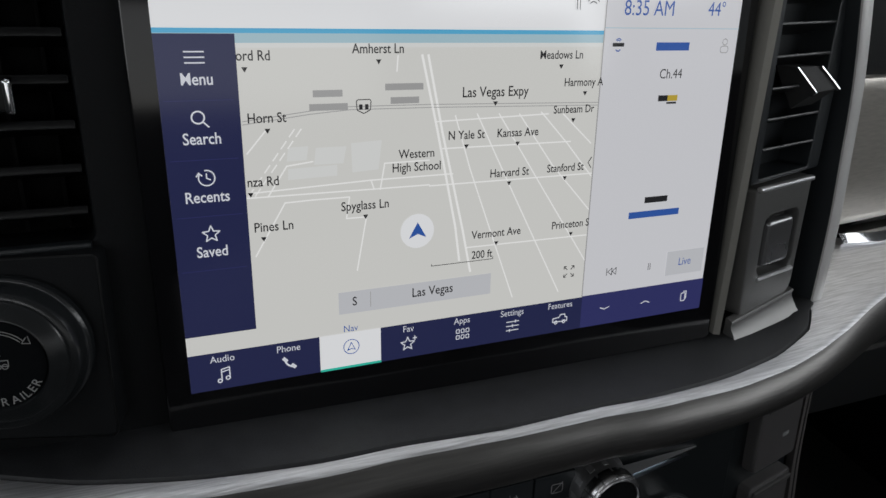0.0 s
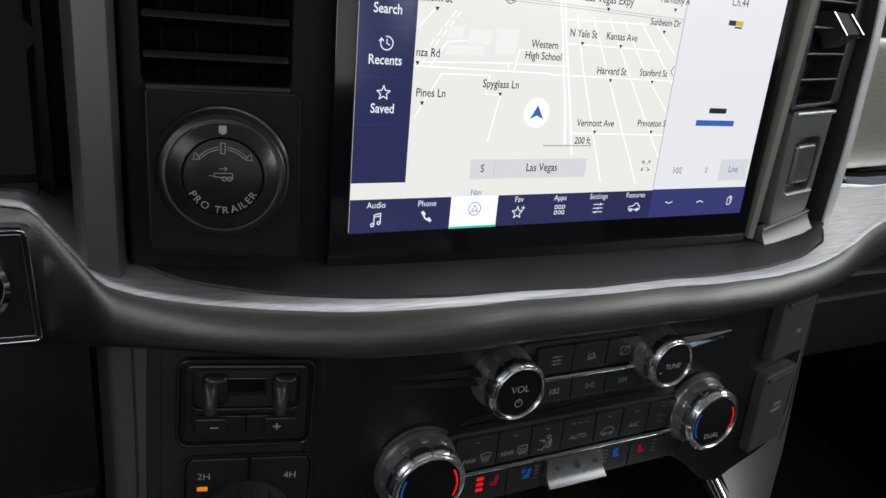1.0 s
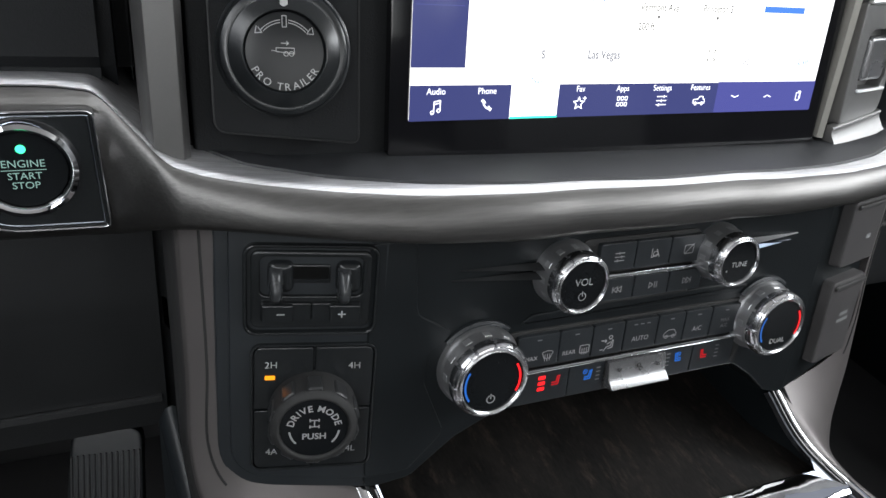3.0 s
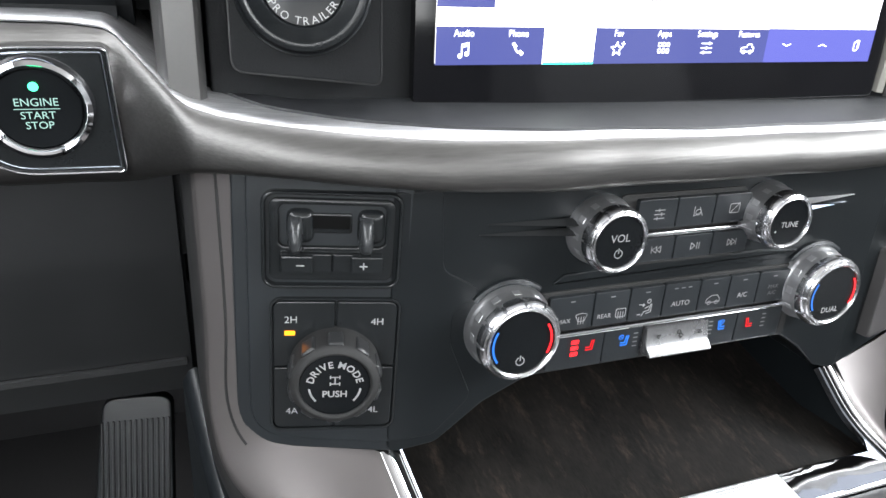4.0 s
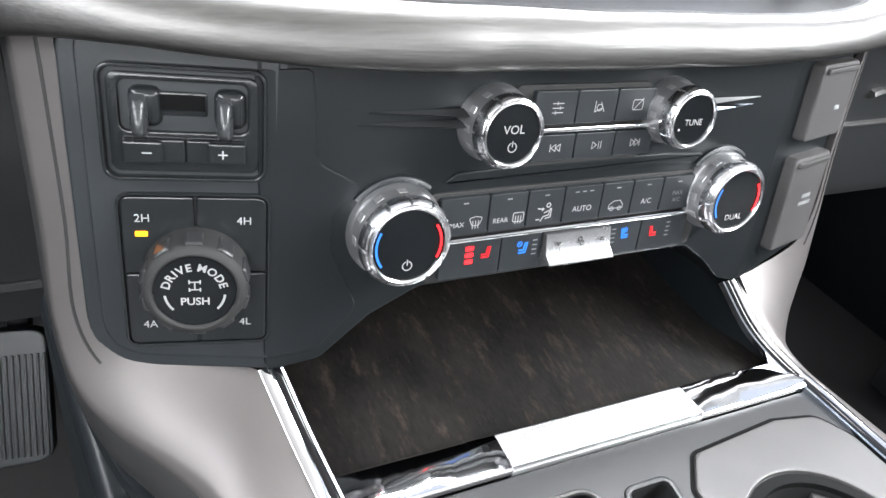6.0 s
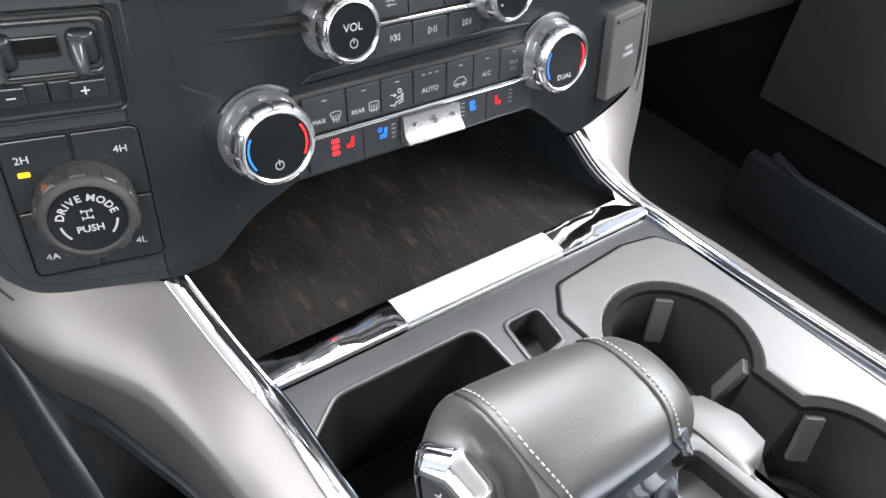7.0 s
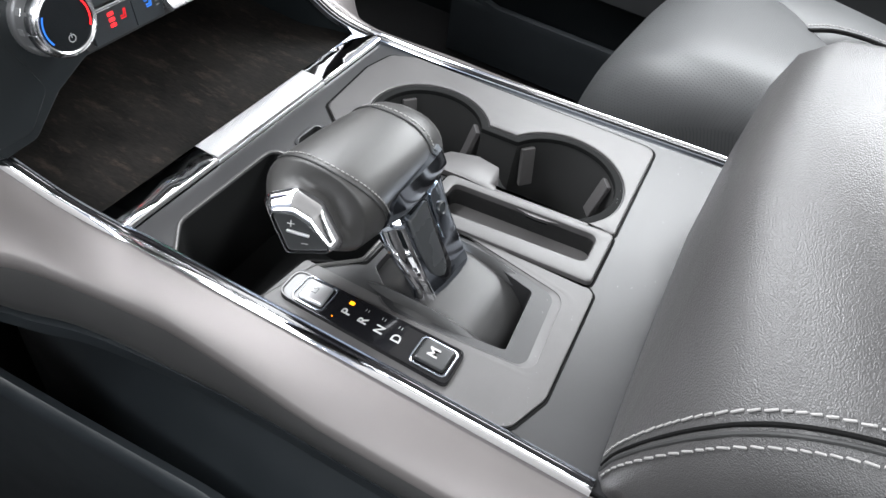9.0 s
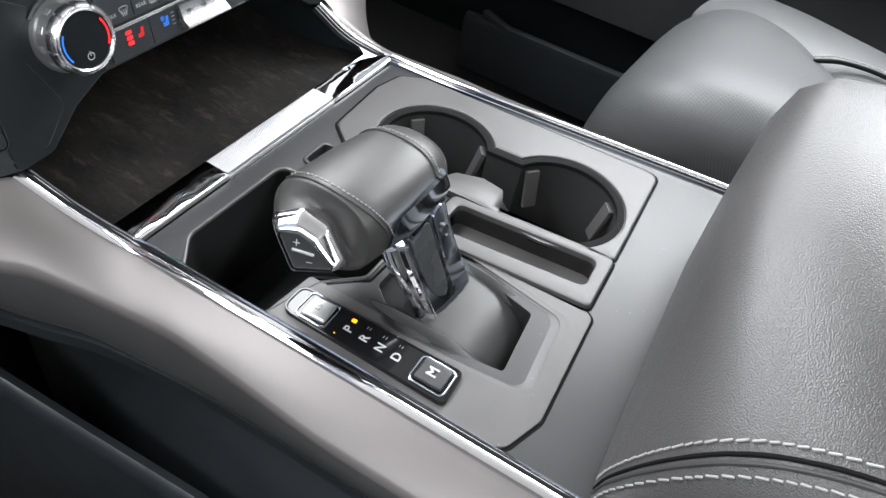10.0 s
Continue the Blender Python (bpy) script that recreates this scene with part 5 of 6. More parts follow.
def flank(rows, name):
    """The silver side: from the dashboard down a ramp and back along the console. Rows: inner edge, outer edge, lower edge."""
    inner, outer, lower = ([r[i] for r in rows] for i in range(3))
    I, O, D = smooth_path(inner, 6), smooth_path(outer, 6), smooth_path(lower, 6)
    secs, under = [], []
    for a, b, c in zip(I, O, D):
        out = (b - a)
        lift = Vector((0, -0.35, 0.94)) * out.length
        w = 0.785 + 0.215 * max(0.0, min(1.0, (0.175 - a.y) / 0.11))
        q = a + out * w + lift * 0.050
        n = (b - a).normalized()
        g = w / 0.785
        secs.append([a + Vector((0, 0.004, -0.006)), a] + [a + out * f * g + lift * k for f, k in ((0.25, 0.055), (0.47, 0.083), (0.62, 0.086), (0.715, 0.078), (0.745, 0.070))] + [q, q.lerp(c, 0.06) + n * 0.0006, q.lerp(c, 0.12) - n * 0.001])
        under.append([q.lerp(c, 0.10) - n * 0.002, q.lerp(c, 0.11) + n * 0.0002, q.lerp(c, 0.35) + n * 0.0008, q.lerp(c, 0.7) - n * 0.002, c - n * 0.010])
    # The flank's lower face takes a dark grey that stands in for shade.
    part("flank_underside", loft(under, closed=False), DRUM, console, "flank underside with shade put into its darker colour", world=True, angle=60)
    line = [s[2].lerp(s[3], 0.25) + Vector((0, 0, 0.0001)) for s in secs[:25]]
    part("groove", sweep(line, circle(0.0007, 6), up=(0, 1, 0.2)), RUBBER, console, world=True)
    edge = smooth_path([Vector(p) + Vector((0.001 if p[0] < 0 else -0.001, 0, -0.001)) + Vector((0.009 if p[0] < 0 else -0.009, 0, 0)) for p in lower[3:]], 6)
    part("lip", sweep(edge, [(-0.004, -0.010), (-0.0045, 0.002), (0.0045, 0.002), (0.004, -0.010)]), BLACK2, console, "dark lip", world=True)
    return part(name, loft(secs, closed=False), SILVER, console, "warm silver satin side panel", world=True, angle=40, even=True)


LEFT = [((-0.2185, 0.2915, 0.60), (-0.2365, 0.302, 0.60), (-0.243, 0.345, 0.60)), ((-0.2185, 0.2860, 0.56), (-0.2365, 0.296, 0.56), (-0.243, 0.335, 0.555)), ((-0.2190, 0.2780, 0.515), (-0.2365, 0.286, 0.510), (-0.243, 0.325, 0.50)),
        ((-0.2215, 0.2715, 0.478), (-0.2375, 0.275, 0.465), (-0.242, 0.312, 0.45)), ((-0.213, 0.2660, 0.457), (-0.234, 0.263, 0.432), (-0.238, 0.295, 0.405)), ((-0.195, 0.2620, 0.449), (-0.222, 0.249, 0.411), (-0.226, 0.270, 0.372)),
        ((-0.170, 0.2580, 0.443), (-0.206, 0.231, 0.397), (-0.210, 0.243, 0.366)), ((-0.1515, 0.2530, 0.437), (-0.192, 0.209, 0.389), (-0.196, 0.214, 0.356)), ((-0.143, 0.2260, 0.418), (-0.181, 0.183, 0.384), (-0.185, 0.186, 0.353)),
        ((-0.136, 0.1980, 0.405), (-0.174, 0.150, 0.381), (-0.178, 0.152, 0.351)), ((-0.132, 0.1680, 0.4005), (-0.169, 0.110, 0.380), (-0.173, 0.112, 0.350)), ((-0.1305, 0.1100, 0.400), (-0.1655, 0.060, 0.379), (-0.170, 0.060, 0.350)),
        ((-0.1290, 0.0000, 0.400), (-0.163, -0.040, 0.378), (-0.168, -0.040, 0.349)), ((-0.1280, -0.1400, 0.400), (-0.160, -0.180, 0.377), (-0.166, -0.180, 0.348)), ((-0.1280, -0.3000, 0.400), (-0.160, -0.330, 0.377), (-0.166, -0.330, 0.348))]
flank(LEFT, "driver_flank")
RIGHTS = [tuple((-x + 0.003, y, z) for x, y, z in row) for row in LEFT[:8]] + [((0.161, 0.228, 0.418), (0.200, 0.185, 0.384), (0.205, 0.188, 0.353)), ((0.173, 0.205, 0.405), (0.212, 0.150, 0.381), (0.217, 0.152, 0.351)),
         ((0.1825, 0.170, 0.4005), (0.218, 0.110, 0.380), (0.223, 0.112, 0.350)), ((0.187, 0.110, 0.400), (0.222, 0.060, 0.379), (0.227, 0.060, 0.350)), ((0.199, 0.0, 0.400), (0.233, -0.040, 0.378), (0.238, -0.040, 0.349)),
         ((0.2135, -0.140, 0.400), (0.248, -0.180, 0.377), (0.253, -0.180, 0.348)), ((0.225, -0.300, 0.400), (0.260, -0.330, 0.377), (0.265, -0.330, 0.348))]
flank(RIGHTS, "passenger_flank")
# dark lower walls
bm = loft([[(-0.120 - 0.036 * k, y, 0.352), (-0.120 - 0.052 * k, y, 0.30), (-0.120 - 0.072 * k, y, 0.255), (-0.120 - 0.082 * k, y, 0.20), (-0.120 - 0.084 * k, y, 0.05), (0.20, y, 0.05), (0.215, y, 0.30), (0.232, y, 0.345), (0.20, y, 0.350), (0.18, y, 0.31), (-0.10, y, 0.31)] for y, k in ((0.36, 0.3), (0.24, 0.6), (0.16, 0.85), (0.08, 0.95), (0.0, 1.0), (-0.20, 1.0), (-0.60, 1.0))])
part("lower_body", bm, BLACK2, console, world=True, angle=60)
side = []
for y, x, z in ((-0.60, -0.196, 0.292), (-0.20, -0.198, 0.294), (0.08, -0.203, 0.297), (0.18, -0.211, 0.303), (0.24, -0.218, 0.316), (0.285, -0.226, 0.345), (0.32, -0.234, 0.395), (0.35, -0.240, 0.43)):
    side.append([(x - 0.012, y, 0.05), (x - 0.008, y, z - 0.010), (x - 0.004, y, z - 0.002), (x, y, z), (x + 0.006, y, z - 0.004), (x + 0.006, y, 0.05)])
part("side_wall", loft(side), BLACK2, console, "dark grey lower side wall", world=True, angle=50)
# Filler below the tray; deep black colour stands in for the shaded gap.
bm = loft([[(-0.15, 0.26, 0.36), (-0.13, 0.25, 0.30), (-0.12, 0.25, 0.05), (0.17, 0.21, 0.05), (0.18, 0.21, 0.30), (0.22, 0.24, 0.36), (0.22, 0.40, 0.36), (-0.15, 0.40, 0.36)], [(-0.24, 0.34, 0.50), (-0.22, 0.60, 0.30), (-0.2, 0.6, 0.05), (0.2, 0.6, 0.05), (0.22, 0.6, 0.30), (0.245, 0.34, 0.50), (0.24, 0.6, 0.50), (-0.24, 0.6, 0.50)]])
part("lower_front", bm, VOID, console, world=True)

# chrome edging
TRIM_L = smooth_path([(-0.1500, 0.256, 0.4385), (-0.1420, 0.228, 0.4190), (-0.1350, 0.200, 0.4065), (-0.1305, 0.172, 0.4025), (-0.1290, 0.107, 0.4015), (-0.1275, 0.0, 0.4015), (-0.1262, -0.132, 0.4015)], 8)
TRIM_R = smooth_path([(0.1530, 0.256, 0.4395), (0.1600, 0.230, 0.4200), (0.1715, 0.206, 0.4070), (0.1800, 0.180, 0.4025), (0.1850, 0.110, 0.4015), (0.1965, 0.0, 0.4015), (0.2105, -0.130, 0.4015)], 8)
for name, path in (("chrome_edge", TRIM_L), ("chrome_edge", TRIM_R)):
    wide = 0.0016 if path is TRIM_L else 0.0
    part(name, sweep(path, [(-0.0026, -0.004), (-0.0026, 0.0004), (-0.0015, 0.0016), (0.0008 + wide, 0.0018), (0.0024 + wide, 0.0008), (0.0026 + wide, -0.004)]), CHROME, console, "polished chrome edging", world=True, angle=50)
    side = -1 if path is TRIM_L else 1
    part("dark_edge", sweep([p + Vector((-side * 0.0042, 0, -0.0010)) for p in path], [(-0.0022, -0.004), (-0.0022, 0.0010), (-0.001, 0.0018), (0.001, 0.0018), (0.0022, 0.0010), (0.0022, -0.004)]), GLOSS, console, world=True, angle=50)
    part("chrome_line", sweep([p + Vector((-side * 0.0076, 0, -0.0012)) for p in path], [(-0.0009, -0.003), (-0.0009, 0.0008), (0.0, 0.0014), (0.0009, 0.0008), (0.0009, -0.003)]), DCHROME, console, "thin chrome line", world=True, angle=50)

# wells and plates of the top
def cup_outline(r1, r2, neck):
    c1, c2 = (0.0985, 0.0945), (0.1010, -0.0185)
    n1, n2 = math.degrees(math.asin(neck / r1)), math.degrees(math.asin(neck / r2))
    return circle(r1, 40, *c1, -90 + n1, 270 - n1) + circle(r2, 40, *c2, 90 + n2, 450 - n2)


CUPS = cup_outline(0.0440, 0.0470, 0.020)
BIN = rpoly([(-0.1245, 0.090), (-0.080, 0.0775), (-0.058, 0.0560), (-0.006, 0.0560), (-0.006, 0.168), (-0.100, 0.169), (-0.1245, 0.150)], [0.010, 0.014, 0.008, 0.008, 0.010, 0.016, 0.014], 6)
POCKET = rpoly([(0.008, 0.130), (0.034, 0.134), (0.038, 0.161), (0.012, 0.161)], 0.005)
RECESS = rpoly([(-0.074, -0.022), (-0.069, -0.055), (-0.017, -0.050), (-0.004, 0.010), (-0.0085, 0.036), (-0.010, 0.045), (-0.058, 0.045), (-0.078, 0.020)], [0.01, 0.003, 0.004, 0.01, 0.002, 0.004, 0.004, 0.02], 6)
SLOT = rpoly([(0.0255, -0.070), (0.0545, -0.069), (0.0420, 0.040), (0.0110, 0.040)], 0.0065)


def dish(d):
    """The shifter recess grown outwards, with a wide ramp at its rear."""
    return [(x, y - 1.7 * d * min(1.0, max(0.0, (-0.028 - y) / 0.022))) for x, y in offset(RECESS, d)]


base = ccw([(x, y) for x, y in [(-0.1255, 0.188), (-0.1240, -0.150), (0.2080, -0.150), (0.1930, 0.0), (0.1815, 0.110), (0.1745, 0.188)]])
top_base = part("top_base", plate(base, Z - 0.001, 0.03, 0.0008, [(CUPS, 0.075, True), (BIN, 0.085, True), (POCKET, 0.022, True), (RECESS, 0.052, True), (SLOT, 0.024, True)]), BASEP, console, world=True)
# Well faces darker than the top, bin near-black: their shade is in the colour.
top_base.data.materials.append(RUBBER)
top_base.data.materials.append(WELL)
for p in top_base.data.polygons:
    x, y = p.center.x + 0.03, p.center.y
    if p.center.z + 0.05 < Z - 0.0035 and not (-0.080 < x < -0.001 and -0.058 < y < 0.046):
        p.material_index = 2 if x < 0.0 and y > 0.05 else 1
part("cup_plate", plate(rpoly([(0.0500, 0.0500), (0.0650, -0.0785), (0.1840, -0.0745), (0.1715, 0.150), (0.1600, 0.1690), (0.1300, 0.1745), (0.0640, 0.1695), (0.0480, 0.1500)], [0.006, 0.004, 0.010, 0.016, 0.012, 0.010, 0.008, 0.006], 6), Z + 0.0012, 0.004, 0.0018, [(offset(CUPS, 0.0058), 0.004, False)]), PLATE, console, "grey satin cup holder plate", world=True)
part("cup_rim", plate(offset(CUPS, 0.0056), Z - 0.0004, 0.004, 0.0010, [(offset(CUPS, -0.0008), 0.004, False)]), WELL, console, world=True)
part("slot_plate", plate(rpoly([(0.0095, -0.0805), (0.0640, -0.0790), (0.0490, 0.0490), (-0.0020, 0.0490)], [0.005, 0.005, 0.006, 0.006], 5), Z + 0.0032, 0.006, 0.0018, [(SLOT, 0.019, True)]), PLATE, console, "grey plate round a narrow slot", world=True)
beyond = [i for i, p in enumerate(RECESS) if p[1] > 0.0395]
around = [(beyond[-1] + 1 + i) % len(RECESS) for i in range(len(RECESS) - len(beyond))]
rim = [dish(0.0075)[i] for i in around]
rim = [(min(x, 0.0016 - 0.0571 * y), y) for x, y in rim]
outer = rpoly([(-0.0810, 0.0840), (-0.1215, 0.088), (-0.1205, -0.0700), (-0.1150, -0.0800), (-0.0880, -0.0895), (0.0030, -0.0855), (0.0075, -0.0800)], [0.004, 0.006, 0.006, 0.01, 0.012, 0.006, 0.006], 6)
part("shifter_plate", plate(outer + [(0.0012, 0.036)] + rim[::-1], Z + 0.0008, 0.004, 0.0004), PLATE, console, "grey satin plate round the shifter", world=True)
rings = [[(x, y, Z + h) for x, y in (dish(d)[i] for i in around)] for d, h in ((0.0125, 0.00078), (0.0115, 0.00083), (0.0098, 0.00086), (0.0080, 0.0006), (0.0062, -0.0003), (0.0042, -0.0020), (0.0020, -0.0046), (0.0004, -0.0072), (0.0, -0.0090))]
part("recess_slope", loft(rings, closed=False, caps=False), PLATE, console, world=True, angle=60)
for outline in (rpoly([(0.0500, 0.0500), (0.0650, -0.0785), (0.1840, -0.0745), (0.1715, 0.150), (0.1600, 0.1690), (0.1300, 0.1745), (0.0640, 0.1695), (0.0480, 0.1500)], [0.006, 0.004, 0.010, 0.016, 0.012, 0.010, 0.008, 0.006], 6),
                rpoly([(-0.1215, 0.088), (-0.1205, -0.0700), (-0.1150, -0.0800), (-0.0880, -0.0895), (0.0030, -0.0855), (0.0075, -0.0800), (-0.0035, 0.0480), (-0.0600, 0.0500), (-0.0810, 0.0840)], [0.006, 0.006, 0.01, 0.012, 0.006, 0.006, 0.004, 0.006, 0.010], 6),
                rpoly([(0.0095, -0.0805), (0.0640, -0.0790), (0.0490, 0.0490), (-0.0020, 0.0490)], [0.005, 0.005, 0.006, 0.006], 5)):
    part("seam", sweep([(x, y, Z - 0.0012) for x, y in offset(outline, 0.0012)], [(-0.0010, -0.001), (-0.0010, 0.0006), (0.0010, 0.0006), (0.0010, -0.001)], closed=True), VOID, console, "dark parting seam", world=True)
part("pocket_rim", plate(offset(POCKET, 0.0030), Z + 0.0006, 0.003, 0.0010, [(offset(POCKET, -0.0004), 0.003, False)]), GREY, console, world=True)
bm = sweep([(x, y, Z - 0.0004) for x, y in offset(BIN, 0.0014)], circle(0.0014, 8), closed=True)
part("bin_rim", bm, POST, console, world=True)
# cup floors and rubber grips
for (cx, cy), r in (((0.0985, 0.0945), 0.040), ((0.1010, -0.0185), 0.043)):
    part("cup_floor_ring", lathe([(r * 0.98, 0.0), (r * 0.96, 0.004), (r * 0.86, 0.005), (r * 0.84, 0.001), (0, 0.001)], 40, None, pose(cx, cy, Z - 0.0765)), RUBBER, console, world=True)
    for a in (52, -52, 180):
        part("cup_grip", rbox(0.0045, 0.0125, 0.034, 0.0012, pose(cx, cy, Z - 0.024) @ pose(0, 0, 0, 0, 0, a) @ pose(r * 0.94, 0, 0, 0, 13, 0)), PLATE, console, "rubber cup grip", world=True)
# pale tongue between the cups and the slot
bm = loft([[(0.048 + w, y, Z - 0.004), (0.048 + w, y, Z + h), (0.052 + w * 1.0, y, Z + h + 0.001), (0.066 + w + e, y, Z + h - 0.001), (0.069 + w + e, y, Z + h - 0.006), (0.069 + w + e, y, Z - 0.03), (0.048 + w, y, Z - 0.03)] for y, w, h, e in ((0.070, -0.002, 0.002, -0.006), (0.060, 0.0, 0.004, 0.006), (0.040, 0.002, 0.004, 0.012), (0.022, 0.003, 0.003, 0.010), (0.014, 0.003, 0.001, -0.006))])
part("divider_tongue", bm, PLATE, console, "smooth grey divider", world=True, angle=60)

# tray with liner and chrome strip
tray = thing("storage_tray", pose(0.02, 0.28, 0.38), "dark open tray with a mottled brown-black liner", "tray")
bm = loft([[(-0.128, 0.204, 0.3975), (0.174, 0.204, 0.3975)], [(-0.136, 0.235, 0.3970), (0.166, 0.230, 0.3970)], [(-0.150, 0.30, 0.398), (0.158, 0.30, 0.398)], [(-0.15, 0.37, 0.402), (0.155, 0.37, 0.402)], [(-0.15, 0.40, 0.43), (0.155, 0.40, 0.43)]], closed=False)
part("liner", bm, MAT_BROWN, tray, "mottled brown rubber liner", world=True)
bm = bmesh.new()
for s, x0, x1, x2 in ((-1, -0.1275, -0.1365, -0.152), (1, 0.1760, 0.1665, 0.1545)):
    bm = merge(bm, loft([[(x0, 0.200, 0.395), (x0, 0.200, 0.4030)], [(x1, 0.232, 0.395), (x1, 0.232, 0.4180)], [(x2, 0.262, 0.395), (x2, 0.262, 0.450)], [(x2, 0.41, 0.395), (x2, 0.41, 0.50)]], closed=False))
bm = merge(bm, loft([[(-0.155, 0.405, 0.39), (0.158, 0.405, 0.39)], [(-0.155, 0.40, 0.50), (0.158, 0.40, 0.50)], [(-0.155, 0.29, 0.475), (0.158, 0.29, 0.475)]], closed=False))
part("tray_shell", bm, BLACK, tray, world=True)
strip = thing("chrome_strip", pose(0.022, 0.198, Z), "polished chrome strip with a knurled middle along the tray's edge", "trim strip")
for x0, x1, t0, t1 in ((-0.1275, -0.0410, 0.25, 1.0), (0.0860, 0.1740, 1.0, 0.25)):
    secs = []
    for i in range(13):
        k = i / 12 if t0 < t1 else 1 - i / 12
        x = x0 + (x1 - x0) * i / 12
        rise = 0.0009 * (0.35, 1.0, 0.55, 0.95)[i // 2 % 4] * min(1, 4 * k * (1 - k)) if x0 < 0 else 0.0
        fold = (0.0, 0.0004, -0.0003)[(i * 2 // 3) % 3] if 0 < i < 12 else 0.0
        secs.append([(x, 0.1885, 0.3985), (x, 0.1885, 0.4030), (x, 0.1898, 0.4036), (x, 0.1935 + 0.0140 * k, 0.4046 + fold + rise), (x, 0.2105, 0.4040), (x, 0.2120, 0.4030), (x, 0.2125, 0.3985)])
    part("polished_end", loft(secs), CHROME, strip, "mirror-polished faceted end", world=True, angle=20)
nx, ny = 168, 22
part("strip_base", rbox(0.129, 0.0238, 0.006, 0.001, pose(0.0225, 0.2003, 0.3990)), SATIN, strip, world=True)
verts, faces = [], []
for j in range(ny + 1):
    for i in range(nx + 1):
        x, y = -0.041 + 0.127 * i / nx, 0.1895 + 0.0215 * j / ny
        verts.append((x, y, 0.4050 - (y - 0.1895) * 0.06 + (0.00042 if i % 2 and j % 2 else 0.0)))
faces = [(j * (nx + 1) + i, j * (nx + 1) + i + 1, (j + 1) * (nx + 1) + i + 1, (j + 1) * (nx + 1) + i) for j in range(ny) for i in range(nx)]
me = bpy.data.meshes.new("knurled_face")
me.from_pydata([Vector(v) - Vector((0.022, 0.198, Z)) for v in verts], [], faces)
me.materials.append(KNURL)
tagged(new("knurled_face", me), "fine pyramid-knurled satin face").parent = strip

# gear indicator plate
GEAR = pose(-0.1015, 0.0220, Z + 0.001, 0, 0, 0.5) @ Matrix.Diagonal((1, 0.975, 1, 1))
gear = thing("gear_indicator", GEAR, "gloss black gear indicator plate with lit letters and two keys", "indicator")
OUT = rpoly([(-0.0135, -0.0615), (0.0135, -0.0605), (0.0108, 0.0608), (-0.0122, 0.0605)], [0.005, 0.005, 0.008, 0.008], 6)
part("rim", plate(OUT, 0.0034, 0.005, 0.0012, [(offset(OUT, -0.0016), 0.0012, False)]), GLOSS, gear)
part("gloss_plate", plate(offset(OUT, -0.0016), 0.0028, 0.003, 0.0004), GLOSS, gear)
part("front_key", rbox(0.0155, 0.0170, 0.004, 0.0018, pose(0.0, 0.0395, 0.0036, 0, 0, 4)), SATIN, gear, "satin silver key")
part("rear_key", rbox(0.0165, 0.0200, 0.004, 0.0018, pose(0.0005, -0.0455, 0.0040)), GREY, gear, "dark grey manual key")
for y, d in ((0.0400, 0.024), (-0.0455, 0.0255)):
    part("key_trim", plate(rrect(0.0212, d, 0.004, cy=y), 0.0036, 0.003, 0.0004, [(rrect(0.0188, d - 0.0026, 0.003, cy=y), 0.003, False)]), DCHROME, gear, "dark chrome rim round the key")
write("M", 0.0095, 0.0005, -0.0452, 0.0062, WHITE_INK, gear, bold=0.0002)
for body, y in (("P", 0.0165), ("R", 0.0045), ("N", -0.0075), ("D", -0.0195)):
    write(body, 0.0084, -0.0012, y - 0.0008, 0.0031, WHITE_INK, gear, bold=0.0002)
flat(rrect(0.0028, 0.0034, 0.0006, 2, 0.0062, 0.0166), 0.0031, L_AMBER, gear, "indicator_light")
flat(circle(0.0005, 8, -0.0085, 0.0215), 0.0031, L_AMBER, gear, "indicator_light")
write("LS", 0.0058, 0.0, 0.0400, 0.0062, GREY_INK, gear)
for y in (0.0045, -0.0075, -0.0195):
    lines([([(0.0058, y + 0.002), (0.0076, y + 0.002)], False), ([(0.0058, y), (0.0076, y)], False)], 0.0005, 0.0031, GREY_INK, gear, "level_marks")

# ---- shifter ----
shifter = thing("gear_shifter", pose(-0.035, -0.005, Z), "T-shaped black leather gear lever with smoked chrome stem", "gear lever")
secs = []
for i in range(25):
    a = radians(-20 + 220 * i / 24)
    secs.append([(x, 0.006 + 0.058 * math.cos(a), Z - 0.036 + 0.037 * math.sin(a) - d) for x, d in ((-0.081, 0.004), (-0.079, 0.001), (-0.064, 0.0), (-0.012, 0.0), (-0.006, 0.0005))])
bm = loft(secs, closed=False)
part("boot_drum", bm, DRUM, shifter, "dark rolling cover", world=True, angle=60)
for x0, x1 in ((-0.078, -0.066), (-0.014, -0.004)):
    bm = loft([[(x0 + (x1 - x0) * f, 0.004 + 0.052 * math.cos(radians(8 + 164 * i / 16)), Z - 0.012 + (0.017 - 0.010 * abs(f * 2 - 1) ** 2) * math.sin(radians(8 + 164 * i / 16))) for f in (0, 0.15, 0.5, 0.85, 1)] for i in range(17)], closed=False)
    part("drum_cheek", bm, DRUM, shifter, world=True, angle=60)

# handle: rounded sections along its length
A, B = Vector((-0.1085, 0.0655, 0.4720)), Vector((-0.0050, 0.0570, 0.4680))


def handle_ring(f, ry, rz, dy=0.0, dz=0.0, n=28, p=2.4):
    c = A.lerp(B, f) + Vector((0, dy, dz))
    out = []
    for i in range(n):
        a = 2 * math.pi * i / n
        ca, sa = math.cos(a), math.sin(a)
        out.append(c + Vector((0, ry * math.copysign(abs(ca) ** (2 / p), ca), rz * math.copysign(abs(sa) ** (2 / p), sa))))
    return out


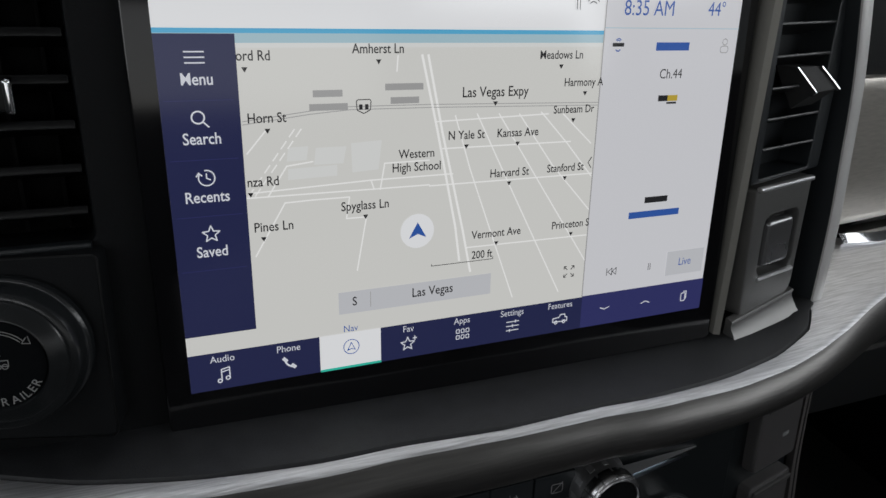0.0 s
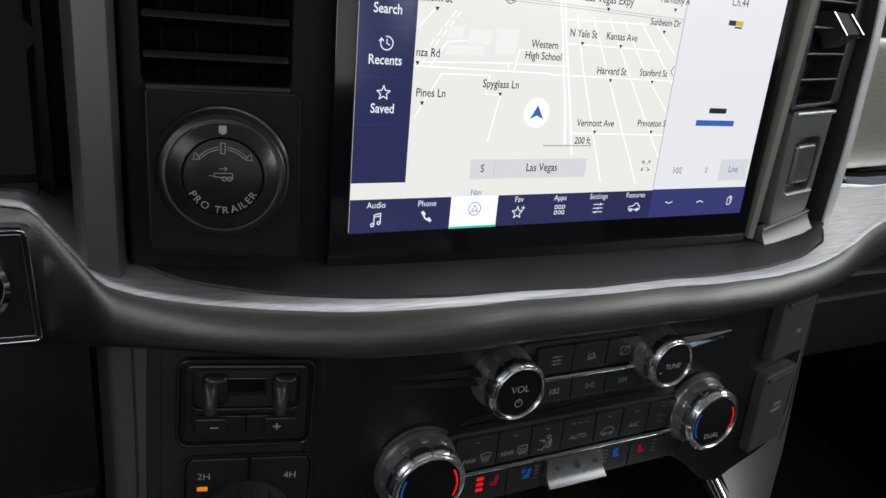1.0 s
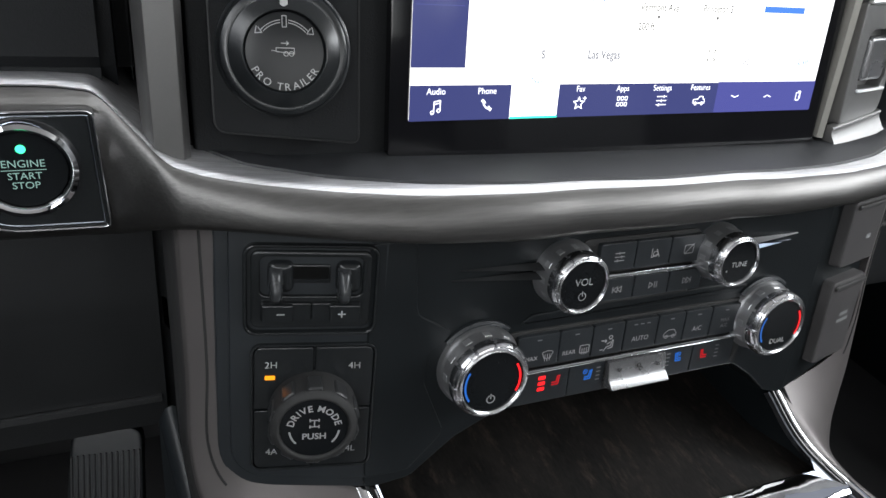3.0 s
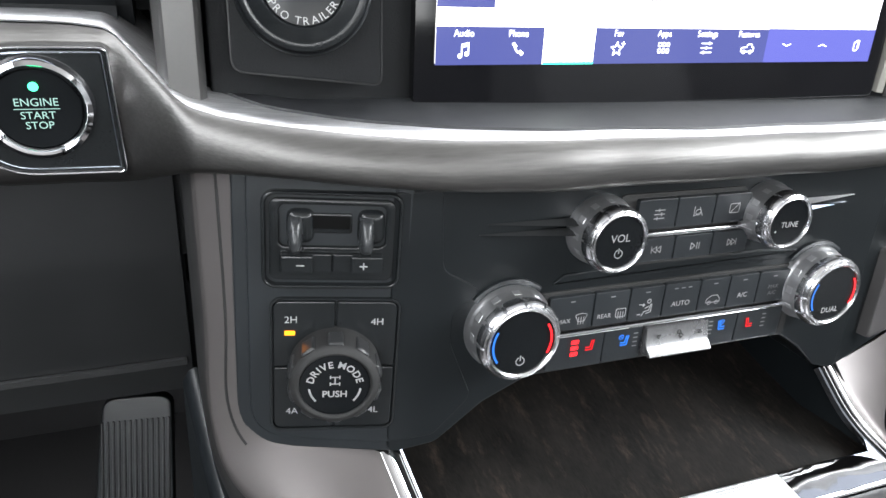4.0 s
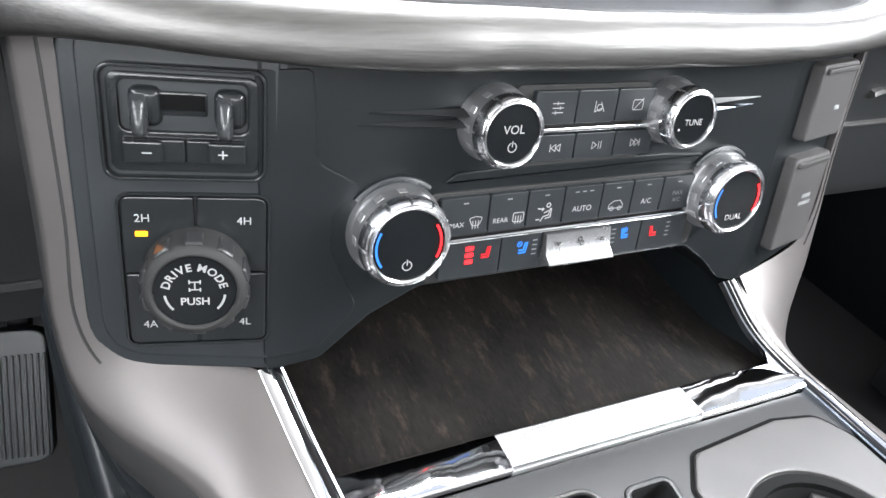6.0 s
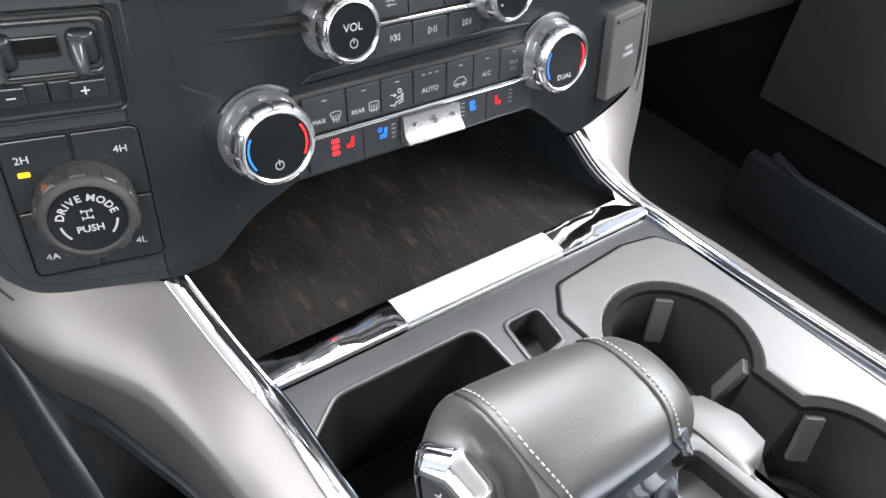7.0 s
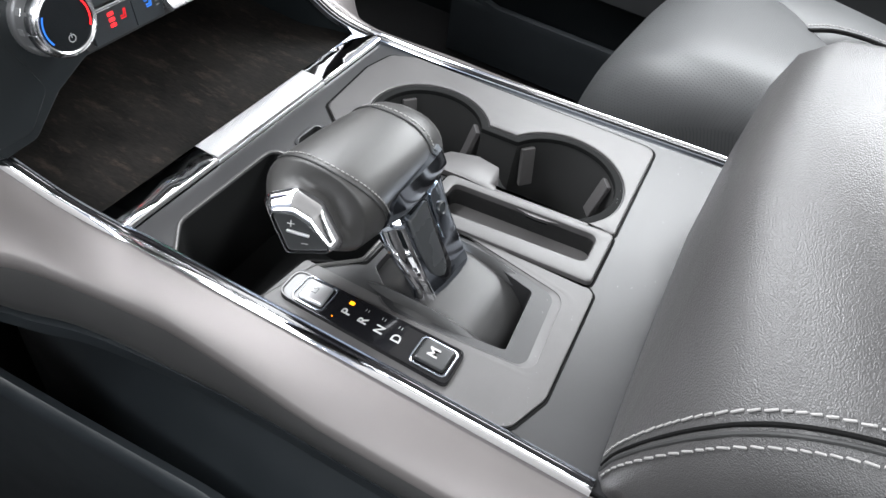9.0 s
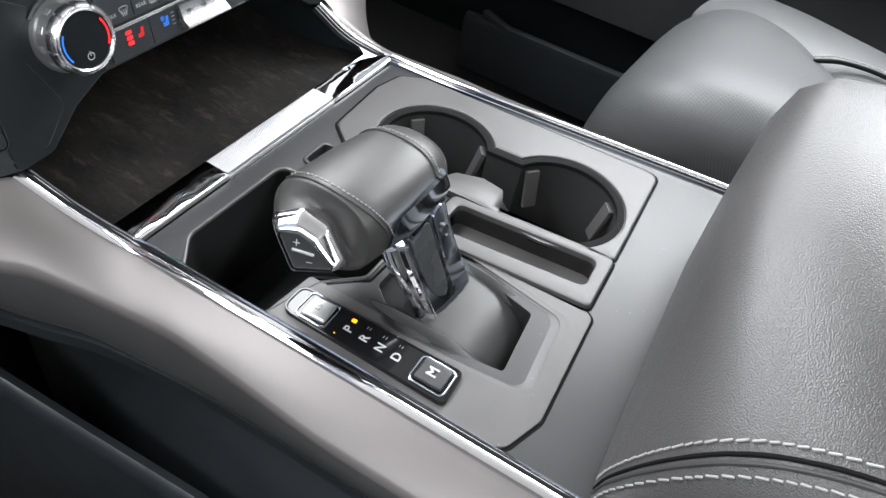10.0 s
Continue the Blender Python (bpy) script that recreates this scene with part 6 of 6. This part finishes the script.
GRIP = [(-0.100, 0.0255, 0.0232), (-0.060, 0.0280, 0.0254), (0.0, 0.0300, 0.0272), (0.12, 0.0321, 0.0289), (0.25, 0.0329, 0.0296), (0.45, 0.0331, 0.0297), (0.65, 0.0325, 0.0291), (0.80, 0.0311, 0.0281), (0.90, 0.0286, 0.0260), (0.96, 0.0244, 0.0225), (1.0, 0.0155, 0.0145)]
# the driver's-side end is cut off by an oblique face
n = Vector((-0.879, -0.362, 0.310))
up = (Vector((0, 0, 1)) - n * n.z).normalized()
side = up.cross(n)
END = Matrix.Translation((-0.1180, 0.0580, 0.4680)) @ Matrix((side, up, n)).transposed().to_4x4()

KEY = [(-0.0177, 0.0137), (-0.0052, 0.0142), (0.0025, 0.0100), (0.0172, -0.0041), (-0.0069, -0.0082)]
EDGE = [(-0.0232, 0.0185), (-0.0060, 0.0255), (0.0085, 0.0190), (0.0225, -0.0040), (-0.0085, -0.0106)]
edge_line = [Vector(p) for p in rpoly(EDGE, [0.005, 0.006, 0.007, 0.005, 0.004], 5)]


def edge_point(a, grow, h):
    """The surround's outline seen at the angle a of the grip's sections, grown outwards, at a height over the end face."""
    c = Vector((-0.0005, 0.0070))
    d = Vector((-math.cos(a), math.sin(a)))
    for p, q in zip(edge_line, edge_line[1:] + edge_line[:1]):
        e = q - p
        den = d.x * e.y - d.y * e.x
        if abs(den) > 1e-12:
            r = ((p.x - c.x) * e.y - (p.y - c.y) * e.x) / den
            f = ((p.x - c.x) * d.y - (p.y - c.y) * d.x) / den
            if r > 0 and -1e-6 <= f <= 1 + 1e-6:
                out = c + d * (r + grow)
                return END @ Vector((out.x, out.y, h))
    return END @ Vector((c.x, c.y, h))


angles = [2 * math.pi * i / 28 for i in range(28)]
ends = [[edge_point(a, g, h) for a in angles] for g, h in ((-0.006, -0.0085), (-0.0006, -0.0080), (0.0010, -0.0092), (0.0022, -0.0125))]
first = handle_ring(0.13, 0.0322, 0.0290)
between = [[p.lerp(q, f) + (q - p).length * 0.10 * math.sin(math.pi * f) * Vector((0, math.cos(a), math.sin(a))) for p, q, a in zip(ends[-1], first, angles)] for f in (0.25, 0.5, 0.75)]
body = ends + between + [first] + [handle_ring(f, ry, rz) for f, ry, rz in GRIP if f > 0.15]
handle = part("handle", loft(body), LEATHER_FINE, shifter, "black stitched leather grip", world=True, angle=80)
# welt seams and stitches round the handle
for f, lo, hi in ((0.145, 40, 236), (0.78, 30, 200)):
    for d, name in ((-0.012, "welt"), (0.022, "stitching")):
        pts = []
        for i in range(40):
            a = radians(lo + (hi - lo) * i / 39)
            g = f + d + (0.34 * max(0, (math.degrees(a) - 100) / 136) ** 1.6 if f < 0.5 else -0.03 * max(0, (math.degrees(a) - 120) / 80))
            c = A.lerp(B, g)
            k = [v + 0.0003 for v in lerp(GRIP, g)]
            ca, sa = math.cos(a), math.sin(a)
            pts.append(c + Vector((0, k[0] * math.copysign(abs(ca) ** (2 / 2.4), ca), k[1] * math.copysign(abs(sa) ** (2 / 2.4), sa))))
        if name == "welt":
            part("welt", sweep(pts, circle(0.0006, 6), up=(1, 0, 0)), RUBBER, handle, world=True)
        else:
            bm = bmesh.new()
            for a, b in zip(pts[::1], pts[1::1]):
                q = (b - a)
                rbox(q.length * 0.68, 0.0009, 0.0008, 0.0003, Matrix.Translation((a + b) / 2) @ q.to_track_quat("X", "Z").to_matrix().to_4x4(), bm, 1)
            part("stitching", bm, THREAD, handle, "pale grey stitching", world=True)
# chrome surround and thumb key on the end face


def end_ring(f, grow, h, back=0.0):
    """Between the key's outline (0) and the surround's (1), grown outwards, at a height over the end face; back bends its far side down."""
    line = [Vector(a).lerp(Vector(b), f) for a, b in zip(KEY, EDGE)]
    loop = offset(rpoly(list(reversed(line)), [0.003 + 0.0015 * f, 0.003 + 0.002 * f, 0.004 + 0.003 * f, 0.003 + 0.003 * f, 0.003 + 0.002 * f], 5), grow)
    return [END @ Vector((x, y, h - back * max(0.0, (x + y * 0.9 - 0.004)) )) for x, y in loop]


part("chrome_collar", loft([end_ring(1, -0.004, -0.0140), end_ring(1, 0.0004, -0.0100), end_ring(1, 0.0008, -0.0066), end_ring(0.94, 0.0004, -0.0036), end_ring(0.74, 0, -0.0010), end_ring(0.40, 0, 0.0016), end_ring(0.12, 0, 0.0028), end_ring(0, 0.0002, 0.0024), end_ring(0, 0, -0.0010)], caps=False), CHROME, shifter, "polished chrome collar", world=True, angle=60)
bm = plate(offset(rpoly(list(reversed(KEY)), 0.003, 4), -0.0005), 0.0010, 0.006, 0.0007)
bm.transform(END)
key_end = part("thumb_key", bm, GREY, shifter, "dark grey plus and minus thumb key", world=True)
bm = bmesh.new()
for p, c in (([(-0.0079, 0.0087), (-0.0043, 0.0087)], False), ([(-0.0061, 0.0069), (-0.0061, 0.0105)], False), ([(0.0002, -0.0020), (0.0034, -0.0020)], False)):
    line_bm(p, 0.0006, 0.0013, c, bm)
bm.transform(shifter.matrix_basis.inverted() @ END)
flat_part("symbol", bm, WHITE_INK, key_end)
part("ridge", rbox(0.0125, 0.0016, 0.0016, 0.0005, END @ pose(-0.0021, 0.0037, 0.0014, 0, 0, -7)), SATIN, key_end, world=True)
# smoked chrome stem: a sheath under the grip's rear, narrowing to the drum
STEM = [[(-0.0800, 0.0285, 0.4635), (-0.0750, 0.0262, 0.4858), (-0.0270, 0.0255, 0.4865), (-0.0080, 0.0480, 0.4760), (-0.0640, 0.0520, 0.4580)],
        [(-0.0800, 0.0305, 0.4605), (-0.0670, 0.0236, 0.4680), (-0.0185, 0.0242, 0.4710), (-0.0095, 0.0470, 0.4665), (-0.0650, 0.0510, 0.4520)],
        [(-0.0790, 0.0335, 0.4580), (-0.0635, 0.0262, 0.4550), (-0.0160, 0.0288, 0.4615), (-0.0105, 0.0465, 0.4590), (-0.0660, 0.0500, 0.4460)],
        [(-0.0785, 0.0265, 0.4430), (-0.0625, 0.0185, 0.4385), (-0.0190, 0.0180, 0.4400), (-0.0120, 0.0360, 0.4420), (-0.0630, 0.0420, 0.4330)],
        [(-0.0745, 0.0185, 0.4270), (-0.0605, 0.0080, 0.4175), (-0.0190, 0.0060, 0.4180), (-0.0125, 0.0240, 0.4200), (-0.0600, 0.0330, 0.4160)],
        [(-0.0690, 0.0105, 0.4080), (-0.0580, -0.0010, 0.3985), (-0.0170, -0.0045, 0.3960), (-0.0120, 0.0120, 0.3980), (-0.0560, 0.0240, 0.3990)],
        [(-0.0680, 0.0095, 0.3900), (-0.0570, -0.0020, 0.3850), (-0.0165, -0.0055, 0.3840), (-0.0120, 0.0110, 0.3850), (-0.0550, 0.0230, 0.3850)]]
cols = [smooth_path([r[i] for r in STEM], 6) for i in range(5)]
secs = []
for corner in zip(*cols):
    loop = []
    for i, p in enumerate(corner):
        a, b = ((corner[j % 5] - p).normalized() * min(0.0019, (corner[j % 5] - p).length * 0.3) for j in (i - 1, i + 1))
        loop += [p + a, p + a * 0.45 + b * 0.08, p + a * 0.08 + b * 0.45, p + b]
        q = corner[(i + 1) % 5]
        out = (q - p).cross(Vector((0.02, 0.35, 0.94)))
        loop += [p.lerp(q, f) + out * k for f, k in ((0.25, 0.021), (0.5, 0.028), (0.75, 0.021))]
    secs.append(loop)
stem_part = part("stem", loft(secs), DCHROME, shifter, "smoked chrome stem", world=True, angle=50)


def on_stem(k, f, lift):
    """A point on the stem's broad rear facet: k sections down, f across, lifted off it."""
    k += 1
    i = min(int(k), 5)
    l, r = (Vector(STEM[i][j]).lerp(Vector(STEM[i + 1][j]), k - i) for j in (1, 2))
    out = (r - l).cross(Vector(STEM[i + 1][1]) - Vector(STEM[i][1])).normalized()
    return l.lerp(r, f) + (out if out.y < 0 else -out) * (lift + 0.112 * f * (1 - f) * (r - l).length)


secs = [[on_stem(k, a, -0.0010), on_stem(k, a, 0.0002), on_stem(k, a + 0.06, 0.0007), on_stem(k, (a + b) / 2, 0.0010), on_stem(k, b - 0.06, 0.0007), on_stem(k, b, 0.0002), on_stem(k, b, -0.0010)]
        for k, a, b in ((1.02, 0.14, 0.44), (1.12, 0.09, 0.50), (1.6, 0.08, 0.52), (2.2, 0.09, 0.54), (2.8, 0.12, 0.56), (3.3, 0.17, 0.56), (3.55, 0.24, 0.52), (3.68, 0.33, 0.45))]
part("stem_inlay", loft(secs), GLOSS, stem_part, "gloss black inlay", world=True, angle=60)
secs = [[on_stem(k, a, -0.0005), on_stem(k, a, 0.0011), on_stem(k, a + 0.03, 0.0019), on_stem(k, (a + b) / 2, 0.0023), on_stem(k, b - 0.03, 0.0019), on_stem(k, b, 0.0011), on_stem(k, b, -0.0005)]
        for k, a, b in ((1.02, 0.11, 0.42), (1.12, 0.06, 0.47), (1.6, 0.06, 0.47), (2.2, 0.06, 0.47), (2.8, 0.08, 0.46), (3.1, 0.11, 0.44), (3.3, 0.17, 0.40), (3.38, 0.23, 0.34))]
part("stem_tongue", loft(secs), LEVER, stem_part, "raised dark grey gloss tongue", world=True, angle=60)
secs = []
for row in [[c[i] for c in cols] for i in range(13, 33)]:
    a, b = row[0].lerp(row[1], 0.10), row[0].lerp(row[1], 0.98)
    out = (b - a).cross(Vector((0.02, 0.35, 0.94)))
    secs.append([a.lerp(b, f) + out * h for f, h in ((0, -0.05), (0.03, 0.09), (0.18, 0.16), (0.36, 0.15), (0.46, 0.10), (0.54, 0.11), (0.68, 0.20), (0.85, 0.21), (0.97, 0.12), (1.0, -0.05))])
part("stem_edge", loft(secs), CHROME, stem_part, "bright chrome double edge", world=True, angle=60)
secs = [[on_stem(k, a, -0.0010), on_stem(k, a, 0.0004), on_stem(k, a + 0.03, 0.0009), on_stem(k, b - 0.03, 0.0009), on_stem(k, b, 0.0004), on_stem(k, b, -0.0010)] for k, a, b in ((1.08, 0.64, 0.84), (1.16, 0.60, 0.88), (1.6, 0.58, 0.92), (2.5, 0.60, 0.93), (2.6, 0.64, 0.91))]
panel = part("release_panel", loft(secs), DCHROME, stem_part, world=True, angle=40)
bm = lathe([(0.0044, -0.001), (0.0044, 0.0010), (0.0036, 0.0016), (0.0030, 0.0010), (0.0012, 0.0009), (0.0, 0.0012)], 28)
n = on_stem(1.75, 0.74, 1.0) - on_stem(1.75, 0.74, 0.0)
bm.transform(Matrix.Translation(on_stem(1.75, 0.74, 0.0012)) @ n.to_track_quat("Z", "Y").to_matrix().to_4x4())
part("release_button", bm, BLACK2, panel, world=True)

# ---- armrest ----
armrest = thing("armrest", pose(0.04, -0.3, Z), "padded dark leather armrest lid with double pale stitching", "armrest")
PROF_R = [(-0.128, 0.404), (-0.1245, 0.432), (-0.1235, 0.472), (-0.1245, 0.510), (-0.131, 0.537), (-0.148, 0.553), (-0.190, 0.562), (-0.26, 0.566), (-0.36, 0.569), (-0.50, 0.568), (-0.60, 0.56), (-0.60, 0.404)]
PROF_L = [(-0.131, 0.404), (-0.134, 0.418), (-0.143, 0.436), (-0.157, 0.458), (-0.174, 0.480), (-0.194, 0.498), (-0.222, 0.513), (-0.27, 0.524), (-0.36, 0.530), (-0.50, 0.530), (-0.60, 0.525), (-0.60, 0.404)]


def lid_ring(x, inset):
    f = max(0.0, min(1.0, (x + 0.125) / 0.20))
    f = 1 - (1 - f) ** 2
    c = Vector((-0.36, 0.44))
    out = []
    for a, b in zip(PROF_L, PROF_R):
        p = Vector(a).lerp(Vector(b), f)
        d = (c - p).normalized()
        out.append((x, p.x + d.x * inset, max(0.404, p.y + d.y * inset)))
    return out


lid = part("lid", loft([lid_ring(-0.134, 0.060), lid_ring(-0.133, 0.030), lid_ring(-0.130, 0.016), lid_ring(-0.125, 0.006), lid_ring(-0.117, 0.001), lid_ring(-0.103, 0.0), lid_ring(-0.07, -0.001), lid_ring(-0.03, -0.0015), lid_ring(0.02, -0.002), lid_ring(0.06, -0.002), lid_ring(0.11, 0.0), lid_ring(0.140, 0.002), lid_ring(0.150, 0.007), lid_ring(0.154, 0.016), lid_ring(0.155, 0.040)]), LEATHER, armrest, "pebbled dark leather lid", world=True, angle=80)


def on_lid(x, inset, lo, hi, n):
    line = smooth_path([Vector(p) for p in lid_ring(x, inset)[:9]], 8)
    return line[lo:hi:n]


for x, inset, slant in ((-0.1075, -0.0004, 9), (-0.1195, 0.0016, -9)):
    pts = smooth_path(on_lid(x, inset, 2, 64, 3), 4)
    bm = bmesh.new()
    last = pts[0]
    for p in pts[1:]:
        q = p - last
        if q.length > 0.0052:
            rbox(q.length * 0.84, 0.0013, 0.0012, 0.0005, Matrix.Translation((p + last) / 2) @ q.to_track_quat("X", "Z").to_matrix().to_4x4() @ pose(0, 0, 0, 0, 0, slant), bm, 2)
            last = p
    part("stitching", bm, THREAD, lid, "pale grey double stitching", world=True)
for x, inset, r in ((-0.1118, 0.0010, 0.0012), (-0.1150, 0.0012, 0.0012)):
    pts = smooth_path(on_lid(x, inset, 1, 64, 3), 4)
    part("seam", sweep(pts, circle(r, 8), up=(1, 0, 0)), VOID if x > -0.113 else RUBBER, lid, world=True)
bm = rbox(0.30, 0.46, 0.09, 0.01, pose(0.03, -0.365, 0.36))
part("armrest_base", bm, BLACK, armrest, world=True)

# ---- passenger seat ----
seat = thing("passenger_seat", pose(0.52, -0.3, 0.05), "dark grey leather passenger seat with perforated cushion", "car seat")
def cushion(x, k):
    prof = [(0.030, 0.20), (0.036, 0.27), (0.028, 0.335), (0.005, 0.385), (-0.04, 0.418), (-0.11, 0.432), (-0.22, 0.430), (-0.45, 0.41), (-0.52, 0.40), (-0.52, 0.15), (-0.2, 0.15)]
    c = Vector((-0.22, 0.28))
    out = []
    for y, z in prof:
        y, z = y + (c.x - y) * k, z + (c.y - z) * k * 1.1
        out.append((min(x, 0.345) + max(0.0, x - 0.345) * max(0.30, min(1.0, (0.220 + 1.35 * (y + 0.08)) / 0.225)), y, z))
    return out


rows = [cushion(x, k) for x, k in ((0.285, 0.30), (0.287, 0.22), (0.291, 0.15), (0.298, 0.09), (0.308, 0.045), (0.322, 0.018), (0.345, 0.004), (0.37, 0.0), (0.41, 0.006), (0.45, 0.014), (0.49, 0.022), (0.52, 0.034), (0.545, 0.06), (0.560, 0.11), (0.568, 0.2), (0.570, 0.3))]
rows = [[tuple(p) for p in smooth_path([Vector(q) for q in r[:9]], 5)] + r[9:] for r in rows]
bm = loft(rows)
layer = bm.loops.layers.uv.new("unrolled")
bm.verts.index_update()
run = [0.0]
for a, b in zip(rows[7], rows[7][1:]):
    run.append(run[-1] + (Vector(b) - Vector(a)).length)
width = len(rows[0])
across = [0.0]
for a, b in zip(rows, rows[1:]):
    across.append(across[-1] + (Vector(b[22]) - Vector(a[22])).length)
for f in bm.faces:
    for l in f.loops:
        l[layer].uv = (across[l.vert.index // width], run[l.vert.index % width])
part("cushion", bm, LEATHER_HOLES, seat, "perforated grey leather cushion", world=True, angle=80)
path = smooth_path([(0.580, -0.045, 0.384), (0.542, -0.105, 0.395), (0.508, -0.170, 0.400), (0.486, -0.240, 0.400), (0.466, -0.310, 0.400), (0.446, -0.400, 0.400)], 6)
part("bolster", sweep(path, [(0.066 * math.cos(radians(a)), 0.028 * math.sin(radians(a))) for a in range(0, 360, 12)]), LEATHER_SEAT, seat, "smooth leather bolster", world=True, angle=80)
line = smooth_path([(0.440, -0.150, 0.4280), (0.456, -0.172, 0.4290), (0.462, -0.198, 0.4295), (0.460, -0.225, 0.4295), (0.452, -0.262, 0.4290)], 8)
part("bolster_seam", sweep(line, circle(0.0024, 8)), VOID, seat, world=True)
bm = bmesh.new()
fine = [p + Vector((0.0065, 0.003, 0.0020)) for p in line]
for a, b in zip(fine, fine[1:]):
    q = b - a
    rbox(q.length * 0.7, 0.0018, 0.0015, 0.0005, Matrix.Translation((a + b) / 2) @ q.to_track_quat("X", "Z").to_matrix().to_4x4(), bm, 1)
part("stitching", bm, THREAD, seat, "pale stitched seam", world=True)
bm = loft([[(x + dx, y, z) for dx, y, z in ((0.0, -0.40, 0.38), (0, -0.36, 0.46), (0, -0.40, 0.62), (0, -0.48, 0.90), (0, -0.52, 0.94), (0, -0.60, 0.92), (0, -0.58, 0.40))] for x in (0.285, 0.30, 0.36, 0.42, 0.50, 0.555, 0.57)])
bmesh.ops.bevel(bm, geom=bm.edges[:], offset=0.012, segments=2, affect="EDGES")
part("backrest", bm, LEATHER_SEAT, seat, "dark leather backrest", world=True)
part("seat_base", rbox(0.26, 0.46, 0.14, 0.02, pose(0.43, -0.26, 0.13)), BLACK, seat, world=True)

# ---- driver's footwell ----
pedal = thing("brake_pedal", pose(-0.2892, 0.45, 0.2535, 62, 0, -6) @ Matrix.Diagonal((1.08, 0.80, 1, 1)), "ribbed rubber pedal in the driver's footwell", "pedal")
part("pad", plate(rpoly([(-0.034, -0.066), (0.022, -0.062), (0.024, 0.066), (-0.024, 0.066)], 0.014, 6), 0.006, 0.014, 0.003), BLACK2, pedal)
for i in range(13):
    x = -0.0265 + 0.0038 * i
    part("rib", rbox(0.0019, 0.098, 0.0024, 0.0006, pose(x + 0.0008, -0.006, 0.0068, 0, 0, -1.5), None, 1), GREY, pedal)
part("arm", rbox(0.016, 0.16, 0.012, 0.003, pose(0, 0.10, -0.05, -14)), BLACK, pedal)
mat_thing = thing("driver_seat", pose(-0.45, -0.3, 0.05), "black leather driver seat edge beside the console", "car seat")
bm = rbox(0.40, 0.62, 0.24, 0.05, pose(-0.445, -0.20, 0.16), None, 4)
part("cushion", bm, LEATHER_SEAT, mat_thing, world=True)

# ---- passenger footwell and door ----
door = thing("passenger_door", pose(0.80, -0.1, 0.05), "black passenger door lining with a pocket and padded armrest", "car door")
bm = loft([[(0.85, y, 0.06), (0.70, y, 0.08), (0.695, y, 0.172), (0.700, y, 0.182), (0.712, y, 0.182), (0.718, y, 0.170), (0.722, y, 0.10), (0.85, y, 0.10)] for y in (-0.55, 0.0, 0.30, 0.36)])
part("door_pocket", bm, BLACK2, door, "black door pocket", world=True)
bm = sweep([(0.704, -0.55, 0.181), (0.704, 0.0, 0.181), (0.704, 0.28, 0.181), (0.712, 0.33, 0.190)], [(-0.008, -0.004), (-0.007, 0.003), (0.0, 0.005), (0.007, 0.003), (0.008, -0.004)])
part("pocket_edge", bm, BLACK2, door, "dark grey pocket edge", world=True)
bm = loft([[(0.855, y, 0.20), (0.78, y, 0.22), (0.775, y, 0.40), (0.79, y, 0.60), (0.80, y, 0.80), (0.855, y, 0.80)] for y in (-0.70, 0.0, 0.42)])
part("door_lining", bm, GREY, door, world=True)
bm = rbox(0.10, 0.42, 0.07, 0.025, pose(0.745, -0.10, 0.46), None, 4)
part("door_armrest", bm, LEATHER_SEAT, door, "grey padded door armrest", world=True)

# ---- dust specks on the console's flat faces ----
rng = random.Random(4)
bm = bmesh.new()
for x0, x1, y0, y1, z, n in ((-0.118, -0.012, -0.083, -0.058, Z + 0.0009, 14), (0.0, 0.19, -0.118, -0.084, Z - 0.0009, 16), (0.070, 0.165, -0.072, -0.066, Z + 0.0013, 5)):
    for i in range(n):
        cx, cy, r = rng.uniform(x0, x1), rng.uniform(y0, y1), rng.uniform(0.00012, 0.00034)
        bm.faces.new([bm.verts.new((cx + r * math.cos(a) * rng.uniform(0.6, 1.2), cy + r * math.sin(a), z)) for a in (0, 1.2, 2.5, 3.8, 5.1)])
dust = part("dust_specks", bm, GREY_INK, None)
tagged(dust, "scattered pale dust specks on the console top", "dust", kind="stuff")
